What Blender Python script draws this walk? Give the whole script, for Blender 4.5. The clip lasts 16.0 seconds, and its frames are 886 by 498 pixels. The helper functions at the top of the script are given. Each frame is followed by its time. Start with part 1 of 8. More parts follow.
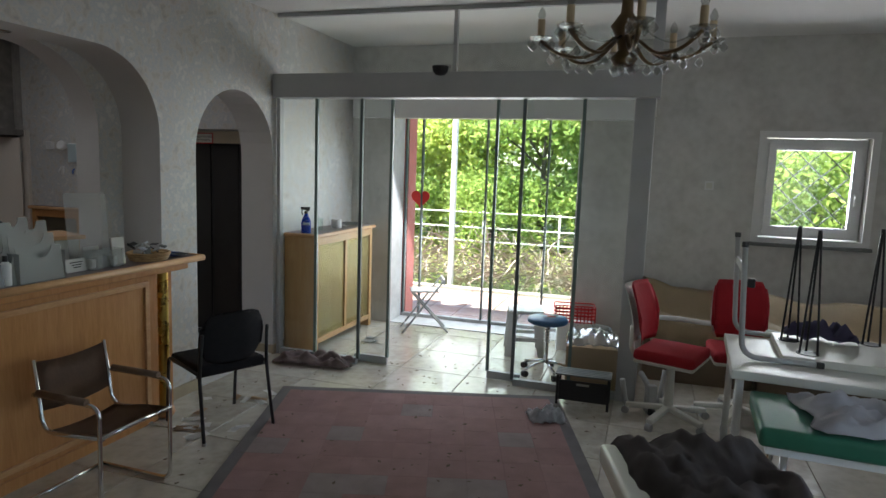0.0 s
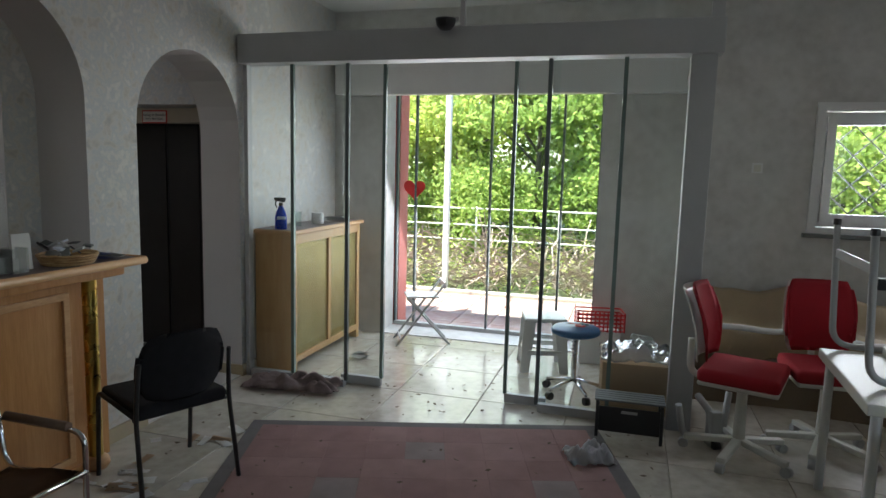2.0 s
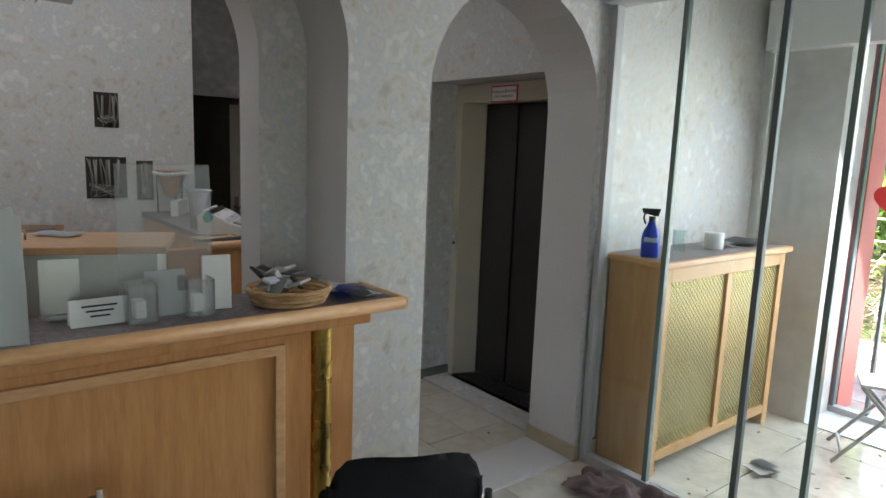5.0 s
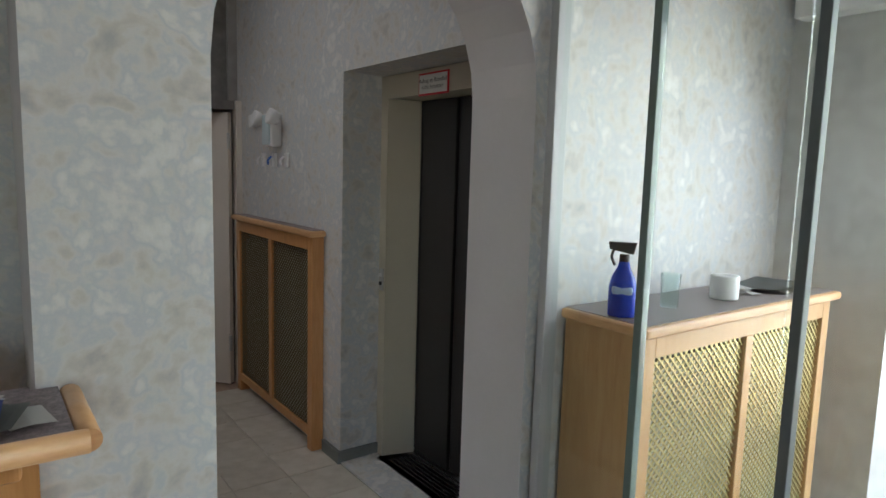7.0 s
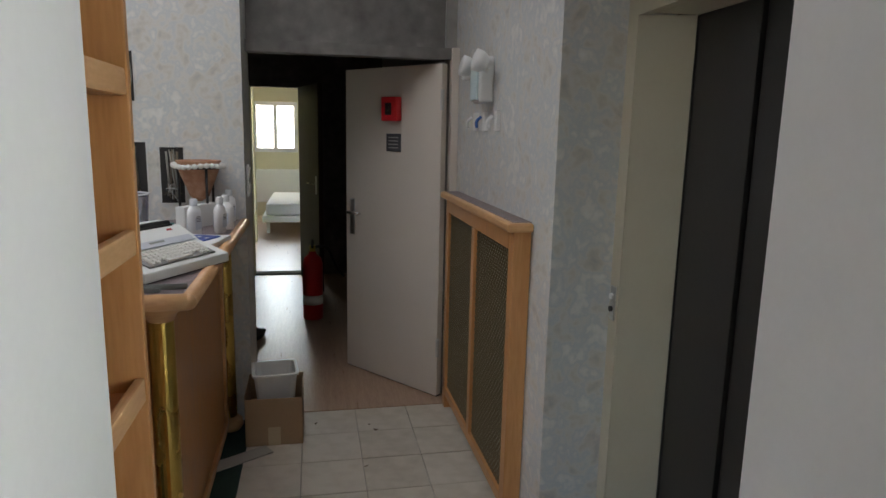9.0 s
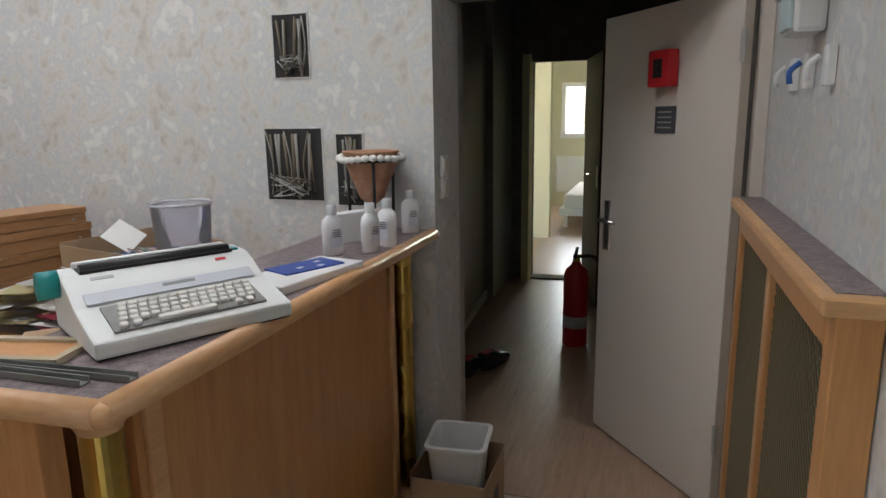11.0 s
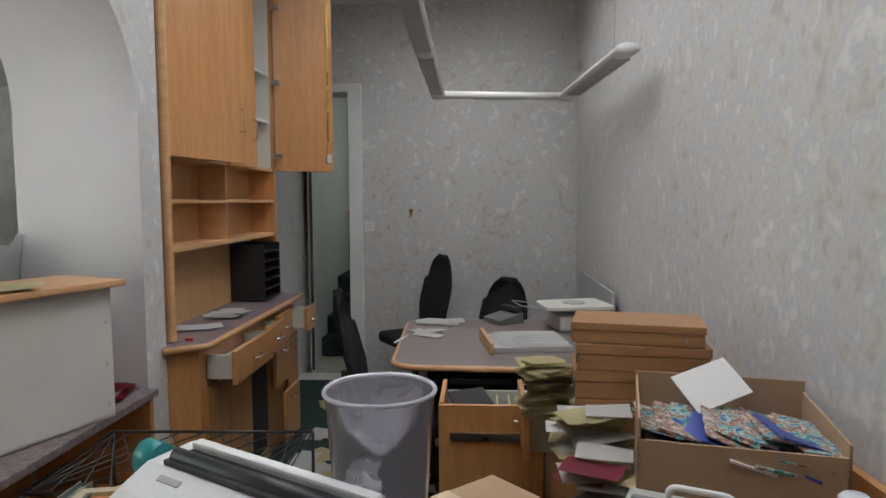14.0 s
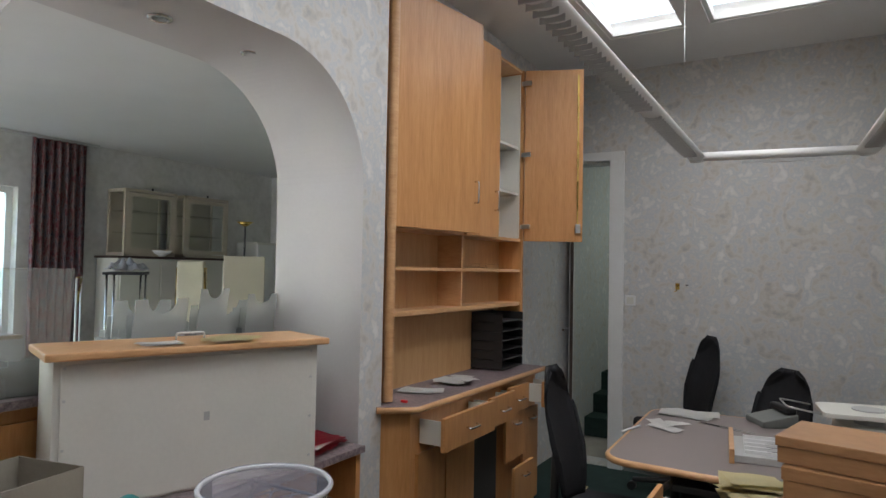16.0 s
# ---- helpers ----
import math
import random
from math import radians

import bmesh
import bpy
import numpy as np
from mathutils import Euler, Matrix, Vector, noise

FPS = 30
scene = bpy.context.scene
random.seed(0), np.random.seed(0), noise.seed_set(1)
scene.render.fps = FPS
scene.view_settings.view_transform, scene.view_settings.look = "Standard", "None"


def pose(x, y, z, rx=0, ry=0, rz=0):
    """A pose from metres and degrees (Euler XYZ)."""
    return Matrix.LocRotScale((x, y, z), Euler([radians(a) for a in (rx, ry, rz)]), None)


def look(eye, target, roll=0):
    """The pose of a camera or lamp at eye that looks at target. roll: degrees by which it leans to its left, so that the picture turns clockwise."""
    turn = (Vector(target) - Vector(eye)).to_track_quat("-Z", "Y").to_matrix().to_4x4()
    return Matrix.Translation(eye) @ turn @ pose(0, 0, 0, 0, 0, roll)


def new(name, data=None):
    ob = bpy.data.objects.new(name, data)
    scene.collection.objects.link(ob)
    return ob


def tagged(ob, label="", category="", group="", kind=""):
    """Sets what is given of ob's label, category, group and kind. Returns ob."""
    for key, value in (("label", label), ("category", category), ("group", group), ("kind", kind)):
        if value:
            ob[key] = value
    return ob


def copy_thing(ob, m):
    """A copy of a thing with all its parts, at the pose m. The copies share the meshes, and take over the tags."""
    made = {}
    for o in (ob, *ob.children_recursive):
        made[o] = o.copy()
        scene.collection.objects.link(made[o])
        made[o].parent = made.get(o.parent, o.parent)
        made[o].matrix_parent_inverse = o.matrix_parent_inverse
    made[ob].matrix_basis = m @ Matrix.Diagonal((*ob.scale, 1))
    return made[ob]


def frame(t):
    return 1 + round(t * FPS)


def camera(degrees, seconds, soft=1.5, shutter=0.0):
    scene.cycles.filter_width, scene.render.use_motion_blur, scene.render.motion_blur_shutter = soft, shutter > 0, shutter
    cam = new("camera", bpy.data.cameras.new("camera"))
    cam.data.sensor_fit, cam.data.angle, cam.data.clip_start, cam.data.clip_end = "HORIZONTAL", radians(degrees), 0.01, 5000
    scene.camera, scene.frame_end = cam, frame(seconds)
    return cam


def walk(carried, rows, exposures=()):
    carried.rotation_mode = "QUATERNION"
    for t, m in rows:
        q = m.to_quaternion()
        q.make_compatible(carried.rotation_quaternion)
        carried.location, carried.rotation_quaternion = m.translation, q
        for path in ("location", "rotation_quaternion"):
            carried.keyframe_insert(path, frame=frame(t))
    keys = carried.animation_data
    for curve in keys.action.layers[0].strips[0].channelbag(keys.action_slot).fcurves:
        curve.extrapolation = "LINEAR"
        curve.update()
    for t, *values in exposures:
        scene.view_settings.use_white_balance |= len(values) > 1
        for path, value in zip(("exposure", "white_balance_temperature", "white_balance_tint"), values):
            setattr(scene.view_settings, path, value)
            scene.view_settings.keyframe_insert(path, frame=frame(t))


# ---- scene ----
cam = camera(69.0, 16.0)
METRES, EYE, TILT, LEAN, TURN = 9.0, 1.69, 0.0, 0.0, 17.2
PATH = [
    (0, (0.06, 0.269, 1.781), (-0.549, 2.158, 1.531), 2.0),
    (0.5, (0.002, 0.478, 1.663), (-0.612, 2.361, 1.388), 1.7),
    (1, (-0.111, 0.709, 1.623), (-0.846, 2.555, 1.391), 1.6),
    (1.5, (-0.297, 0.968, 1.612), (-1.004, 2.822, 1.362), 1.4),
    (2, (-0.417, 1.154, 1.626), (-0.967, 3.061, 1.38), 1.5),
    (2.5, (-0.521, 1.452, 1.588), (-1.072, 3.358, 1.337), 1.3),
    (3, (-0.649, 1.704, 1.602), (-1.447, 3.511, 1.293), 1.6),
    (3.5, (-0.811, 1.996, 1.593), (-1.877, 3.655, 1.262), 0.7),
    (4, (-0.924, 2.218, 1.583), (-2.196, 3.725, 1.248), 0.8),
    (4.5, (-1.016, 2.526, 1.574), (-2.559, 3.763, 1.28), 1.2),
    (5, (-1.119, 2.77, 1.636), (-2.671, 3.992, 1.326), 2.2),
    (5.2, (-1.183, 2.88, 1.623), (-2.658, 4.204, 1.354), 2.6),
    (7.3, (-1.773, 3.985, 1.584), (-3.389, 5.135, 1.323), 1.6),
    (7.5, (-1.846, 4.055, 1.577), (-3.471, 5.186, 1.297), 1.5),
    (8, (-2.055, 4.357, 1.578), (-3.824, 5.238, 1.273), -0.0),
    (8.5, (-2.308, 4.544, 1.559), (-4.199, 5.105, 1.224), -0.4),
    (8.7, (-2.43, 4.566, 1.568), (-4.335, 5.068, 1.222), 0.4),
    (10.8, (-3.639, 5.067, 1.512), (-5.527, 4.528, 1.132), -0.7),
    (11, (-3.749, 5.052, 1.524), (-5.612, 4.444, 1.123), -0.9),
    (11.5, (-4.107, 5.095, 1.529), (-5.565, 3.781, 1.144), -3.3),
    (12, (-4.347, 5.093, 1.53), (-5.451, 3.465, 1.169), -3.3),
    (12.5, (-4.581, 4.998, 1.538), (-5.691, 3.365, 1.221), -1.4),
    (13, (-4.742, 4.892, 1.586), (-5.43, 3.029, 1.353), -2.1),
    (13.1, (-4.791, 4.876, 1.589), (-5.333, 2.964, 1.368), -2.1),
    (13.5, (-4.953, 4.883, 1.595), (-4.962, 2.889, 1.438), -0.8),
    (14, (-5.131, 4.781, 1.572), (-5.026, 2.789, 1.422), -0.3),
    (14.5, (-5.267, 4.652, 1.597), (-5.236, 2.657, 1.453), 1.8),
    (15, (-5.429, 4.557, 1.598), (-4.822, 2.654, 1.517), 2.3),
    (15.5, (-5.508, 4.513, 1.568), (-4.501, 2.785, 1.594), 1.4),
    (16, (-5.53, 4.501, 1.571), (-4.517, 2.778, 1.636), 1.0),
]
walk(cam, [(t, look(eye, target, roll)) for t, eye, target, roll in PATH],
     [(0.0, 2.2), (3.0, 1.9), (4.2, 1.8), (4.5, 2.15), (5.0, 2.95), (7.5, 3.05), (8.7, 3.4), (11.0, 3.85), (12.0, 3.75), (13.0, 3.6), (16.0, 3.7)])

# ---- world and large lights ----
world = bpy.data.worlds.new("World")
scene.world = world
world.use_nodes = True
wnt = world.node_tree
sky = wnt.nodes.new("ShaderNodeTexSky")
sky.sky_type, sky.sun_disc = "NISHITA", False
sky.sun_elevation, sky.sun_rotation = radians(70), radians(217)
wnt.links.new(sky.outputs[0], wnt.nodes["Background"].inputs[0])
wnt.nodes["Background"].inputs[1].default_value = 0.15

sun = new("sun", bpy.data.lights.new("sun", "SUN"))
sun.data.energy, sun.data.angle, sun.data.color = 5.0, radians(0.6), (1.0, 0.95, 0.86)
sun.matrix_world = look((-9, -12, 42), (0, 0, 0))


def area_lamp(name, eye, target, w, h, watts, color=(0.91, 0.95, 1.04)):
    d = bpy.data.lights.new(name, "AREA")
    d.shape, d.size, d.size_y, d.energy, d.color = "RECTANGLE", w, h, watts, color
    ob = new(name, d)
    ob.matrix_world = look(eye, target)
    return ob


area_lamp("daylight_entrance", (-1.71, 7.25, 1.35), (-1.71, 5.2, 0.0), 1.9, 2.3, 10.5)
area_lamp("daylight_window_north", (1.49, 7.3, 1.72), (1.2, 0, 1.0), 0.6, 0.7, 6.0)
area_lamp("daylight_window_east", (2.58, 1.6, 1.6), (0.9, 4.6, 0.0), 1.5, 1.5, 2.6)
area_lamp("daylight_skylight_a", (-4.5, 2.36, 3.31), (-4.5, 2.36, 0), 0.46, 4.6, 1.35, (0.93, 0.955, 1.02)).data.spread = radians(150)
area_lamp("daylight_skylight_b", (-5.25, 2.36, 3.31), (-5.25, 2.36, 0), 0.64, 4.6, 1.85, (0.93, 0.955, 1.02)).data.spread = radians(150)
area_lamp("daylight_stair_room", (-5.12, -2.2, 2.3), (-3.0, -3.2, 1.0), 0.8, 0.8, 0.8, (0.9, 1.0, 0.95))
area_lamp("daylight_far_room", (-14.66, 3.95, 1.6), (-7.0, 4.5, 0.2), 0.7, 0.8, 1.8, (1.0, 1.0, 0.85))


# ---- materials ----
def mat(name, base, rough=0.6, metal=0.0, vary=0.12, scale=6.0, fine=60.0, bump=0.15, tint=None, detail=6, coat=0.0, rnd=0.0, spec=0.5):
    m = bpy.data.materials.new(name)
    m.use_nodes = True
    nt = m.node_tree
    b = nt.nodes["Principled BSDF"]
    b.inputs["Roughness"].default_value, b.inputs["Metallic"].default_value = rough, metal
    b.inputs["Coat Weight"].default_value = coat
    b.inputs["Specular IOR Level"].default_value = spec
    tc = nt.nodes.new("ShaderNodeTexCoord")
    n1 = nt.nodes.new("ShaderNodeTexNoise")
    n1.inputs["Scale"].default_value, n1.inputs["Detail"].default_value = scale, detail
    n2 = nt.nodes.new("ShaderNodeTexNoise")
    n2.inputs["Scale"].default_value, n2.inputs["Detail"].default_value = fine, 4
    for n in (n1, n2):
        nt.links.new(tc.outputs["Object"], n.inputs["Vector"])
    mix = nt.nodes.new("ShaderNodeMix")
    mix.data_type = "RGBA"
    t = tint or tuple(c * 0.6 for c in base)
    mix.inputs["A"].default_value = (*[c * (1 - vary) + d * vary for c, d in zip(base, t)], 1)
    mix.inputs["B"].default_value = (*[min(1, c * (1 + vary * 0.5)) for c in base], 1)
    add = nt.nodes.new("ShaderNodeMath")
    add.operation = "MULTIPLY_ADD"
    add.inputs[1].default_value = 0.4
    sub = nt.nodes.new("ShaderNodeMapRange")
    sub.inputs["From Min"].default_value, sub.inputs["From Max"].default_value = 0.45, 0.95
    nt.links.new(n2.outputs[0], add.inputs[0])
    nt.links.new(n1.outputs[0], add.inputs[2])
    nt.links.new(add.outputs[0], sub.inputs["Value"])
    last = sub.outputs[0]
    if rnd:
        oi = nt.nodes.new("ShaderNodeObjectInfo")
        ra = nt.nodes.new("ShaderNodeMath")
        ra.operation = "MULTIPLY_ADD"
        ra.inputs[1].default_value = rnd
        nt.links.new(oi.outputs["Random"], ra.inputs[0])
        nt.links.new(last, ra.inputs[2])
        last = ra.outputs[0]
    nt.links.new(last, mix.inputs["Factor"])
    nt.links.new(mix.outputs["Result"], b.inputs["Base Color"])
    if bump:
        bp = nt.nodes.new("ShaderNodeBump")
        bp.inputs["Strength"].default_value, bp.inputs["Distance"].default_value = bump, 0.01
        nt.links.new(n2.outputs[0], bp.inputs["Height"])
        nt.links.new(bp.outputs[0], b.inputs["Normal"])
    rr = nt.nodes.new("ShaderNodeMapRange")
    rr.inputs["To Min"].default_value, rr.inputs["To Max"].default_value = max(0.02, rough - 0.08), min(1, rough + 0.08)
    nt.links.new(n1.outputs[0], rr.inputs["Value"])
    nt.links.new(rr.outputs[0], b.inputs["Roughness"])
    return m


def ramp_mat(name, stops, rough, stretch, scale=4.0, detail=8, distort=0.6, bump=0.2, wave=False, metal=0.0, rnd=0.0, coat=0.0, mid=14.0, spec=0.5):
    """Layered noise through a colour ramp; stretch gives the grain its direction."""
    m = bpy.data.materials.new(name)
    m.use_nodes = True
    nt = m.node_tree
    b = nt.nodes["Principled BSDF"]
    b.inputs["Metallic"].default_value, b.inputs["Coat Weight"].default_value = metal, coat
    b.inputs["Specular IOR Level"].default_value = spec
    tc = nt.nodes.new("ShaderNodeTexCoord")
    mp = nt.nodes.new("ShaderNodeMapping")
    mp.inputs["Scale"].default_value = stretch
    nt.links.new(tc.outputs["Object"], mp.inputs["Vector"])
    n1 = nt.nodes.new("ShaderNodeTexNoise")
    n1.inputs["Scale"].default_value, n1.inputs["Detail"].default_value, n1.inputs["Distortion"].default_value = scale, detail, distort
    n2 = nt.nodes.new("ShaderNodeTexNoise")
    n2.inputs["Scale"].default_value, n2.inputs["Detail"].default_value = mid, 5
    nt.links.new(mp.outputs[0], n1.inputs["Vector"])
    nt.links.new(mp.outputs[0], n2.inputs["Vector"])
    mixf = nt.nodes.new("ShaderNodeMath")
    mixf.operation = "MULTIPLY_ADD"
    mixf.inputs[1].default_value = 0.45
    scl = nt.nodes.new("ShaderNodeMath")
    scl.operation = "MULTIPLY"
    scl.inputs[1].default_value = 0.6
    nt.links.new(n1.outputs[0], scl.inputs[0])
    nt.links.new(n2.outputs[0], mixf.inputs[0])
    nt.links.new(scl.outputs[0], mixf.inputs[2])
    last = mixf.outputs[0]
    if rnd:
        oi = nt.nodes.new("ShaderNodeObjectInfo")
        ra = nt.nodes.new("ShaderNodeMath")
        ra.operation = "MULTIPLY_ADD"
        ra.inputs[1].default_value = rnd
        nt.links.new(oi.outputs["Random"], ra.inputs[0])
        nt.links.new(last, ra.inputs[2])
        last = ra.outputs[0]
    cr = nt.nodes.new("ShaderNodeValToRGB")
    el = cr.color_ramp.elements
    el[0].position, el[0].color = stops[0][0], (*stops[0][1], 1)
    el[1].position, el[1].color = stops[-1][0], (*stops[-1][1], 1)
    for p, c in stops[1:-1]:
        e = el.new(p)
        e.color = (*c, 1)
    nt.links.new(last, cr.inputs[0])
    nt.links.new(cr.outputs[0], b.inputs["Base Color"])
    rr = nt.nodes.new("ShaderNodeMapRange")
    rr.inputs["To Min"].default_value, rr.inputs["To Max"].default_value = max(0.02, rough - 0.12), min(1, rough + 0.12)
    nt.links.new(n1.outputs[0], rr.inputs["Value"])
    nt.links.new(rr.outputs[0], b.inputs["Roughness"])
    if bump:
        bp = nt.nodes.new("ShaderNodeBump")
        bp.inputs["Strength"].default_value, bp.inputs["Distance"].default_value = bump, 0.01
        nt.links.new(last, bp.inputs["Height"])
        nt.links.new(bp.outputs[0], b.inputs["Normal"])
    return m


def glass_mat(name, tint=(0.93, 0.98, 0.96), rough=0.0, clear=0.93, gloss=0.05):
    """Thin sheet: mostly straight-through light plus a mirror share that grows at grazing angles."""
    m = bpy.data.materials.new(name)
    m.use_nodes = True
    nt = m.node_tree
    nt.nodes.remove(nt.nodes["Principled BSDF"])
    tr = nt.nodes.new("ShaderNodeBsdfTransparent")
    tr.inputs[0].default_value = (*tint, 1)
    gl = nt.nodes.new("ShaderNodeBsdfGlossy")
    gl.inputs["Roughness"].default_value = rough
    lw = nt.nodes.new("ShaderNodeLayerWeight")
    lw.inputs[0].default_value = 0.5
    pw = nt.nodes.new("ShaderNodeMath")
    pw.operation = "POWER"
    pw.inputs[1].default_value = 4.0
    nt.links.new(lw.outputs["Facing"], pw.inputs[0])
    fr = nt.nodes.new("ShaderNodeMath")
    fr.operation = "MULTIPLY_ADD"
    fr.inputs[1].default_value, fr.inputs[2].default_value = 0.85, 0.035
    nt.links.new(pw.outputs[0], fr.inputs[0])
    mx = nt.nodes.new("ShaderNodeMixShader")
    nt.links.new(fr.outputs[0], mx.inputs[0])
    nt.links.new(tr.outputs[0], mx.inputs[1])
    nt.links.new(gl.outputs[0], mx.inputs[2])
    nt.links.new(mx.outputs[0], nt.nodes["Material Output"].inputs[0])
    return m


def mix_mat(name, clear, col, fac):
    m = bpy.data.materials.new(name)
    m.use_nodes = True
    nt = m.node_tree
    nt.nodes.remove(nt.nodes["Principled BSDF"])
    tr = nt.nodes.new("ShaderNodeBsdfTransparent")
    tr.inputs[0].default_value = (*clear, 1)
    df = nt.nodes.new("ShaderNodeBsdfDiffuse")
    df.inputs[0].default_value = (*col, 1)
    gl = nt.nodes.new("ShaderNodeBsdfGlossy")
    gl.inputs["Roughness"].default_value = 0.08
    m1, m2 = nt.nodes.new("ShaderNodeMixShader"), nt.nodes.new("ShaderNodeMixShader")
    m1.inputs[0].default_value = fac
    fr = nt.nodes.new("ShaderNodeFresnel")
    fr.inputs[0].default_value = 1.3
    nt.links.new(tr.outputs[0], m1.inputs[1]), nt.links.new(df.outputs[0], m1.inputs[2])
    nt.links.new(fr.outputs[0], m2.inputs[0]), nt.links.new(m1.outputs[0], m2.inputs[1]), nt.links.new(gl.outputs[0], m2.inputs[2])
    nt.links.new(m2.outputs[0], nt.nodes["Material Output"].inputs[0])
    return m


M = {}
# sponged wall paint: grey, ochre and blue-grey dabs
M["wall"] = ramp_mat("sponged_paint", [(0.34, (0.42, 0.41, 0.40)), (0.44, (0.55, 0.515, 0.465)), (0.50, (0.60, 0.58, 0.55)), (0.56, (0.51, 0.525, 0.535)), (0.62, (0.64, 0.62, 0.585)), (0.70, (0.70, 0.69, 0.67))], 0.42, (1, 1, 1), 5.0, 8, 1.7, 0.32, mid=22.0)
M["wall_plain"] = ramp_mat("dusty_white_paint", [(0.35, (0.50, 0.49, 0.46)), (0.55, (0.60, 0.59, 0.56)), (0.7, (0.66, 0.65, 0.62))], 0.75, (1, 1, 1), 2.5, 8, 0.8, 0.12)
M["wall_reveal"] = mat("smooth_grey_paint", (0.60, 0.58, 0.57), 0.7, vary=0.08, scale=3, bump=0.06)
# mottled dark grey for the corridor end, lintel, ceiling, door heads and lift shaft
M["dark_plaster"] = ramp_mat("mottled_dark_plaster", [(0.3, (0.10, 0.09, 0.085)), (0.6, (0.20, 0.19, 0.175)), (0.8, (0.30, 0.29, 0.27))], 0.8, (1, 1, 1), 3, 8, 0.5, 0.1)
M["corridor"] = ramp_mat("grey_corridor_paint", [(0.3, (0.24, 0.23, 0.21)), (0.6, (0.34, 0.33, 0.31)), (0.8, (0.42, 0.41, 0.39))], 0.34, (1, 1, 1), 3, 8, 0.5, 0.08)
M["stile"] = mat("dull_door_stile", (0.14, 0.165, 0.165), 0.5, 0.2, vary=0.2, bump=0.02)
M["ceiling"] = mat("white_ceiling_paint", (0.74, 0.74, 0.72), 0.85, vary=0.06, scale=2, bump=0.05)
M["beech"] = ramp_mat("beech_veneer", [(0.3, (0.43, 0.19, 0.062)), (0.5, (0.53, 0.25, 0.088)), (0.7, (0.60, 0.305, 0.12))], 0.36, (9, 9, 0.9), 3.0, 8, 0.5, 0.05, rnd=0.06, coat=0.15)
M["beech_h"] = ramp_mat("beech_solid_edge", [(0.3, (0.50, 0.265, 0.115)), (0.5, (0.60, 0.335, 0.155)), (0.7, (0.67, 0.40, 0.20))], 0.42, (2, 2, 9), 3.0, 8, 0.5, 0.05, coat=0.08)
M["stained"] = ramp_mat("stained_box_wood", [(0.3, (0.27, 0.135, 0.055)), (0.5, (0.34, 0.175, 0.075)), (0.7, (0.40, 0.215, 0.10))], 0.45, (2, 2, 9), 3.0, 8, 0.5, 0.05, coat=0.05)
M["pine"] = ramp_mat("pine_wood", [(0.3, (0.46, 0.245, 0.095)), (0.5, (0.55, 0.315, 0.135)), (0.7, (0.61, 0.375, 0.18))], 0.42, (9, 9, 0.9), 3.0, 8, 0.5, 0.06, rnd=0.06)
M["dark_wood"] = ramp_mat("dark_brown_wood", [(0.3, (0.035, 0.02, 0.014)), (0.7, (0.07, 0.042, 0.03))], 0.5, (9, 9, 0.9), 3.0, 8, 0.5, 0.05)
M["laminate"] = ramp_mat("mauve_speckled_laminate", [(0.36, (0.085, 0.065, 0.068)), (0.5, (0.17, 0.13, 0.135)), (0.64, (0.28, 0.225, 0.22))], 0.42, (1, 1, 1), 45, 6, 0.3, 0.03, mid=160)
M["taupe_top"] = mat("taupe_desk_laminate", (0.21, 0.175, 0.165), 0.45, vary=0.2, scale=30, fine=200, bump=0.03)
M["brass"] = mat("brass", (0.55, 0.38, 0.10), 0.28, 1.0, vary=0.35, scale=5, fine=40, bump=0.04)
M["gold_mesh"] = mat("gold_lattice", (0.46, 0.38, 0.17), 0.4, 0.7, vary=0.3, scale=8, bump=0.05)
M["steel"] = mat("brushed_steel", (0.55, 0.55, 0.54), 0.3, 1.0, vary=0.15, scale=8, bump=0.03)
M["chrome"] = mat("chrome", (0.72, 0.72, 0.72), 0.12, 1.0, vary=0.08, bump=0.0)
M["alu"] = mat("aluminium_profile", (0.46, 0.47, 0.47), 0.55, 0.2, vary=0.1, bump=0.02)
M["white_metal"] = mat("white_powder_coat", (0.72, 0.72, 0.70), 0.4, vary=0.08, bump=0.04)
M["lamp_white"] = mat("lamp_housing_white", (0.74, 0.73, 0.70), 0.4, vary=0.06, bump=0.02)
M["door_cream"] = mat("cream_door_paint", (0.66, 0.60, 0.53), 0.45, vary=0.05, scale=3, bump=0.03)
M["lift_frame"] = mat("beige_lift_frame", (0.52, 0.47, 0.36), 0.4, 0.1, vary=0.08, bump=0.03)
M["lift_dark"] = mat("dark_lift_door", (0.028, 0.026, 0.025), 0.45, 0.1, vary=0.3, bump=0.03)
M["black"] = mat("black_plastic", (0.02, 0.02, 0.021), 0.45, vary=0.3, bump=0.05)
M["black_cloth"] = mat("black_upholstery", (0.022, 0.022, 0.024), 0.9, vary=0.4, scale=20, fine=400, bump=0.3, spec=0.2)
# near-black that paints the shade of recesses on flat plates
M["recess_shade"] = mat("painted_recess_shade", (0.03, 0.028, 0.026), 0.9)
M["white_pl"] = mat("white_plastic", (0.74, 0.74, 0.73), 0.35, vary=0.06, bump=0.02)
M["cream_pl"] = mat("cream_plastic", (0.66, 0.65, 0.58), 0.42, vary=0.06, bump=0.03)
M["grey_pl"] = mat("grey_plastic", (0.42, 0.42, 0.41), 0.45, vary=0.08, bump=0.03)
M["white_panel"] = mat("white_melamine_scuffed", (0.66, 0.645, 0.59), 0.5, vary=0.12, scale=3, bump=0.03)
M["glass"] = glass_mat("clear_sheet_glass")
M["glass_g"] = glass_mat("greenish_sheet_glass", (0.965, 0.99, 0.98))
M["acrylic"] = glass_mat("acrylic_sheet", (0.93, 0.95, 0.94))
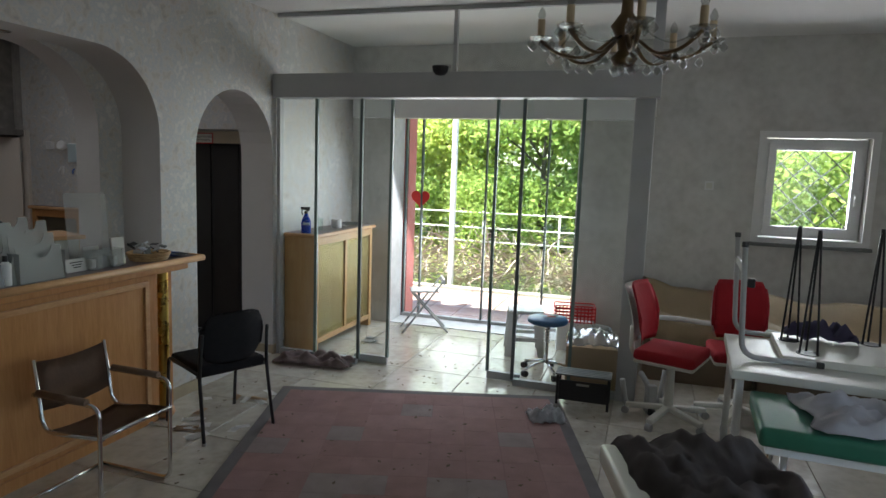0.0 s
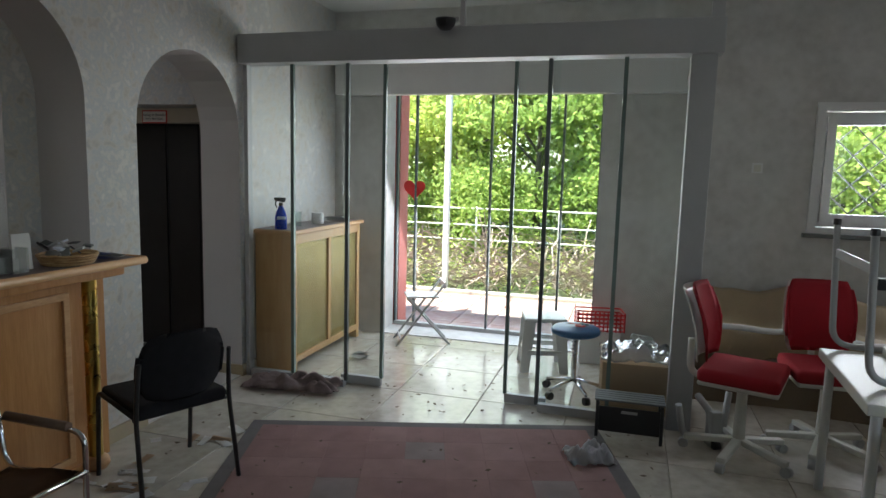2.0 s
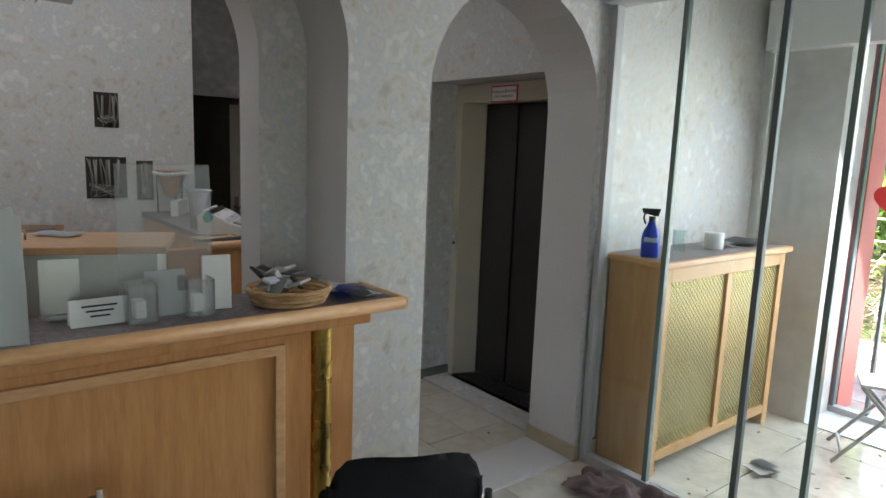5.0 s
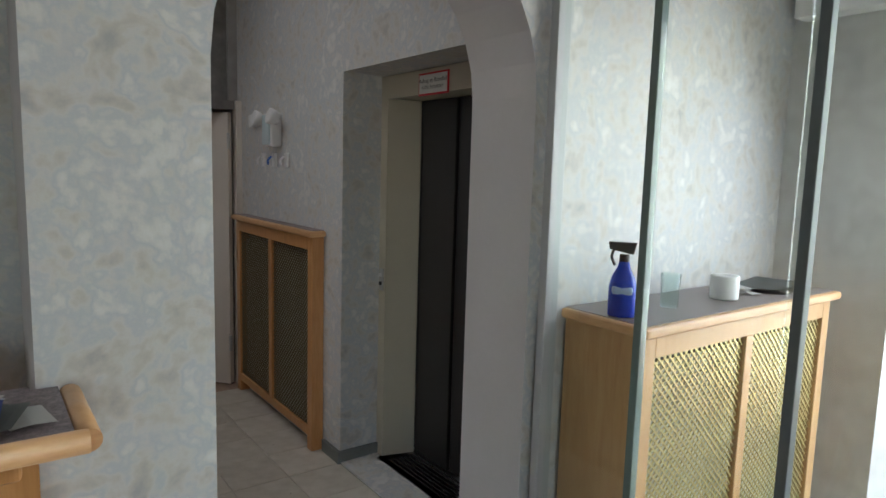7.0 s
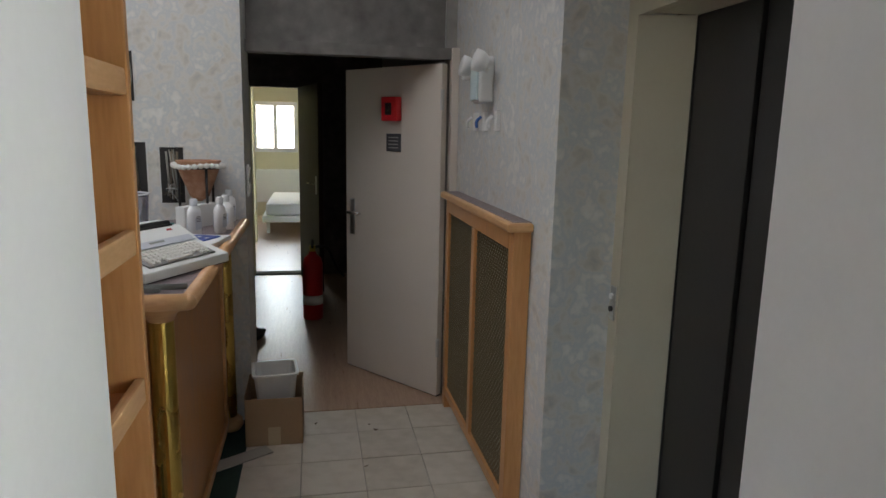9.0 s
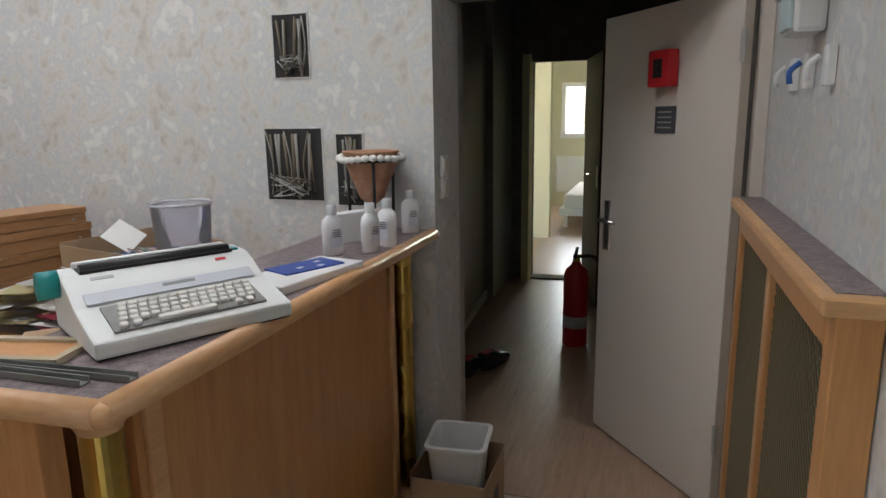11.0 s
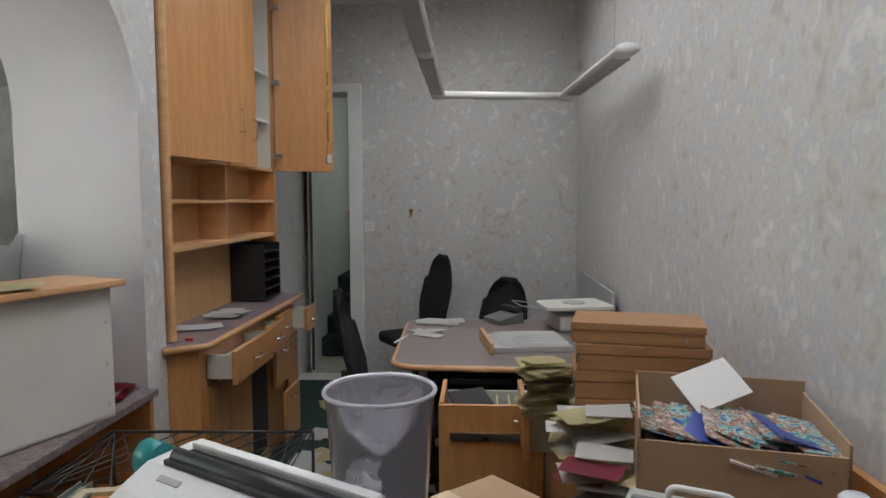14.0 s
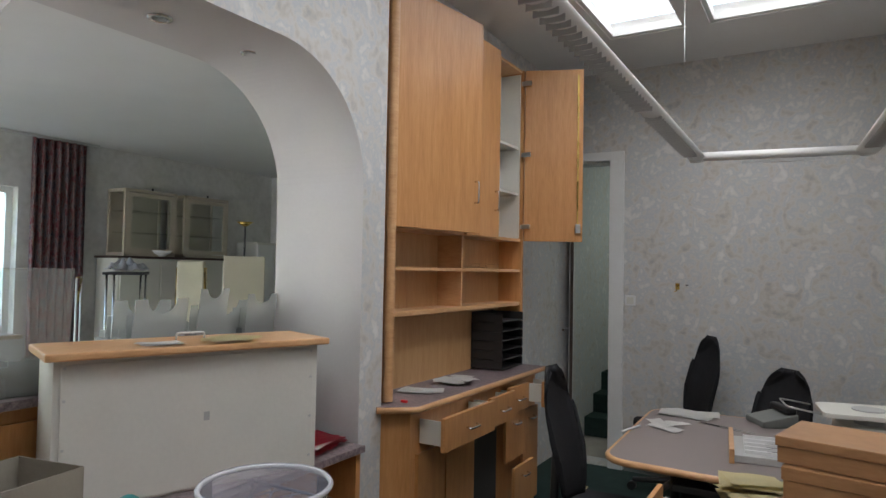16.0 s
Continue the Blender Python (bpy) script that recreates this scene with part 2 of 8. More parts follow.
M["edge_glass"] = mat("green_glass_edge", (0.16, 0.22, 0.20), 0.2, vary=0.2, bump=0.0)
M["red"] = mat("red_paint", (0.55, 0.02, 0.025), 0.35, vary=0.2, bump=0.02)
M["red_cloth"] = mat("red_upholstery", (0.40, 0.013, 0.022), 0.85, vary=0.25, fine=300, bump=0.25)
M["paper"] = mat("white_paper", (0.74, 0.73, 0.70), 0.8, vary=0.08, bump=0.03)
M["paper_y"] = mat("yellow_paper", (0.66, 0.58, 0.33), 0.8, vary=0.12, bump=0.05)
M["card"] = mat("brown_cardboard", (0.40, 0.27, 0.16), 0.8, vary=0.15, scale=5, bump=0.06)
M["skin_tan"] = mat("tan_leatherette", (0.56, 0.44, 0.28), 0.55, vary=0.15, bump=0.08)
M["green_cloth"] = mat("green_leatherette", (0.02, 0.13, 0.075), 0.5, vary=0.2, bump=0.08)
M["carpet_g"] = mat("green_carpet", (0.035, 0.058, 0.052), 0.95, vary=0.4, scale=12, fine=500, bump=0.4, spec=0.1)
M["linoleum"] = ramp_mat("beech_laminate_floor", [(0.3, (0.34, 0.22, 0.15)), (0.5, (0.42, 0.28, 0.19)), (0.7, (0.50, 0.35, 0.25))], 0.32, (1.2, 14, 1), 3, 8, 0.4, 0.05)
M["grout"] = mat("floor_grout", (0.36, 0.33, 0.28), 0.9, vary=0.3, bump=0.1)
M["tile"] = ramp_mat("dusty_travertine_tile", [(0.3, (0.36, 0.32, 0.26)), (0.48, (0.47, 0.43, 0.36)), (0.6, (0.55, 0.51, 0.43)), (0.75, (0.62, 0.58, 0.50))], 0.16, (1, 1, 1), 3.5, 9, 1.0, 0.04, rnd=0.14)
M["tile_s"] = ramp_mat("cream_tile", [(0.3, (0.42, 0.37, 0.30)), (0.5, (0.53, 0.48, 0.40)), (0.7, (0.62, 0.57, 0.49))], 0.32, (1, 1, 1), 6, 9, 0.8, 0.04, rnd=0.16)
M["skirt"] = mat("slate_skirting", (0.16, 0.17, 0.16), 0.5, vary=0.3, bump=0.05)
M["skirt_b"] = mat("beige_stone_skirting", (0.42, 0.35, 0.24), 0.5, vary=0.2, bump=0.05)
M["red_stucco"] = mat("red_stucco", (0.50, 0.15, 0.12), 0.85, vary=0.2, bump=0.2)


# ---- mesh helpers ----
def bm_box(sx, sy, sz, at=(0, 0, 0), bevel=0.0, seg=2, rot=None):
    """A box centred at `at`."""
    bm = bmesh.new()
    m = Matrix.Translation(at) @ (rot.to_4x4() if rot is not None else Matrix.Identity(4)) @ Matrix.Diagonal((sx, sy, sz, 1))
    bmesh.ops.create_cube(bm, size=1, matrix=m)
    if bevel:
        bmesh.ops.bevel(bm, geom=bm.edges[:], offset=min(bevel, 0.49 * min(sx, sy, sz)), segments=seg, affect="EDGES", profile=0.6)
    return bm


def bm_span(x0, x1, y0, y1, z0, z1, bevel=0.0, seg=2):
    return bm_box(x1 - x0, y1 - y0, z1 - z0, ((x0 + x1) / 2, (y0 + y1) / 2, (z0 + z1) / 2), bevel, seg)


def bm_cyl(r, h, at=(0, 0, 0), n=24, r2=None, bevel=0.0, rot=None):
    """A cylinder or cone standing on `at`."""
    bm = bmesh.new()
    m = Matrix.Translation(at) @ (rot.to_4x4() if rot is not None else Matrix.Identity(4)) @ Matrix.Translation((0, 0, h / 2))
    bmesh.ops.create_cone(bm, cap_ends=True, segments=n, radius1=r, radius2=r if r2 is None else r2, depth=h, matrix=m)
    if bevel:
        ring = [e for e in bm.edges if any(len(f.verts) > 4 for f in e.link_faces)]
        bmesh.ops.bevel(bm, geom=ring, offset=bevel, segments=2, affect="EDGES", profile=0.6)
    return bm


def bm_lathe(profile, n=28, at=(0, 0, 0)):
    """A turned shape from (radius, height) pairs."""
    bm = bmesh.new()
    rings = []
    for r, z in profile:
        rings.append([bm.verts.new((at[0] + r * math.cos(2 * math.pi * k / n), at[1] + r * math.sin(2 * math.pi * k / n), at[2] + z)) for k in range(n)] if r > 1e-5 else [bm.verts.new((at[0], at[1], at[2] + z))])
    for a, b in zip(rings, rings[1:]):
        for k in range(n):
            q = [a[k % len(a)], a[(k + 1) % len(a)], b[(k + 1) % len(b)], b[k % len(b)]]
            q = list(dict.fromkeys(q))
            if len(q) > 2:
                bm.faces.new(q)
    bmesh.ops.recalc_face_normals(bm, faces=bm.faces[:])
    for f in bm.faces:
        f.smooth = True
    return bm


def rounded(pts, r=0.05, n=5):
    """The polyline with its inner corners rounded."""
    pts = [Vector(p) for p in pts]
    out = [pts[0]]
    for a, b, c in zip(pts, pts[1:], pts[2:]):
        d = min(r, (a - b).length * 0.48, (c - b).length * 0.48)
        p, q = b + (a - b).normalized() * d, b + (c - b).normalized() * d
        for k in range(n + 1):
            s = k / n
            out.append(p * (1 - s) ** 2 + b * 2 * s * (1 - s) + q * s * s)
    return out + [pts[-1]]


def bm_tube(pts, r=0.012, n=10, closed=False, r_end=None):
    """A round tube along a polyline."""
    pts = [Vector(p) for p in pts]
    bm = bmesh.new()
    rings, up = [], Vector((0, 0, 1))
    count = len(pts)
    last = None
    for k, p in enumerate(pts):
        if closed:
            d = pts[(k + 1) % count] - pts[k - 1]
        else:
            d = pts[min(k + 1, count - 1)] - pts[max(k - 1, 0)]
        d.normalize()
        s = last if last is not None else (up.cross(d) if abs(d.z) < 0.95 else Vector((1, 0, 0)).cross(d))
        s = (s - d * s.dot(d)).normalized()
        last, u = s, d.cross(s)
        rad = r if r_end is None else r + (r_end - r) * k / (count - 1)
        rings.append([bm.verts.new(p + rad * (math.cos(2 * math.pi * j / n) * s + math.sin(2 * math.pi * j / n) * u)) for j in range(n)])
    for a, b in list(zip(rings, rings[1:])) + ([(rings[-1], rings[0])] if closed else []):
        for j in range(n):
            bm.faces.new((a[j], a[(j + 1) % n], b[(j + 1) % n], b[j]))
    if not closed:
        bm.faces.new(rings[0][::-1]), bm.faces.new(rings[-1])
    bmesh.ops.recalc_face_normals(bm, faces=bm.faces[:])
    for f in bm.faces:
        f.smooth = len(f.verts) == 4
    return bm


def bm_prism(loop, depth, axis="z", at=0.0, holes=(), bevel=0.0):
    """A flat outline with holes, given thickness. axis z: (x, y) pairs, x: (y, z) pairs, y: (x, z) pairs; from at to at + depth."""
    bm = bmesh.new()
    edges = []
    for pts in (loop, *holes):
        vs = [bm.verts.new({"z": (p[0], p[1], at), "x": (at, p[0], p[1]), "y": (p[0], at, p[1])}[axis]) for p in pts]
        edges += [bm.edges.new((vs[k], vs[(k + 1) % len(vs)])) for k in range(len(vs))]
    if holes:
        bmesh.ops.triangle_fill(bm, use_beauty=True, use_dissolve=False, edges=edges)
    else:
        bm.faces.new(bm.verts[:])
    step = Vector({"z": (0, 0, depth), "x": (depth, 0, 0), "y": (0, depth, 0)}[axis])
    got = bmesh.ops.extrude_face_region(bm, geom=bm.faces[:])
    bmesh.ops.translate(bm, vec=step, verts=[g for g in got["geom"] if isinstance(g, bmesh.types.BMVert)])
    bmesh.ops.recalc_face_normals(bm, faces=bm.faces[:])
    if bevel:
        sharp = [e for e in bm.edges if len(e.link_faces) == 2 and e.calc_face_angle(0) > 0.6]
        bmesh.ops.bevel(bm, geom=sharp, offset=bevel, segments=2, affect="EDGES", profile=0.6)
    return bm


def merge(*bms):
    out = bmesh.new()
    for b in bms:
        me = bpy.data.meshes.new("t")
        b.to_mesh(me)
        out.from_mesh(me)
        bpy.data.meshes.remove(me)
        b.free()
    return out


def moved(bm, m):
    bmesh.ops.transform(bm, matrix=m, verts=bm.verts[:])
    return bm


def smooth(bm):
    for f in bm.faces:
        f.smooth = True
    return bm


def mesh_of(name, bm, material):
    me = bpy.data.meshes.new(name)
    bm.to_mesh(me)
    bm.free()
    if material is not None:
        me.materials.append(material)
    return me


def part(name, bm, material, parent, label=""):
    ob = new(name, mesh_of(name, bm, material))
    ob.parent = parent
    if label:
        ob["label"] = label
    return ob


def single(name, bm, material, label, category, group="", kind=""):
    return tagged(new(name, mesh_of(name, bm, material)), label, category, group, kind)


def thing(name, m, label, category, group="", kind=""):
    ob = new(name)
    ob.empty_display_size = 0.1
    ob.matrix_world = m
    return tagged(ob, label, category, group, kind)


def structure(name, bm, material, label, category="wall"):
    return single(name, bm, material, label, category, kind="structure")


def arch_loop(a, b, foot, spring, n=16):
    """Outline of a round arch between a and b."""
    c, r = (a + b) / 2, (b - a) / 2
    return [(a, foot)] + [(c - r * math.cos(math.pi * k / n), spring + r * math.sin(math.pi * k / n)) for k in range(n + 1)] + [(b, foot)]


def basket_loop(a, b, foot, top, r, n=28):
    """Outline of a flat arch with rounded shoulders."""
    out = [(a, foot)]
    out += [(a + r - r * math.cos(math.pi / 2 * k / n), top - r + r * math.sin(math.pi / 2 * k / n)) for k in range(n + 1)]
    out += [(b - r + r * math.sin(math.pi / 2 * k / n), top - r + r * math.cos(math.pi / 2 * k / n)) for k in range(n + 1)]
    return out + [(b, foot)]


def rect(a, b, c, d):
    return [(a, c), (b, c), (b, d), (a, d)]


# ---- large structure ----
XW, XO = -3.22, -3.55          # lobby face and office face of the arch wall
YP, YN = 5.42, 6.98            # glass partition, north wall
CEIL, OCEIL = 3.08, 3.22
X0, X1 = -16.0, 2.5
Y0 = -3.4

base = bm_span(-16.2, 2.9, -3.7, 7.6, -0.25, -0.006)
structure("floor", base, M["grout"], "dusty cement bed under the floor coverings", "floor")
structure("floor_corridor", bm_span(-16.0, -6.11, 3.2, 7.0, -0.02, 0.0), M["linoleum"], "worn beech-look floor of the dark corridor", "floor")
structure("floor_office", bm_span(-6.3, XO, -0.9, 4.272, -0.02, 0.005), M["carpet_g"], "dirty dark green office carpet", "floor")

# arch wall between the lobby and the office
wall_w = bm_prism(rect(-3.4, 7.5, 0, CEIL + 0.16), XO - XW, "x", XW, [basket_loop(2.19, 3.96, 0.012, 2.46, 0.52), arch_loop(4.33, 5.36, 0.012, 1.84)])
ww = structure("wall_west", wall_w, M["wall"], "sponge-painted grey wall with two rounded arches")
splay = bm_prism(rect(2.02, 3.975, 0, OCEIL), -0.20, "x", XO, [basket_loop(2.19, 3.76, 0.012, 2.46, 0.52)])
wl = structure("wall_west_lining", splay, M["wall"], "deep office side of the wide arch")
for ob in (ww, wl):            # smooth painted jambs and soffits
    ob.data.materials.append(M["wall_reveal"])
    for f in ob.data.polygons:
        if abs(f.normal.x) < 0.5:
            f.material_index = 1
# north wall with window and entrance
wall_n = bm_prism(rect(XW, X1, 0, CEIL + 0.16), 0.34, "y", YN, [rect(-2.72, -0.69, 0.012, 2.66), rect(1.02, 1.88, 1.23, 2.17)])
structure("wall_north", wall_n, M["wall_plain"], "dusty off-white wall with a small window")
wall_e = bm_prism(rect(Y0, YN + 0.34, 0, CEIL + 0.16), 0.3, "x", X1, [rect(0.58, 2.45, 0.75, 2.45)])
structure("wall_east", wall_e, M["wall_plain"], "dusty grey-beige wall with a wide window")
structure("wall_south", bm_span(XW, X1, Y0 - 0.3, Y0, 0, CEIL + 0.16), M["wall_plain"], "plain dusty lobby back wall")
structure("ceiling", bm_span(XW, X1 + 0.3, Y0 - 0.3, YN + 0.34, CEIL, CEIL + 0.15), M["ceiling"], "plain white lobby ceiling", "ceiling")

# office and hall
structure("wall_office_west", merge(
    bm_prism([(-6.04, 4.275), (-6.04, 3.17), (-5.97, -0.72), (-6.4, -0.72), (-6.36, 4.275)], OCEIL, "z", 0.0)), M["wall"], "sponge-painted grey office wall with holes cut for wiring")
wall_os = bm_prism(rect(-6.4, XO + 0.33, 0, OCEIL), -0.2, "y", -0.72, [rect(-4.04, -3.30, 0.012, 2.48)])
structure("wall_office_south", wall_os, M["wall"], "sponge-painted mauve-grey wall with an open doorway")
hall_n = bm_prism(rect(-6.26, XO, 0, OCEIL), 0.26, "y", 5.41, [rect(-4.66, -3.56, 0.012, 2.065)])
structure("wall_hall_north", hall_n, M["wall"], "sponge-painted grey hall wall with a lift recess")
structure("wall_lift_shaft", merge(bm_span(-4.72, -3.45, 5.95, 6.05, -0.2, OCEIL), bm_span(-4.72, -4.62, 5.775, 5.95, -0.2, OCEIL), bm_span(-3.55, -3.45, 5.775, 5.95, -0.2, OCEIL), bm_span(-4.62, -3.55, 5.775, 5.95, OCEIL - 0.1, OCEIL)), M["dark_plaster"], "dark lift shaft behind the doors")
structure("wall_lift_back", bm_prism(rect(-6.26, XO, 0, OCEIL), 0.1, "y", 5.672, [rect(-4.60, -3.56, 0.012, 2.0)]), M["wall"], "wall at the back of the lift recess")
# openings run north beyond the known part, added to bring light to the counter
oc = bm_prism(rect(-6.4, XO, -0.92, 5.8), 0.12, "z", OCEIL, [rect(-4.76, -4.24, 0.02, 4.7), rect(-5.60, -4.90, 0.02, 4.7)])
structure("ceiling_office", oc, M["ceiling"], "white office ceiling with two skylight openings", "ceiling")

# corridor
structure("wall_corridor_left", bm_prism([(-6.362, 4.272), (-6.44, 4.272), (-6.44, 3.895), (-8.95, 3.735), (-8.95, 3.80), (-9.69, 3.80), (-9.69, 3.3), (-6.41, 3.3)], OCEIL, "z", 0.0), M["corridor"], "mottled grey painted corridor wall")
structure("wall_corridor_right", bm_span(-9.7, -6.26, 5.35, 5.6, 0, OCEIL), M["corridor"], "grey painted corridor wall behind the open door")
structure("wall_corridor_end", bm_prism(rect(3.3, 5.6, 0, OCEIL), -0.15, "x", -9.7, [rect(3.98, 4.64, 0.012, 2.02)]), M["dark_plaster"], "dark grey corridor end wall with a doorway")
structure("lintel_corridor", bm_span(-6.5, -6.30, 4.277, 5.41, 2.02, OCEIL), M["dark_plaster"], "dark grey wall over the corridor doorway")
structure("ceiling_corridor", bm_span(-16.0, -6.3, 2.0, 7.0, OCEIL, OCEIL + 0.1), M["dark_plaster"], "dark grey corridor ceiling", "ceiling")
# far room
yel = mat("pale_yellow_paint", (0.62, 0.58, 0.38), 0.8, vary=0.1, scale=2, bump=0.05)
structure("wall_far_room_pier", bm_span(-11.97, -11.82, 3.55, 3.83, 0, OCEIL), yel, "pale yellow pier between two openings")
structure("wall_far_room_south", bm_span(-15.0, -9.85, 2.0, 2.2, 0, OCEIL), yel, "pale yellow wall of the far room")
structure("wall_far_room_north", bm_span(-15.0, -9.85, 6.4, 6.6, 0, OCEIL), yel, "pale yellow wall of the far room")
structure("wall_far_room_end", bm_prism(rect(2.0, 6.6, 0, OCEIL), -0.2, "x", -14.8, [rect(3.55, 4.35, 1.15, 2.05)]), yel, "pale yellow end wall with a bright window")

# ---- fittings of the building ----
def pane(name, x0, x1, y, z0, z1, parent, material=None, t=0.008):
    ob = part(name, bm_span(x0, x1, y - t / 2, y + t / 2, z0, z1), material or M["glass_g"], parent)
    ob.visible_shadow = False
    return ob


# glass partition of the draught lobby
gp = thing("glass_partition", pose(0, 0, 0), "framed glass partition with open sliding leaves and grey header", "partition", kind="structure")
part("header", bm_span(-3.20, 0.06, YP - 0.10, YP + 0.06, 2.345, 2.55, 0.006), M["alu"], gp, "matt grey header box")
part("top_rail", bm_span(-3.20, 0.06, YP - 0.02, YP + 0.02, 3.045, 3.08), M["alu"], gp)
part("mullion", bm_span(-1.565, -1.535, YP - 0.02, YP + 0.02, 2.55, 3.05), M["alu"], gp)
part("end_post", bm_span(-0.118, 0.03, YP - 0.05, YP + 0.05, 0.0, 2.345, 0.004), M["alu"], gp)
part("end_post", bm_span(-0.02, 0.055, YP - 0.02, YP + 0.02, 2.55, 3.08, 0.004), M["alu"], gp)
part("end_post", bm_span(-3.20, -3.165, YP - 0.03, YP + 0.03, 0.0, 2.345, 0.004), M["alu"], gp)
for x in (-2.805, -2.37, -0.956, -0.49):
    part("glass_edge", bm_span(x - 0.013, x + 0.013, YP - 0.02, YP + 0.01, 0.05, 2.345, 0.003), M["edge_glass"] if x in (-2.805, -0.49) else M["stile"], gp)
for a, b in ((-3.16, -2.38), (-0.945, -0.12)):
    part("bottom_rail", bm_span(a, b, YP - 0.03, YP + 0.02, 0.0, 0.06, 0.004), M["alu"], gp)
for a, b in ((-3.165, -2.82), (-2.79, -2.385), (-0.94, -0.505), (-0.475, -0.12)):
    pane("pane", a, b, YP, 0.06, 2.345, gp)
for a, b in ((-3.18, -1.565), (-1.535, -0.02)):
    pane("pane", a, b, YP, 2.55, 3.045, gp)
for a, b in ((-2.44, -2.12), (-1.19, -0.90)):
    leaf = part("sliding_leaf", bm_span(a, b, YP + 0.055, YP + 0.095, 0.01, 0.075, 0.004), M["alu"], gp, "sliding glass leaf with metal foot rail")
    pane("leaf_glass", a, b, YP + 0.075, 0.075, 2.345, leaf)
    for e in ((b,) if a < -2 else (a,)):
        part("leaf_edge", bm_span(e - 0.012, e + 0.012, YP + 0.058, YP + 0.092, 0.07, 2.345, 0.003), M["edge_glass"] if e in (-2.12, -1.19) else M["stile"], leaf)
# side wing from the partition back to the outer wall
part("side_rail", bm_span(-0.03, 0.03, YP + 0.05, YN, 2.345, 2.42), M["alu"], gp)
part("side_rail", bm_span(-0.03, 0.03, YP + 0.05, YN, 0.0, 0.06), M["alu"], gp)
sg = part("pane", bm_span(-0.004, 0.004, YP + 0.05, YN, 0.06, 2.345), M["glass_g"], gp)
sg.visible_shadow = False
part("side_post", bm_span(-0.02, 0.02, 6.16, 6.19, 0.06, 2.345), M["edge_glass"], gp)


def door_sensor(x, y, z):
    s = thing("door_sensor", pose(x, y, z), "black half-round motion sensor on the door header", "sensor", "door sensors")
    bm = bm_lathe([(0.0, -0.075), (0.035, -0.068), (0.058, -0.045), (0.066, -0.01), (0.066, 0.0), (0, 0)], 24)
    part("housing", bm, M["black"], s)
    part("mounting_plate", bm_box(0.15, 0.02, 0.03, (0, 0.055, 0.008), 0.006), M["grey_pl"], s)
    part("lens", bm_box(0.05, 0.006, 0.02, (0, -0.062, -0.03), 0.003), M["lift_dark"], s)


door_sensor(-1.62, YP - 0.17, 2.58)
door_sensor(-1.63, YN - 0.02, 2.56)

# outer entrance doors
YD = 7.36
en = thing("door_1", pose(0, 0, 0), "glazed sliding entrance doors with a white header, standing half open", "door", kind="structure")
part("header", bm_span(-3.17, -0.02, YN - 0.12, YN - 0.004, 2.30, 2.60, 0.008), M["white_metal"], en, "long white drive cover")
part("sill_rail", bm_span(-2.72, -0.69, YD - 0.03, YD + 0.03, 0.012, 0.05), M["alu"], en)
for x in (-2.705, -2.505, -1.74, -1.05, -0.705):
    part("door_stile", bm_span(x - 0.010, x + 0.010, YD - 0.025, YD + 0.025, 0.05, 2.66, 0.003), M["stile"], en)
for a, b in ((-2.69, -2.52), (-2.49, -1.755), (-1.725, -1.065), (-1.035, -0.72)):
    pane("pane", a, b, YD, 0.05, 2.64, en)
part("jamb_cladding", bm_span(-2.82, -2.69, 7.39, 7.64, -0.03, 2.7), M["red_stucco"], en, "red stuccoed outer reveal")
heart = [(0.115 * 0.062 * 16 * math.sin(t) ** 3, 0.115 * 0.062 * (13 * math.cos(t) - 5 * math.cos(2 * t) - 2 * math.cos(3 * t) - math.cos(4 * t))) for t in [2 * math.pi * k / 40 for k in range(40)]]
hb = bm_prism([(-2.52 + x, 1.42 + z) for x, z in heart], 0.003, "y", YD - 0.012)
single("heart_sticker", hb, mat("red_foil", (0.75, 0.03, 0.03), 0.5, bump=0), "red heart sticker on the entrance door glass", "sticker")

# north window
wn = thing("window_1", pose(0, 0, 0), "small white window with a diamond grille outside", "window", kind="structure")
wm = M["white_metal"]
part("casing", bm_prism(rect(0.96, 1.94, 1.19, 2.225), -0.025, "y", YN, [rect(1.02, 1.88, 1.235, 2.165)]), wm, wn)
part("window_frame", bm_prism(rect(1.025, 1.875, 1.24, 2.16), 0.07, "y", YN + 0.10, [rect(1.07, 1.83, 1.285, 2.115)]), wm, wn)
part("sash", bm_prism(rect(1.065, 1.835, 1.28, 2.12), 0.05, "y", YN + 0.07, [rect(1.13, 1.77, 1.345, 2.055)]), wm, wn)
pane("pane", 1.13, 1.77, YN + 0.1, 1.345, 2.055, wn)
part("window_sill", bm_span(0.93, 1.96, YN - 0.06, YN + 0.02, 1.155, 1.188, 0.005), M["skirt"], wn)
part("handle", bm_tube(rounded([(1.80, YN + 0.06, 1.66), (1.80, YN + 0.02, 1.66), (1.80, YN + 0.02, 1.56)], 0.02), 0.009), wm, wn)
for k in range(-3, 4):
    for s in (1, -1):
        c = 1.45 + k * 0.24
        part("grille_bar", bm_tube([(c - s * 0.45, YN + 0.30, 1.25), (c + s * 0.45, YN + 0.30, 2.15)], 0.006, 6), M["black"], wn)

# east window and curtain
we = thing("window_2", pose(0, 0, 0), "wide white-framed window letting in daylight", "window", kind="structure")
part("window_frame", bm_prism(rect(0.58, 2.45, 0.75, 2.45), 0.07, "x", X1 + 0.12, [rect(0.65, 1.57, 0.82, 2.38), rect(1.63, 2.38, 0.82, 2.38)]), wm, we)
for a, b in ((0.65, 1.57), (1.63, 2.38)):
    q = part("pane", bm_span(X1 + 0.15, X1 + 0.158, a, b, 0.82, 2.38), M["glass"], we)
    q.visible_shadow = False
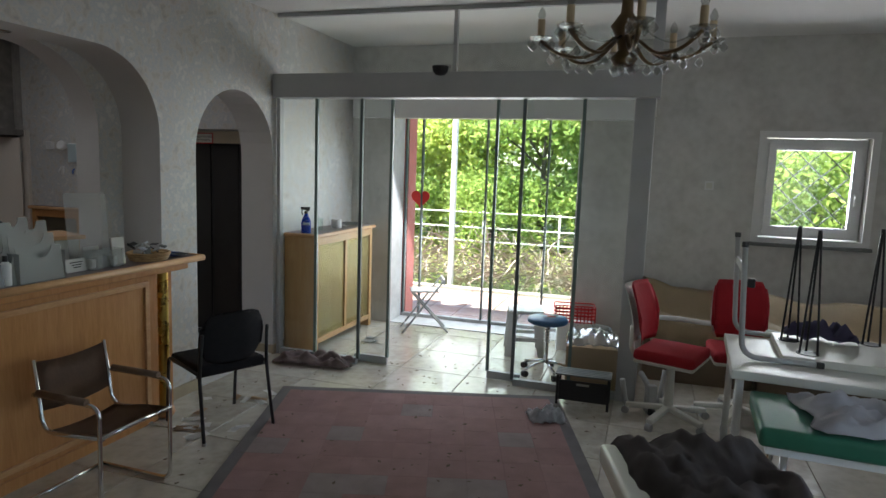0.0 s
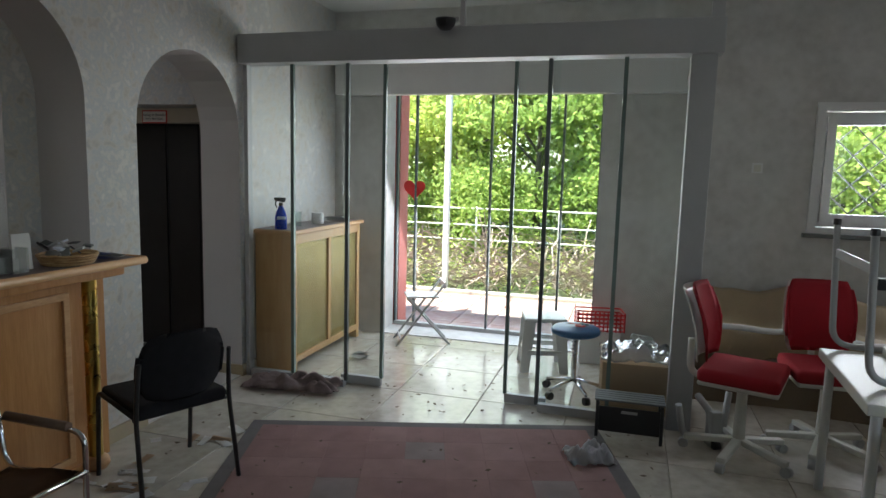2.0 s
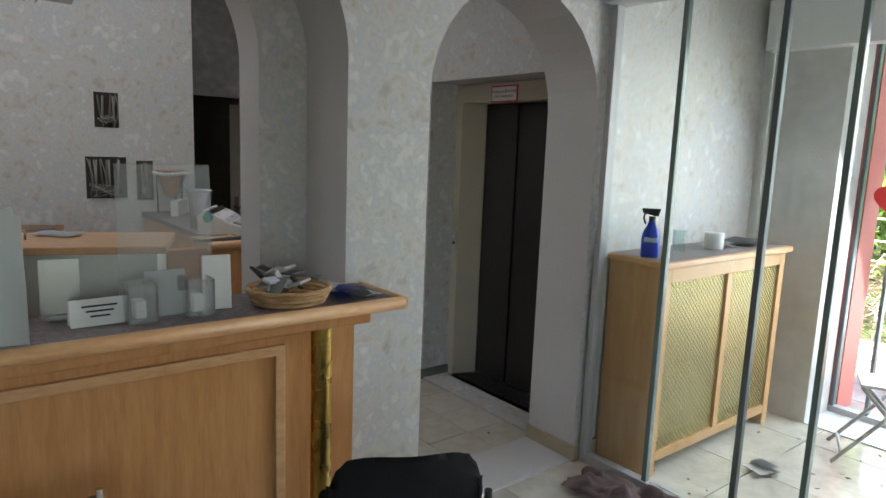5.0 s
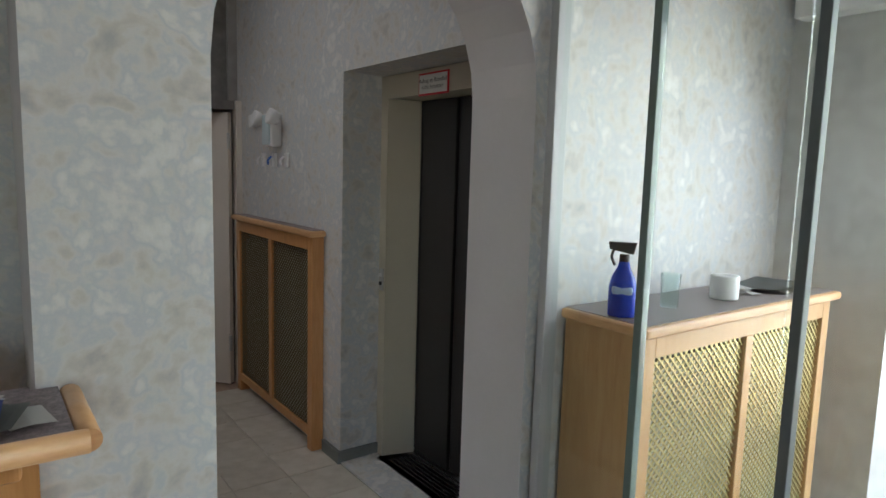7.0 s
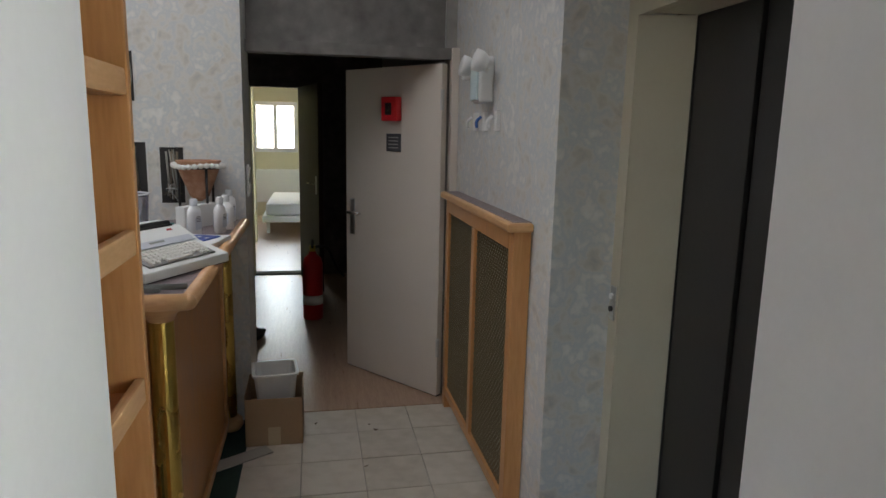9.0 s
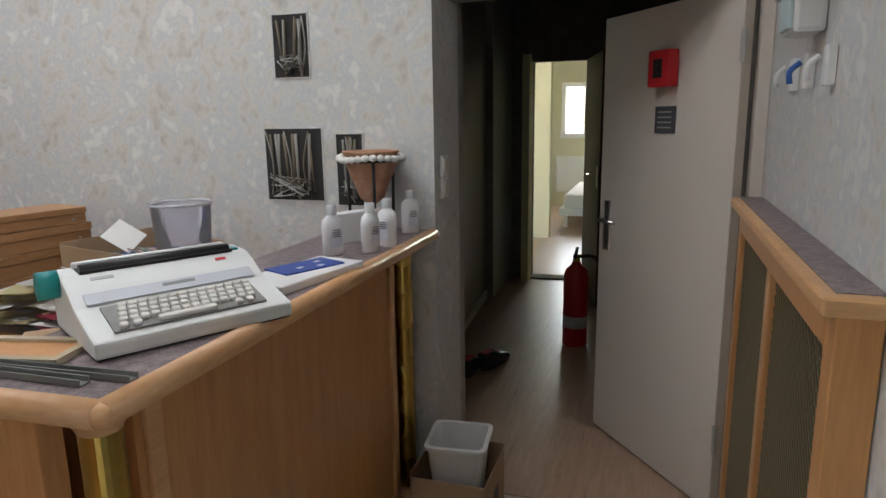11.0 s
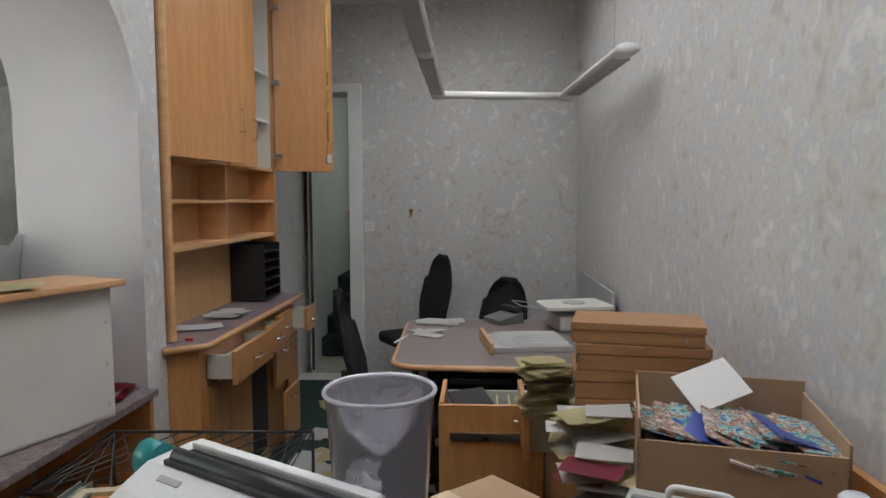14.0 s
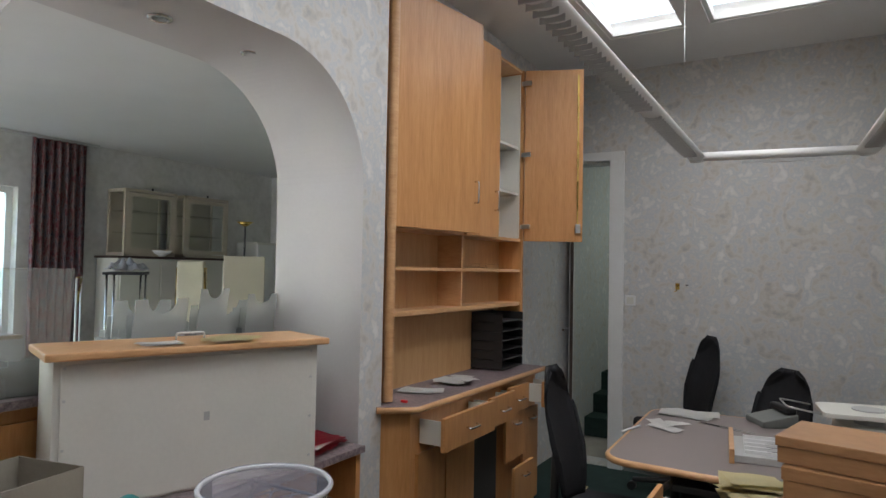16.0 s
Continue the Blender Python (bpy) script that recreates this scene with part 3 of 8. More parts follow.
part("window_sill", bm_span(X1 - 0.12, X1 + 0.12, 0.53, 2.50, 0.70, 0.746, 0.006), M["skirt_b"], we)


def curtain(y0, y1, x, z0, z1, folds):
    n = folds * 8
    bm = bmesh.new()
    rows = []
    for z in (z0, z0 + (z1 - z0) * 0.4, z1 - 0.12, z1):
        rows.append([bm.verts.new((x + 0.05 * math.sin(2 * math.pi * folds * k / n) * (1 if z < z1 else 0.6) + 0.012 * math.sin(5.0 * k / n + z * 3), y0 + (y1 - y0) * k / n, z)) for k in range(n + 1)])
    for a, b in zip(rows, rows[1:]):
        for k in range(n):
            bm.faces.new((a[k], a[k + 1], b[k + 1], b[k]))
    bmesh.ops.solidify(bm, geom=bm.faces[:], thickness=0.006)
    return smooth(bm)


M["curtain"] = ramp_mat("patterned_curtain", [(0.36, (0.10, 0.085, 0.10)), (0.46, (0.30, 0.09, 0.10)), (0.54, (0.34, 0.26, 0.25)), (0.64, (0.16, 0.14, 0.18))], 0.9, (1, 1, 0.35), 22, 6, 1.2, 0.1, mid=40)
single("curtain", curtain(-0.14, 0.50, X1 - 0.12, 0.06, 3.04, 7), M["curtain"], "long red and grey patterned curtain beside the window", "curtain")
single("curtain_rail", bm_tube([(X1 - 0.12, -0.3, 3.06), (X1 - 0.12, 2.9, 3.06)], 0.016), M["white_metal"], "white curtain rail under the ceiling", "curtain rail")

# skylights; their unseen northern length was added to light the counter and hall
for a, b in ((-4.76, -4.24), (-5.60, -4.90)):
    s = thing("skylight", pose(0, 0, 0), "frosted white skylight in the office ceiling", "skylight", "office skylights", kind="structure")
    fz = OCEIL + 0.1
    part("frame", bm_prism(rect(a, b, 0.02, 4.7), 0.05, "z", fz - 0.09, [rect(a + 0.03, b - 0.03, 0.05, 4.67)]), wm, s)
    m = bpy.data.materials.get("frosted_pane")
    if m is None:
        m = bpy.data.materials.new("frosted_pane")
        m.use_nodes = True
        m.node_tree.nodes.remove(m.node_tree.nodes["Principled BSDF"])
        tl = m.node_tree.nodes.new("ShaderNodeBsdfTranslucent")
        tl.inputs[0].default_value = (0.235, 0.235, 0.232, 1)
        m.node_tree.links.new(tl.outputs[0], m.node_tree.nodes["Material Output"].inputs[0])
    part("pane", bm_span(a, b, 0.02, 4.7, fz + 0.025, fz + 0.035), m, s)

# skirting boards
structure("baseboard_1", bm_span(XW + 0.001, XW + 0.018, 5.36, 6.98, 0, 0.09), M["skirt_b"], "beige stone skirting", "skirting")
structure("baseboard_2", bm_span(XW + 0.001, XW + 0.018, 3.97, 4.33, 0, 0.09), M["skirt_b"], "beige stone skirting", "skirting")
structure("baseboard_3", bm_span(XO - 0.002, XW + 0.02, 5.345, 5.359, 0, 0.09), M["skirt_b"], "beige stone skirting in the arch", "skirting")
structure("baseboard_4", bm_span(-4.845, -4.644, 5.39, 5.408, 0, 0.07), M["skirt"], "dark slate skirting", "skirting")
structure("baseboard_5", bm_span(-4.659, -4.644, 5.409, 5.634, 0, 0.07), M["skirt"], "dark slate skirting", "skirting")
structure("baseboard_6", bm_span(0.06, X1, YN - 0.018, YN - 0.001, 0, 0.09), M["skirt_b"], "beige stone skirting", "skirting")
structure("baseboard_7", bm_span(-5.96, -4.17, -0.719, -0.70, 0, 0.06), M["skirt"], "dark green skirting strip", "skirting")
structure("baseboard_9", bm_prism([(-6.46, 3.896), (-8.94, 3.738), (-8.94, 3.752), (-6.46, 3.91)], 0.07, "z", 0.0), M["white_metal"], "white skirting along the corridor wall", "skirting")
structure("baseboard_8", bm_span(-6.335, -6.02, 4.276, 4.29, 0, 0.07), M["skirt"], "dark slate skirting", "skirting")

# lift
lf = thing("lift_door", pose(0, 0, 0), "beige metal lift entrance with dark doors standing in a recess", "lift door", kind="structure")
part("frame", bm_prism([(-4.66, 0), (-4.595, 0), (-4.595, 1.945), (-3.60, 1.945), (-3.60, 0), (-3.56, 0), (-3.56, 2.06), (-4.66, 2.06)], -0.035, "y", 5.67), M["lift_frame"], lf)
part("frame_lining", bm_prism([(-4.60, 5.672), (-4.593, 5.64), (-4.545, 5.81), (-4.60, 5.81)], 1.945, "z", 0.0), M["lift_frame"], lf)
part("frame_lining", bm_prism([(-4.545, 5.672), (-3.60, 5.672), (-3.60, 5.81), (-4.545, 5.81)], 0.02, "z", 1.945), M["lift_frame"], lf)
for a, b in ((-4.545, -4.24), (-4.24, -3.92), (-3.92, -3.60)):
    part("door_panel", bm_span(a + 0.003, b - 0.003, 5.815 + 0.014 * (a > -4.3), 5.835 + 0.014 * (a > -4.3), 0.02, 1.945, 0.003), M["lift_dark"], lf)
part("threshold", bm_span(-4.59, -3.58, 5.60, 5.87, 0.0, 0.012), M["steel"], lf, "dark grooved metal threshold")
for k in range(7):
    part("threshold_groove", bm_span(-4.52, -3.60, 5.64 + k * 0.026, 5.651 + k * 0.026, 0.012, 0.016), M["lift_dark"], lf)
bp = part("button_panel", bm_span(-4.645, -4.61, 5.628, 5.635, 0.935, 1.055, 0.003), M["steel"], lf, "steel call button panel")
part("button", bm_cyl(0.010, 0.008, (-4.6275, 5.628, 1.02), 16, rot=Euler((radians(90), 0, 0)).to_matrix()), M["white_pl"], bp)
part("button", bm_cyl(0.010, 0.008, (-4.6275, 5.628, 0.975), 16, rot=Euler((radians(90), 0, 0)).to_matrix()), M["black"], bp)


def text_mesh(name, body, size, m, material, parent, depth=0.0):
    cu = bpy.data.curves.new(name, "FONT")
    cu.body, cu.size, cu.align_x, cu.align_y, cu.extrude = body, size, "CENTER", "CENTER", depth
    tmp = bpy.data.objects.new(name, cu)
    me = bpy.data.meshes.new_from_object(tmp)
    bpy.data.objects.remove(tmp)
    me.materials.clear()
    me.materials.append(material)
    ob = new(name, me)
    ob.parent = parent
    ob.matrix_local = m
    return ob


M["ink"] = mat("black_ink", (0.02, 0.02, 0.02), 0.7, bump=0)
sg = thing("lift_sign", pose(-4.186, 5.631, 1.988), "white lift fire notice with a red border", "sign")
part("plate", bm_box(0.24, 0.006, 0.105, (0, 0, 0), 0.002), M["red"], sg)
part("face", bm_box(0.222, 0.006, 0.086, (0, -0.002, 0)), M["paper"], sg)
text_mesh("lettering", "Aufzug im Brandfall\nnicht benutzen", 0.029, pose(0, -0.0062, 0.0, 90), M["ink"], sg)


# radiator covers
def lattice(x0, x1, z0, z1, pitch, w, t):
    """Diagonal lattice in the x-z plane, kept inside the rectangle."""
    bm = bmesh.new()
    for s in (1, -1):
        span = (x1 - x0) + (z1 - z0)
        c = 0.0
        while c < span:
            pts = []
            if s == 1:
                a = (x0 + max(0, c - (z1 - z0)), z0 + min(c, z1 - z0))
                b = (x0 + min(c, x1 - x0), z0 + max(0, c - (x1 - x0)))
            else:
                a = (x0 + max(0, c - (z1 - z0)), z1 - min(c, z1 - z0))
                b = (x0 + min(c, x1 - x0), z1 - max(0, c - (x1 - x0)))
            dx, dz = b[0] - a[0], b[1] - a[1]
            ln = math.hypot(dx, dz)
            if ln > 0.02:
                nx, nz = -dz / ln * w / 2, dx / ln * w / 2
                y = 0.0 if s == 1 else t
                ring = [(a[0] + nx, a[1] + nz), (b[0] + nx, b[1] + nz), (b[0] - nx, b[1] - nz), (a[0] - nx, a[1] - nz)]
                v = [bm.verts.new((p[0], y, p[1])) for p in ring]
                u = [bm.verts.new((p[0], y + t, p[1])) for p in ring]
                bm.faces.new(v), bm.faces.new(u[::-1])
                for k in range(4):
                    bm.faces.new((v[k], u[k], u[(k + 1) % 4], v[(k + 1) % 4]))
            c += pitch
    bmesh.ops.recalc_face_normals(bm, faces=bm.faces[:])
    return bm


def radiator_cover(m, w, h, d, wood, wood_edge, mesh_m, label, top_m):
    """Front looks along -y; origin at the floor, left front corner."""
    r = thing("radiator_cover", m, label, "radiator cover", "radiator covers")
    part("top_board", bm_span(-0.03, w + 0.03, -0.03, d, h - 0.035, h, 0.014, 3), wood_edge, r)
    part("top_inlay", bm_span(-0.005, w + 0.005, -0.005, d - 0.004, h - 0.002, h + 0.002), top_m, r, "dark laminate inlay")
    for x in (0.0, w - 0.06):
        part("side_panel", bm_span(x, x + 0.06, 0.0, d, 0, h - 0.035, 0.004), wood, r)
    part("centre_stile", bm_span(w / 2 - 0.025, w / 2 + 0.025, 0.0, 0.03, 0.12, h - 0.11, 0.004), wood, r)
    part("top_rail", bm_span(0.06, w - 0.06, 0.0, 0.03, h - 0.11, h - 0.035, 0.004), wood, r)
    part("bottom_rail", bm_span(0.06, w - 0.06, 0.0, 0.03, 0.08, 0.13, 0.004), wood, r)
    for a, b in ((0.06, w / 2 - 0.025), (w / 2 + 0.025, w - 0.06)):
        part("lattice", moved(lattice(a, b, 0.12, h - 0.11, 0.030, 0.0075, 0.003), Matrix.Translation((0, 0.014, 0))), mesh_m, r, "diagonal metal lattice")
    part("radiator", bm_span(0.10, w - 0.10, min(0.07, d * 0.45), d - 0.012, 0.15, h - 0.16, 0.01), M["cream_pl"], r, "dusty radiator inside")
    return r


# its front faces +x: turn by 90 degrees
radiator_cover(pose(-2.87, 5.53, 0, 0, 0, 90), 1.26, 1.13, 0.33, M["pine"], M["beech_h"], M["gold_mesh"], "light wooden radiator cover with gilded lattice panels", M["taupe_top"])
radiator_cover(pose(-6.10, 5.338, 0), 1.235, 1.245, 0.07, M["beech"], M["beech_h"], mat("bronze_lattice", (0.17, 0.135, 0.075), 0.45, 0.6, bump=0.03), "beech radiator cover with bronze lattice in the hall", M["laminate"])

# white corridor door, standing open
dl = math.hypot(0.635, 0.494)
ang = math.degrees(math.atan2(-0.494, -0.635))
wd = thing("door_2", pose(-6.222, 5.352, 0.008, 0, 0, ang), "cream painted door standing open into the corridor", "door", kind="structure")
part("door_leaf", bm_span(0, dl, 0.0, 0.042, 0, 1.93, 0.003), M["door_cream"], wd)
part("door_edge_strip", bm_span(0.0, dl, 0.004, 0.038, -0.004, 0.006), M["black"], wd)
for s, y in ((1, 0.042), (-1, 0.0)):
    h = part("handle_plate", bm_span(dl - 0.085, dl - 0.045, min(y, y + s * 0.008), max(y, y + s * 0.008), 0.90, 1.13, 0.003), M["steel"], wd, "steel handle plate")
    part("door_handle", bm_tube(rounded([(dl - 0.065, y, 1.045), (dl - 0.065, y + s * 0.055, 1.045), (dl - 0.19, y + s * 0.055, 1.045)], 0.02), 0.0095), M["chrome"], h)
for z in (0.25, 1.68):
    part("hinge", bm_cyl(0.011, 0.11, (-0.006, 0.045, z), 12), M["steel"], wd)
# frame of that door
fr = thing("door_frame_2", pose(0, 0, 0), "cream steel door frame at the corridor", "door frame", kind="structure")
part("jamb", bm_span(-6.30, -6.17, 5.37, 5.408, 0, 2.02), M["door_cream"], fr)
part("head", bm_span(-6.298, -6.205, 4.28, 5.37, 1.96, 2.02), M["dark_plaster"], fr)

# alarm box and plate on the door
dn = Matrix.Rotation(radians(ang), 3, "Z")


def on_door(u, z):
    p = Vector((-6.222, 5.352, 0)) + dn @ Vector((u, 0.046, 0))
    return pose(p.x, p.y, z, 0, 0, ang)


ab = thing("alarm_box", on_door(0.37, 1.695), "red fire alarm box on the cream door", "alarm box")
part("housing", bm_box(0.125, 0.05, 0.14, (0, 0.022, 0), 0.008), M["red"], ab)
part("window", bm_box(0.05, 0.006, 0.07, (0, 0.048, 0), 0.002), M["lift_dark"], ab)
part("button", bm_cyl(0.012, 0.01, (0, 0.05, 0), 12, rot=Euler((radians(-90), 0, 0)).to_matrix()), M["black"], ab)
pl = thing("notice_plate", on_door(0.37, 1.50), "dark grey engraved plate below the alarm box", "plate")
part("plate", bm_box(0.12, 0.006, 0.105, (0, 0, 0), 0.002), mat("grey_plate", (0.10, 0.10, 0.11), 0.4, 0.3), pl)
for k in range(4):
    part("text_bar", bm_box(0.08, 0.002, 0.006, (0, 0.004, 0.03 - 0.02 * k)), M["grey_pl"], pl)

# emergency light and sensors on the hall wall
HY = 5.409


def wall_device(x, z, w, h, d, name, label, extra=()):
    t = thing(name, pose(x, HY, z), label, "wall device")
    part("body", bm_box(w, d, h, (0, -d / 2, 0), min(w, h, d) * 0.2), M["white_pl"], t)
    for n, bm, m in extra:
        part(n, bm, m, t)
    return t


em = thing("emergency_light", pose(-5.52, HY, 1.81), "white twin-head emergency light on the hall wall", "emergency light")
part("battery_box", bm_box(0.13, 0.07, 0.20, (0, -0.035, -0.01), 0.012), M["white_pl"], em)
part("front_cover", bm_box(0.115, 0.012, 0.18, (0, -0.075, -0.01), 0.006), mat("pale_blue_plastic", (0.50, 0.60, 0.62), 0.3), em)
for x in (-0.12, 0.13):
    hd = part("lamp_head", bm_lathe([(0, 0), (0.03, 0.005), (0.045, 0.03), (0.048, 0.06), (0.035, 0.065), (0, 0.05)], 20), M["white_pl"], em)
    hd.matrix_local = pose(x, -0.05, 0.05, 75, 0, 0)
    part("neck", bm_tube([(x * 0.5, -0.04, 0.03), (x, -0.04, 0.05)], 0.012), M["white_pl"], em)
wall_device(-5.87, 1.87, 0.07, 0.08, 0.05, "junction_box", "small white junction box on the hall wall")
for x in (-5.73, -5.55, -5.355):
    t = wall_device(x, 1.62, 0.04, 0.085, 0.02, "hook_plate", "white plastic wall hook plate in the hall",
                    [("hook", bm_tube(rounded([(0, -0.03, 0.02), (0, -0.055, 0.0), (0, -0.05, -0.03)], 0.02), 0.007), M["white_pl"] if x != -5.55 else mat("blue_cap", (0.03, 0.12, 0.4), 0.4))])


def light_switch(m, label):
    t = thing("light_switch", m, label, "light switch", "light switches")
    part("plate", bm_box(0.082, 0.012, 0.082, (0, -0.006, 0), 0.006), M["white_pl"], t)
    part("rocker", bm_box(0.055, 0.010, 0.055, (0, -0.014, 0), 0.004, rot=Euler((radians(6), 0, 0)).to_matrix()), M["cream_pl"], t)


light_switch(pose(-6.14, 4.276, 1.255, 0, 0, 180), "white rocker switch on the corner of the wall")
light_switch(pose(-6.14, 4.276, 1.339, 0, 0, 180), "white rocker switch above another on the wall corner")
light_switch(pose(-4.21, -0.72, 1.353, 0, 0, 180), "white rocker switch beside the office doorway")
light_switch(pose(0.56, YN, 1.70), "white socket plate on the dusty north wall")

# ---- counters ----
def counter_column(x, y, top, parent):
    c = part("column", bm_cyl(0.036, top - 0.11, (x, y, 0.06), 24), M["brass"], parent, "brass column")
    part("column_foot", bm_lathe([(0.0, 0), (0.05, 0.0), (0.068, 0.03), (0.062, 0.06), (0.038, 0.078), (0, 0.08)], 24, (x, y, 0)), M["beech_h"], c)
    part("capital", bm_lathe([(0.036, 0.0), (0.045, 0.02), (0.075, 0.045), (0.08, 0.06), (0.0, 0.06)], 24, (x, y, top - 0.06)), M["beech_h"], c)


def half_round(p, q, r, flat=0.0):
    return bm_tube([p, q], r, 16)


# lobby counter: front looks to +x, stands in the wide arch
TZ = 1.115
lc = thing("reception_counter", pose(0, 0, 0), "beech reception counter with a brass column, facing the lobby", "counter", "reception counters")
part("worktop", bm_prism([(-3.24, 2.20), (-3.24, 3.95), (-3.215, 3.95), (-3.215, 4.00), (-2.93, 4.00), (-2.93, 1.6), (-3.215, 1.6), (-3.215, 2.20)], 0.03, "z", TZ - 0.03), M["laminate"], lc, "mauve speckled worktop")
part("edge_moulding", half_round((-2.92, 1.58, TZ - 0.016), (-2.92, 4.02, TZ - 0.016), 0.022), M["beech_h"], lc)
part("edge_moulding", half_round((-2.92, 4.02, TZ - 0.016), (-3.20, 4.02, TZ - 0.016), 0.022), M["beech_h"], lc)
part("cornice", bm_span(-3.20, -2.96, 1.62, 3.92, TZ - 0.085, TZ - 0.03, 0.012, 3), M["beech"], lc)
part("front_panel", bm_span(-3.20, -3.06, 1.62, 3.70, 0.0, TZ - 0.085), M["beech"], lc)
for a, b in ((1.70, 3.64),):
    part("panel_moulding", bm_prism(rect(a, b, 0.10, TZ - 0.14), 0.018, "x", -3.06, [rect(a + 0.035, b - 0.035, 0.135, TZ - 0.175)], 0.005), M["beech_h"], lc)
part("plinth", bm_span(-3.19, -3.045, 1.62, 3.70, 0.0, 0.07, 0.004), M["beech"], lc)
counter_column(-3.06, 3.78, TZ - 0.03, lc)
part("back_panel", bm_span(-3.20, -3.14, 3.70, 3.955, 0, TZ - 0.085), M["beech"], lc)

# hall counter: front looks to +y
CZ = 1.105
hc = thing("reception_counter", pose(0, 0, 0), "beech reception counter with brass columns, facing the hall", "counter", "reception counters")
part("worktop", bm_prism([(-6.035, 3.90), (-4.50, 3.90), (-4.445, 3.84), (-4.432, 3.86), (-4.455, 4.265), (-6.035, 4.262)], 0.03, "z", CZ - 0.03), M["laminate"], hc, "mauve speckled worktop")
part("edge_moulding", half_round((-6.035, 4.268, CZ - 0.017), (-4.452, 4.272, CZ - 0.017), 0.024), M["beech_h"], hc)
part("edge_moulding", half_round((-4.452, 4.272, CZ - 0.017), (-4.43, 3.84, CZ - 0.017), 0.024), M["beech_h"], hc)
part("corner_ball", bm_lathe([(0, -0.024), (0.017, -0.017), (0.024, 0), (0.017, 0.017), (0, 0.024)], 16, (-4.452, 4.272, CZ - 0.017)), M["beech_h"], hc)
part("front_panel", bm_span(-5.88, -4.62, 4.10, 4.16, 0.0, CZ - 0.035), M["beech"], hc)
part("panel_moulding", bm_prism(rect(-5.86, -4.64, 0.06, CZ - 0.06), 0.015, "y", 4.16, [rect(-5.82, -4.68, 0.10, CZ - 0.10)], 0.004), M["beech_h"], hc)
part("end_panel", bm_span(-4.56, -4.505, 3.66, 4.06, 0.0, CZ - 0.035, 0.004), M["beech"], hc)
part("inner_panel", bm_span(-6.03, -4.56, 3.92, 3.96, 0.0, CZ - 0.035), M["beech"], hc)
counter_column(-4.53, 4.18, CZ - 0.03, hc)
counter_column(-5.95, 4.17, CZ - 0.03, hc)

# tall brochure shelf behind the pier
bs = thing("brochure_shelf", pose(0, 0, 0), "tall narrow beech brochure shelf against the pier", "shelf")
for x in (-3.95, -3.575):
    part("side_panel", bm_span(x, x + 0.02, 3.98, 4.285, 0.0, 2.40, 0.003), M["beech"], bs)
part("back_panel", bm_span(-3.93, -3.575, 3.98, 3.995, 0.0, 2.40), M["beech"], bs)
for z in (0.06, 0.42, 0.72, 1.02, 1.32, 1.62, 1.92, 2.22, 2.38):
    part("shelf_board", bm_span(-3.93, -3.575, 3.995, 4.265, z, z + 0.02), M["beech"], bs)
    if 0.3 < z < 2.3:
        part("shelf_lip", bm_span(-3.93, -3.575, 4.262, 4.282, z, z + 0.05, 0.006), M["beech_h"], bs)

# ---- wall holes with cut cables ----
M["conduit"] = mat("dusty_conduit", (0.26, 0.25, 0.22), 0.7, vary=0.3)
M["conduit_b"] = mat("brown_conduit", (0.16, 0.13, 0.09), 0.7, vary=0.3)


def wiring_hole(y0, y1, z0, z1, label):
    h = thing("wiring_hole", pose(-6.04, 0, 0), label, "wall opening", "cut wiring boxes")
    # the wall is not cut: a dark plate paints the hole's shade
    part("cavity", bm_span(0.001, 0.003, y0, y1, z0, z1), M["recess_shade"], h, "flat dark plate coloured like the shade inside the hole")
    part("rim", bm_prism(rect(y0 - 0.006, y1 + 0.006, z0 - 0.006, z1 + 0.006), 0.004, "x", 0.0, [rect(y0, y1, z0, z1)]), M["wall"], h, "broken plaster rim")
    rng = random.Random(int(y0 * 1000))
    for k in range(3 + int((y1 - y0) * 20)):
        y = y0 + 0.02 + (y1 - y0 - 0.04) * rng.random()
        part("conduit", bm_tube([(0.006, y, z0 + 0.05 * rng.random()), (0.008, y + rng.uniform(-0.02, 0.02), z1 - 0.02)], 0.004 + 0.003 * rng.random(), 6), M["conduit"] if k % 2 else M["conduit_b"], h)
    for k in range(10):
        p = [(0.008 + 0.012 * rng.random(), y0 + 0.015 + (y1 - y0 - 0.03) * rng.random(), z0 + 0.01 + (z1 - z0) * (0.35 if j else 0.2) * rng.random()) for j in range(4)]
        part("cable", bm_tube(rounded(p, 0.03, 3), 0.0022, 5), [M["conduit"], M["grey_pl"], M["black"], M["conduit_b"]][k % 4], h)
    for k in range(3):
        y = y0 + 0.02 + (y1 - y0 - 0.04) * rng.random()
        p = [(0.01, y, z0 + 0.02), (0.02, y + 0.03 * rng.uniform(-1, 1), (z0 + z1) / 2), (0.012, y + 0.03 * rng.uniform(-1, 1), z1 - 0.01)]
        part("cable", bm_tube(rounded(p, 0.05, 4), 0.003, 5), [M["conduit"], M["conduit_b"]][k % 2], h)


wiring_hole(3.625, 3.775, 1.685, 1.918, "small square hole with hanging cut cables")
wiring_hole(3.558, 3.812, 1.205, 1.488, "large square hole with conduits and tangled cables")
wiring_hole(3.875, 3.985, 1.19, 1.465, "narrow hole with cut cables behind the planter")

# ---- things on the hall counter ----
def on(x, y, z=CZ, rz=0.0):
    return pose(x, y, z, 0, 0, rz)


M["typ"] = mat("typewriter_shell", (0.72, 0.73, 0.705), 0.5, vary=0.08, scale=5, fine=120, bump=0.06)
M["typ2"] = mat("typewriter_label", (0.52, 0.54, 0.58), 0.5, vary=0.05)
M["keycap"] = mat("keycap", (0.68, 0.66, 0.61), 0.5, vary=0.06)
M["teal"] = mat("teal_plastic", (0.01, 0.25, 0.25), 0.35)
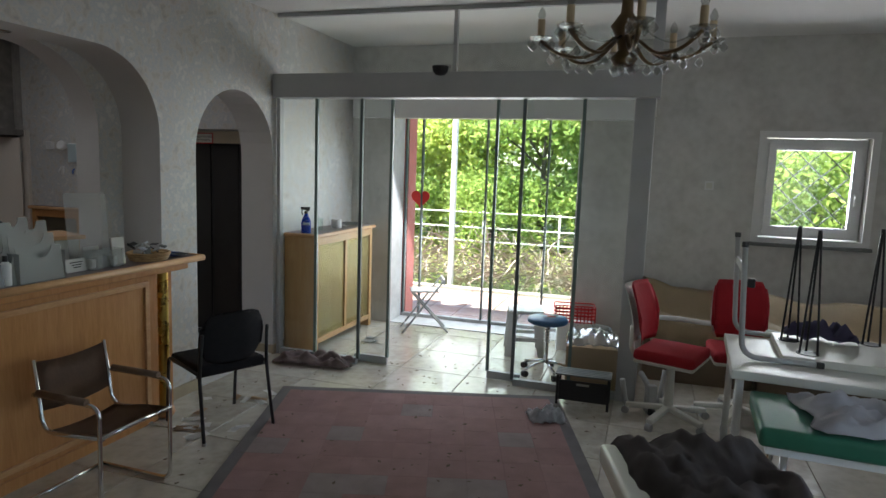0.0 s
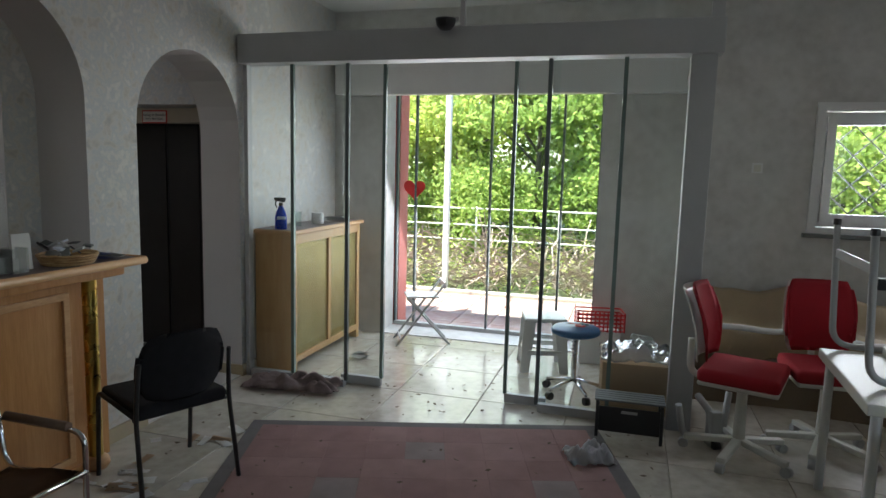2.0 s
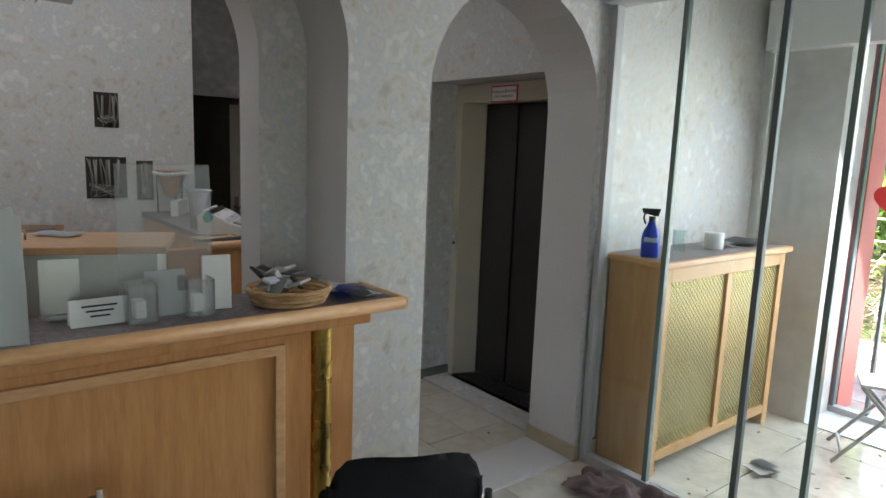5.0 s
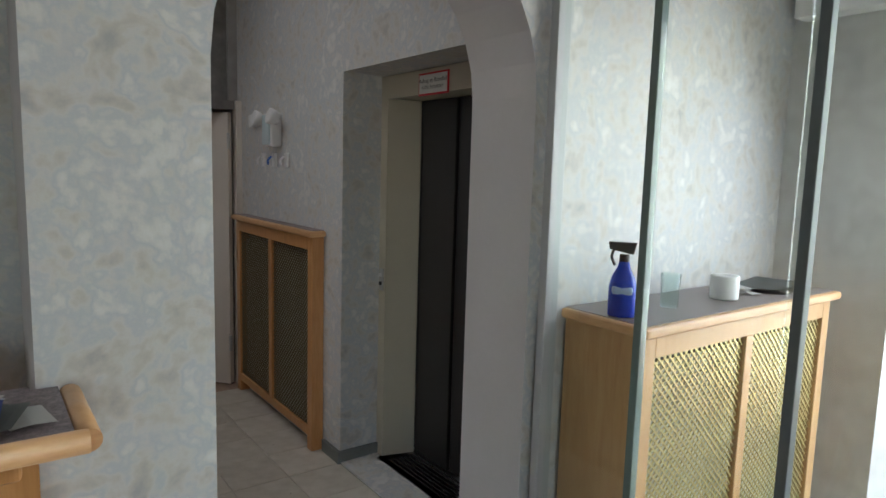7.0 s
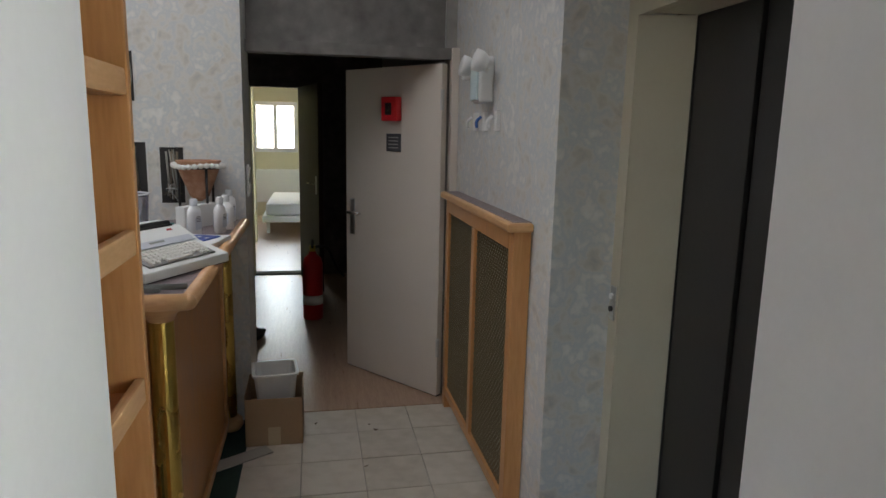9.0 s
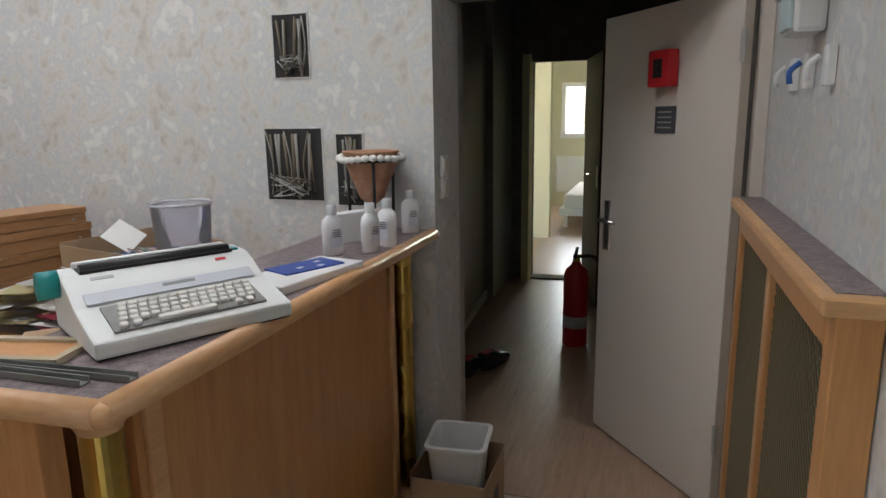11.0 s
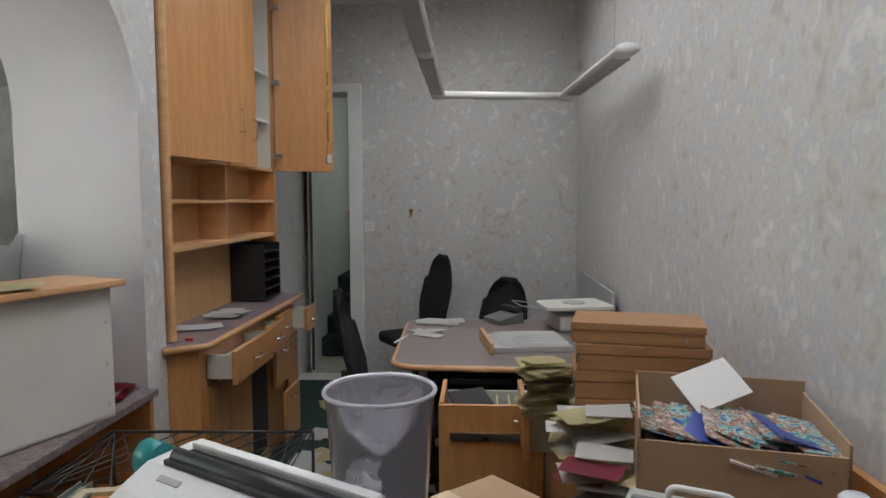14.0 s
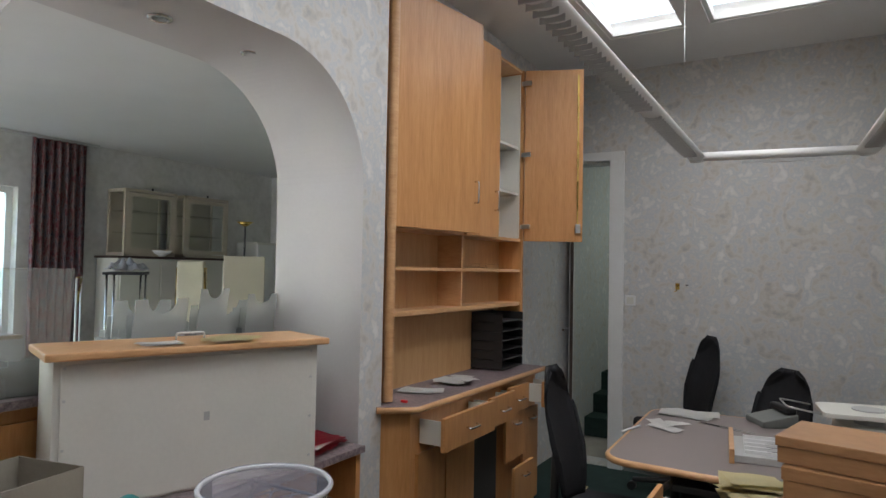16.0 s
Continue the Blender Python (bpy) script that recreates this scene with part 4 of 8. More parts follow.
ty = thing("typewriter", on(-4.824, 4.103, CZ + 0.004, 150), "grey-white electronic typewriter with teal platen knob on the counter", "typewriter")
# local frame: x to the typist's left is negative; front edge at y = +0.185 after the turn
prof = [(0.9 * a, b) for a, b in [(-0.185, 0.0), (-0.185, 0.028), (-0.03, 0.062), (0.02, 0.085), (0.075, 0.105), (0.165, 0.11), (0.185, 0.09), (0.185, 0.0)]]
body = bm_prism([(p[0], p[1]) for p in prof], 0.41, "x", -0.205, bevel=0.006)
part("shell", body, M["typ"], ty)
kb = part("keyboard_bed", bm_box(0.315, 0.104, 0.004, (-0.005, -0.096, 0.0485), rot=Euler((radians(13.8), 0, 0)).to_matrix()), mat("key_bed_grey", (0.24, 0.235, 0.22), 0.6), ty)
kr = Euler((radians(13.8), 0, 0)).to_matrix()
keyb = mesh_of("key", bm_box(0.0165, 0.0155, 0.008, (0, 0, 0), 0.002, 1), M["keycap"])
wide = mesh_of("key", bm_box(0.12, 0.0155, 0.008, (0, 0, 0), 0.002, 1), M["keycap"])
for r in range(5):
    for c in range(14 if r else 7):
        if r == 0 and 3 <= c <= 4:
            continue
        o = new("key", wide if (r == 0 and c == 2) else keyb)
        o.parent = kb
        x = -0.145 + c * 0.0205 + (0.004 * r)
        if r == 0:
            x = (-0.145, -0.12, -0.02, 0, 0, 0.09, 0.115)[c]
        p = Vector((-0.005, -0.096, 0.0485)) + kr @ Vector((x + 0.008, -0.041 + r * 0.0198, 0.006))
        o.matrix_local = Matrix.Translation(p) @ kr.to_4x4()
part("platen_slot", bm_box(0.335, 0.052, 0.006, (0.0, 0.095, 0.1085)), M["lift_dark"], ty)
part("platen", bm_tube([(-0.165, 0.09, 0.108), (0.165, 0.09, 0.108)], 0.014, 14), M["black"], ty, "black rubber platen")
part("paper_rest", bm_box(0.34, 0.02, 0.018, (0, 0.130, 0.112), 0.004), M["typ"], ty)
part("platen_knob", bm_tube([(-0.245, 0.095, 0.092), (-0.205, 0.095, 0.092)], 0.026, 20), M["teal"], ty, "teal platen knob")
part("teal_key", bm_box(0.022, 0.035, 0.004, (0.178, 0.10, 0.1085)), M["teal"], ty)
part("label_strip", bm_box(0.36, 0.034, 0.002, (0, -0.012, 0.0735), rot=Euler((radians(24), 0, 0)).to_matrix()), M["typ2"], ty, "pale label strip")
part("display", bm_box(0.07, 0.01, 0.003, (0.01, -0.008, 0.0755), rot=Euler((radians(24), 0, 0)).to_matrix()), mat("grey_display", (0.22, 0.24, 0.22), 0.3), ty)
part("maker_plate", bm_box(0.045, 0.010, 0.002, (-0.13, 0.05, 0.098), rot=Euler((radians(20), 0, 0)).to_matrix()), M["grey_pl"], ty)
part("red_mark", bm_box(0.025, 0.010, 0.002, (0.13, 0.05, 0.098), rot=Euler((radians(20), 0, 0)).to_matrix()), M["red"], ty)
for k in range(26):
    part("vent_fin", bm_box(0.003, 0.022, 0.003, (0.01 + k * 0.006, 0.145, 0.110)), M["grey_pl"], ty)
# black sheet that paints the shade in the gap under the shell
part("base_gap", bm_box(0.40, 0.32, 0.006, (0, 0, 0.0)), M["black"], ty)
for o in ty.children:
    o.matrix_local = Matrix.Diagonal((0.95, 0.87, 1.1, 1))

cb = thing("desk_calendar", on(-5.24, 4.167, CZ, 168.5), "flat white desk pad with a blue folder on it", "desk pad")
part("pad", bm_box(0.33, 0.16, 0.022, (0, 0, 0.011), 0.004), M["white_pl"], cb)
part("folder", bm_box(0.19, 0.105, 0.004, (0.03, 0.018, 0.024), rot=Euler((0, 0, radians(-13))).to_matrix()), mat("blue_card", (0.03, 0.07, 0.30), 0.5, vary=0.2), cb, "blue folder")
for x, y in ((0.0, 0.01), (0.05, -0.02), (0.08, 0.02)):
    part("print_mark", bm_box(0.02, 0.012, 0.001, (x, y, 0.0268)), M["paper"], cb)

ks = thing("key_ring", on(-5.035, 4.205, CZ, 20), "black key ring with tags lying on the counter", "keys")
part("ring", bm_tube([(0.024 * math.cos(a), 0.024 * math.sin(a), 0.004) for a in [2 * math.pi * k / 18 for k in range(18)]], 0.0035, 6, True), M["black"], ks)
part("tag", bm_box(0.035, 0.012, 0.004, (0.04, 0.01, 0.004), 0.001), M["black"], ks)
part("tag", bm_box(0.03, 0.010, 0.004, (0.03, 0.03, 0.005), 0.001, rot=Euler((0, 0, 0.7)).to_matrix()), M["black"], ks)

M["bottle_w"] = mat("white_bottle_plastic", (0.86, 0.86, 0.87), 0.3, vary=0.04, bump=0.0)
M["label_b"] = mat("pale_blue_print", (0.66, 0.69, 0.76), 0.5, vary=0.1)


def pump_bottle(x, y, rz):
    b = thing("bottle", on(x, y, CZ, rz), "white plastic lotion bottle with a clear cap", "bottle", "white bottles on the counter")
    body = bm_lathe([(0, 0), (0.036, 0.0), (0.041, 0.006), (0.042, 0.115), (0.038, 0.135), (0.02, 0.15), (0.017, 0.155), (0.0, 0.155)], 28)
    bmesh.ops.scale(body, vec=(1, 0.62, 1), verts=body.verts[:])
    part("body", body, M["bottle_w"], b)
    part("cap", bm_lathe([(0.019, 0.152), (0.019, 0.185), (0.014, 0.19), (0, 0.19)], 20), mat("clear_cap", (0.62, 0.63, 0.64), 0.15) if "clear_cap" not in bpy.data.materials else bpy.data.materials["clear_cap"], b, "clear cap")
    for sgn in (1, -1):
        part("label_print", bm_box(0.045, 0.001, 0.06, (0.0, sgn * 0.0265, 0.062)), M["label_b"], b)
        for k in range(4):
            part("text_bar", bm_box(0.03, 0.001, 0.003, (0, sgn * 0.0275, 0.098 - k * 0.008)), M["ink"], b)
    for o in b.children:
        o.matrix_local = Matrix.Diagonal((0.86, 0.86, 0.84, 1))
    return b


pump_bottle(-5.524, 4.111, 150)
pump_bottle(-5.596, 4.207, 160)
pump_bottle(-5.705, 4.22, 75)
pump_bottle(-5.962, 4.204, 140)

tb = thing("tissue_box", on(-5.78, 4.085, CZ, 150), "flat white printed carton behind the bottles", "carton")
part("carton", bm_box(0.24, 0.05, 0.105, (0, 0, 0.0525), 0.004), M["white_pl"], tb)
for k in range(5):
    part("text_bar", bm_box(0.012, 0.001, 0.05, (-0.04 + k * 0.016, 0.0258, 0.06)), M["grey_pl"], tb)
part("printed_shape", bm_box(0.06, 0.001, 0.045, (0.075, 0.0258, 0.05), rot=Euler((0, 0.5, 0)).to_matrix()), M["grey_pl"], tb)

terra = ramp_mat("mottled_terracotta", [(0.35, (0.24, 0.11, 0.06)), (0.5, (0.37, 0.18, 0.10)), (0.68, (0.50, 0.30, 0.20))], 0.7, (1, 1, 1), 18, 7, 0.6, 0.15)
dp = thing("planter", on(-5.915, 4.075, CZ, 0), "terracotta cone planter with white rope rim on a black wire stand", "planter")
part("pot", bm_lathe([(0.0, 0.110), (0.012, 0.108), (0.045, 0.133), (0.062, 0.180), (0.082, 0.227), (0.094, 0.261), (0.096, 0.291), (0.104, 0.298), (0.104, 0.304), (0.092, 0.304), (0.084, 0.254), (0.0, 0.207)], 32), terra, dp)
rope = merge(*[bm_lathe([(0, -0.013), (0.011, -0.009), (0.016, 0), (0.011, 0.009), (0, 0.013)], 10, (0.112 * math.cos(a), 0.112 * math.sin(a), 0.279 + 0.004 * math.sin(3 * a))) for a in [2 * math.pi * k / 26 for k in range(26)]])
part("rope_rim", rope, M["paper"], dp, "twisted white rope")
for k in range(3):
    a = 2 * math.pi * k / 3 + 0.5
    part("stand_leg", bm_tube([(0.098 * math.cos(a), 0.098 * math.sin(a), 0.275), (0.092 * math.cos(a), 0.092 * math.sin(a), 0.0)], 0.006, 8), M["black"], dp)
part("stand_ring", bm_tube([(0.10 * math.cos(a), 0.10 * math.sin(a), 0.27) for a in [2 * math.pi * k / 24 for k in range(24)]], 0.006, 6, True), M["black"], dp)

cupm = mix_mat("milky_clear_plastic", (0.96, 0.95, 0.98), (0.78, 0.76, 0.82), 0.27)
cu = thing("measuring_cup", on(-5.008, 3.985, CZ, 0), "large clear plastic beaker behind the typewriter", "beaker")
part("wall", bm_lathe([(0.0, 0.004), (0.050, 0.004), (0.055, 0.01), (0.069, 0.225), (0.073, 0.228), (0.071, 0.232), (0.066, 0.226), (0.052, 0.012), (0.0, 0.009)], 40), cupm, cu)
part("rim", bm_tube([(0.070 * math.cos(a), 0.070 * math.sin(a), 0.228) for a in [2 * math.pi * k / 40 for k in range(40)]], 0.0032, 8, True), mix_mat("clear_rim", (0.9, 0.9, 0.92), (0.8, 0.8, 0.82), 0.6), cu)
part("logo_ring", moved(bm_tube([(0.03 * math.cos(a), 0, 0.03 * math.sin(a)) for a in [2 * math.pi * k / 24 for k in range(24)]], 0.0012, 5, True), Matrix.Translation((0.02, 0.060, 0.10))), M["white_pl"], cu, "white printed ring")

for x, y, rz, l in ((-4.527, 4.035, 3.5, 0.44), (-4.498, 3.99, 1.5, 0.40)):
    bm = bm_prism([(-0.011, 0), (0.011, 0), (0.011, 0.012), (0.008, 0.012), (0.008, 0.003), (-0.008, 0.003), (-0.008, 0.012), (-0.011, 0.012)], l, "y", -l / 2, bevel=0.0008)
    single("cable_duct", moved(bm, on(x, y, CZ + 0.001, rz)), M["skirt"], "grey plastic cable duct strip lying on the counter", "cable duct", "duct strips")
pf = thing("picture_frame", on(-4.585, 3.935, CZ + 0.001, 12), "small empty grey wooden frame lying on the counter", "frame")
part("frame", bm_prism(rect(-0.06, 0.06, -0.13, 0.13), 0.012, "z", 0.0, [rect(-0.043, 0.043, -0.113, 0.113)]), M["skirt_b"], pf)
part("backing", bm_box(0.09, 0.23, 0.004, (0, 0, 0.003)), M["beech"], pf, "reddish backing board")

# wire basket, folded flat between counter and desk
wb = thing("wire_basket", on(-4.48, 3.42, 0.797, 2), "black wire mesh letter basket", "wire basket")
for s in (1, -1):
    for k in range(13):
        u = -0.36 + k * 0.06
        a, b = (max(-0.22, u - 0.12), u + 0.12) if False else (u - 0.11, u + 0.11)
        part("mesh_wire", bm_tube([(max(-0.24, min(0.24, u - s * 0.10)), -0.16, 0.205), (max(-0.24, min(0.24, u + s * 0.10)), 0.16, 0.205)], 0.0018, 5), M["black"], wb)
part("rim_wire", bm_tube([(-0.25, -0.17, 0.205), (0.25, -0.17, 0.205), (0.25, 0.17, 0.205), (-0.25, 0.17, 0.205)], 0.004, 6, True), M["black"], wb)
for x, y in ((-0.25, -0.17), (0.25, -0.17), (0.25, 0.17), (-0.25, 0.17)):
    part("leg_wire", bm_tube([(x, y, 0.205), (x, y, 0.0)], 0.004, 6), M["black"], wb)

# paper heaps
def paper_heap(name, m, n, spread, mats, size, label, cat, seed, lift=0.0015, group=""):
    h = thing(name, m, label, cat, group)
    rng = random.Random(seed)
    z = 0.001
    for k in range(n):
        w, d = size[0] * rng.uniform(0.8, 1.1), size[1] * rng.uniform(0.8, 1.1)
        bm = bmesh.new()
        nx = 4
        a1, a2 = rng.uniform(-1, 1) * 0.006, rng.uniform(0, 3)
        g = [[bm.verts.new((w * (i / nx - 0.5), d * (j / nx - 0.5), abs(a1) + a1 * math.sin(a2 + 3 * i / nx) * (1 - j / nx) + 0.004 * math.sin(2.5 * j / nx + a2) ** 2)) for j in range(nx + 1)] for i in range(nx + 1)]
        for i in range(nx):
            for j in range(nx):
                bm.faces.new((g[i][j], g[i + 1][j], g[i + 1][j + 1], g[i][j + 1]))
        bmesh.ops.solidify(bm, geom=bm.faces[:], thickness=0.0012)
        o = part("sheet", bm, mats[k % len(mats)], h)
        o.matrix_local = pose(rng.uniform(-1, 1) * spread[0], rng.uniform(-1, 1) * spread[1], z, 0, 0, rng.uniform(0, 360) if spread[0] > 0.08 else rng.uniform(-25, 25))
        z += lift
    return h


# ---- lower desks inside the office ----
ld = thing("back_desk", pose(0, 0, 0), "low L-shaped beech desk behind the hall counter", "desk")
part("worktop", bm_prism([(-4.435, 3.20), (-4.435, 3.90), (-6.02, 3.90), (-6.02, 3.17), (-5.955, 2.05), (-5.42, 2.05), (-5.42, 3.10), (-5.30, 3.20)], 0.03, "z", 0.765), M["taupe_top"], ld)
part("wall_upstand", bm_prism([(-6.035, 3.90), (-6.035, 3.17), (-5.985, 2.05), (-5.965, 2.05), (-6.012, 3.17), (-6.012, 3.90)], 0.14, "z", 0.795), M["beech"], ld)
part("side_panel", bm_span(-5.45, -5.42, 2.08, 3.18, 0.0, 0.765), M["beech"], ld)
part("side_panel", bm_span(-4.48, -4.45, 3.23, 3.88, 0.0, 0.765), M["beech"], ld)
part("worktop_edge", bm_tube([(-4.435, 3.88, 0.78), (-4.435, 3.20, 0.78)], 0.018, 10), M["beech_h"], ld)
dr = part("drawer", bm_prism([(-5.45, 2.06), (-5.325, 2.06), (-5.325, 2.075), (-5.44, 2.075), (-5.44, 2.385), (-5.325, 2.385), (-5.325, 2.40), (-5.45, 2.40)], 0.13, "z", 0.625), M["cream_pl"], ld, "pulled-out cream drawer")
part("drawer_front", bm_span(-5.325, -5.305, 2.03, 2.43, 0.60, 0.80, 0.003), M["beech"], dr)
part("handle", bm_tube(rounded([(-5.305, 2.18, 0.70), (-5.275, 2.18, 0.70), (-5.275, 2.28, 0.70), (-5.305, 2.28, 0.70)], 0.01), 0.004, 8), M["chrome"], dr)
dr2 = part("file_drawer", bm_span(-5.40, -4.975, 2.205, 2.225, 0.30, 0.745, 0.003), M["beech"], ld, "deep beech file drawer pulled far out")
part("drawer_front", bm_span(-4.995, -4.975, 1.86, 2.204, 0.28, 0.75, 0.003), M["beech"], dr2)
part("side_panel", bm_span(-5.40, -4.996, 1.86, 1.872, 0.36, 0.70), M["cream_pl"], dr2)
part("bottom_panel", bm_span(-5.40, -4.996, 1.873, 2.204, 0.36, 0.372), M["cream_pl"], dr2)
part("runner", bm_span(-5.42, -5.02, 2.226, 2.238, 0.60, 0.632), M["steel"], dr2, "steel drawer runner")
for k in range(7):
    part("hanging_file", bm_box(0.006, 0.30, 0.30, (-5.36 + 0.035 * k, 2.04, 0.53 + 0.006 * (k % 3)), rot=Euler((0, 0.12 * (k % 3 - 1), 0)).to_matrix()), M["paper_y"] if k % 3 else M["grey_pl"], dr2)
part("black_folder", bm_box(0.16, 0.24, 0.012, (-5.10, 2.04, 0.715), rot=Euler((0, 0.1, 0.2)).to_matrix()), M["black"], dr2)

paper_heap("desk_papers", pose(-4.66, 3.46, 0.797, 0, 0, 20), 12, (0.13, 0.12), [M["paper_y"], M["paper"], M["paper"]], (0.20, 0.14), "loose white and yellow papers on the low desk", "papers", 25, 0.003)

# card index boxes stacked on the desk
def index_box(x, y, z, rz, w, d, h, label):
    b = thing("index_box", pose(x, y, z, 0, 0, rz), label, "wooden box", "stacked index boxes")
    part("body", bm_box(w, d, h * 0.62, (0, 0, h * 0.31), 0.003), M["stained"], b)
    part("lid", bm_box(w + 0.008, d + 0.008, h * 0.37, (0, 0, h * 0.815), 0.003), M["stained"], b)
    for s in (-1, 1):
        part("label_window", bm_box(0.003, 0.05, 0.028, (w / 2 + 0.002, s * d * 0.24, h * 0.3)), M["lift_dark"], b)
    part("catch", bm_cyl(0.005, 0.006, (-w * 0.36, d / 2 + 0.003, h * 0.3), 10, rot=Euler((radians(-90), 0, 0)).to_matrix()), M["steel"], b)
    return b


index_box(-5.66, 2.66, 0.796, -8, 0.40, 0.24, 0.145, "brown wooden card index box at the bottom of the stack")
index_box(-5.655, 2.655, 0.942, -6, 0.40, 0.23, 0.09, "brown wooden card index box low in the stack")
index_box(-5.665, 2.66, 1.033, -9, 0.40, 0.23, 0.083, "brown wooden card index box high in the stack")
index_box(-5.655, 2.655, 1.118, -13, 0.40, 0.22, 0.065, "shallow brown wooden box on top of the stack")

# carton with brochures
bx = thing("brochure_carton", pose(-5.762, 3.155, 0.797, 0, 0, -13), "open brown carton full of colourful brochures", "carton")
W2, D2, H2 = 0.44, 0.40, 0.25
loop = [(-0.22, 0.20), (-0.22, -0.18), (-0.19, -0.20), (0.19, -0.20), (0.22, -0.16), (0.22, 0.20)]
for side in (bm_span(-W2 / 2, W2 / 2, -D2 / 2, -D2 / 2 + 0.006, 0, H2 + 0.03), bm_span(-W2 / 2, W2 / 2, D2 / 2 - 0.006, D2 / 2, 0, H2 - 0.03), bm_span(-W2 / 2, -W2 / 2 + 0.006, -D2 / 2, D2 / 2, 0, H2), bm_span(W2 / 2 - 0.006, W2 / 2, -D2 / 2, D2 / 2, 0, H2 + 0.02), bm_span(-W2 / 2, W2 / 2, -D2 / 2, D2 / 2, 0, 0.006)):
    part("side", side, M["card"], bx)
M["print"] = ramp_mat("colour_print", [(0.36, (0.02, 0.04, 0.26)), (0.43, (0.03, 0.10, 0.34)), (0.48, (0.05, 0.32, 0.32)), (0.53, (0.50, 0.60, 0.55)), (0.58, (0.20, 0.07, 0.05)), (0.68, (0.55, 0.42, 0.34))], 0.25, (1, 1, 1), 20, 6, 1.5, 0.0, mid=45, rnd=0.1)
M["print_b"] = mat("blue_print", (0.03, 0.06, 0.30), 0.35, vary=0.4, scale=20)
rng = random.Random(5)
for k in range(40):
    i, j = k % 10, k // 10
    r = Euler((rng.uniform(-0.12, 0.12), -0.22 + rng.uniform(-0.12, 0.12), rng.uniform(-0.25, 0.25))).to_matrix()
    part("brochure", bm_box(0.10, 0.20, 0.003 + 0.003 * rng.random(), (-0.165 + 0.036 * i + rng.uniform(-0.01, 0.01), (-0.09, 0.09, 0.0, 0.06)[j] + rng.uniform(-0.02, 0.02), 0.17 + 0.016 * j + 0.002 * (i % 3)), rot=r), [M["print"], M["print_b"], M["print"], M["print"], M["paper"] if j < 2 else M["print"]][k % 5], bx)
part("letter_sheet", bm_box(0.17, 0.12, 0.003, (0.03, -0.08, 0.285), rot=Euler((-0.65, 0.25, 0.55)).to_matrix()), M["paper"], bx, "printed white sheet sticking up")


paper_heap("card_stack", pose(-5.385, 2.50, 0.80, 0, 0, 20), 36, (0.022, 0.02), [M["paper_y"]], (0.17, 0.12), "bent stack of yellow index cards", "paper stack", 3, 0.0055)
paper_heap("card_heap", pose(-5.47, 2.86, 0.80, 0, 0, 10), 24, (0.05, 0.04), [M["paper_y"], M["paper_y"], M["paper"]], (0.16, 0.11), "loose heap of yellow index cards on the desk", "paper heap", 4, 0.006)
paper_heap("card_heap", pose(-5.46, 3.06, 0.80, 0, 0, -10), 12, (0.05, 0.05), [M["paper_y"], mat("crimson_print", (0.30, 0.03, 0.06), 0.5), M["paper"]], (0.15, 0.12), "scattered cards and a crimson booklet", "paper heap", 8, 0.006)
cdp = thing("carton_lid", pose(-5.13, 3.42, 0.797, 0, 0, 42), "flat brown carton lying on the low desk", "carton")
part("carton", bm_box(0.34, 0.26, 0.09, (0, 0, 0.046), 0.003), M["card"], cdp)
part("tape_strip", bm_box(0.05, 0.26, 0.001, (0, 0, 0.0917)), M["skin_tan"], cdp)
ph = thing("cash_box", pose(-5.56, 3.56, 0.797, 0, 0, -24), "pale grey metal cash box with a carrying handle", "cash box")
part("body", bm_box(0.30, 0.20, 0.115, (0, 0, 0.0575), 0.008), mat("pale_grey_enamel", (0.40, 0.42, 0.37), 0.45, vary=0.12), ph)
part("lid", bm_box(0.306, 0.206, 0.04, (0, 0, 0.135), 0.008), bpy.data.materials["pale_grey_enamel"], ph)
for y in (-0.05, 0.0, 0.05):
    part("lid_rib", bm_box(0.28, 0.018, 0.006, (0, y, 0.157), 0.002), M["skirt"], ph)
part("handle", bm_tube(rounded([(-0.06, 0.0, 0.155), (-0.06, 0.0, 0.215), (0.06, 0.0, 0.215), (0.06, 0.0, 0.155)], 0.02), 0.007, 8), M["white_pl"], ph)
part("lock", bm_cyl(0.012, 0.006, (0, 0.103, 0.09), 14, rot=Euler((radians(-90), 0, 0)).to_matrix()), M["chrome"], ph)

# ---- white-backed cabinet standing on the low desk by the arch ----
wl = thing("low_sideboard", pose(0, 0, 0), "dark-sided low beech desk under the arch with an open shelf", "desk")
part("worktop", bm_span(-3.80, -3.26, 2.20, 3.75, 0.765, 0.795, 0.004), M["laminate"], wl)
part("end_panel", bm_span(-3.78, -3.28, 2.21, 2.24, 0.0, 0.765), M["beech"], wl)
part("end_panel", bm_span(-3.78, -3.28, 3.70, 3.73, 0.0, 0.765), M["beech"], wl)
part("shelf_board", bm_span(-3.76, -3.28, 2.24, 3.70, 0.38, 0.40), M["beech"], wl)
cbn = thing("cabinet_box", pose(-3.545, 2.93, 0.797, 0, 0, -20), "white-backed cabinet with a beech top on the low desk", "cabinet")
part("carcass", bm_box(0.27, 0.90, 0.475, (0.01, 0, 0.2375), 0.002), M["white_panel"], cbn)
part("top_board", bm_box(0.34, 0.96, 0.025, (0, 0, 0.4885), 0.006), M["beech_h"], cbn)
part("back_panel", bm_box(0.006, 0.86, 0.45, (-0.128, 0, 0.235), 0.001), M["white_panel"], cbn, "scuffed white hardboard back")
for y in (-0.42, 0.42):
    for z in (0.05, 0.2, 0.35, 0.45):
        part("screw", bm_cyl(0.005, 0.003, (-0.131, y, z), 8, rot=Euler((0, radians(-90), 0)).to_matrix()), M["steel"], cbn)
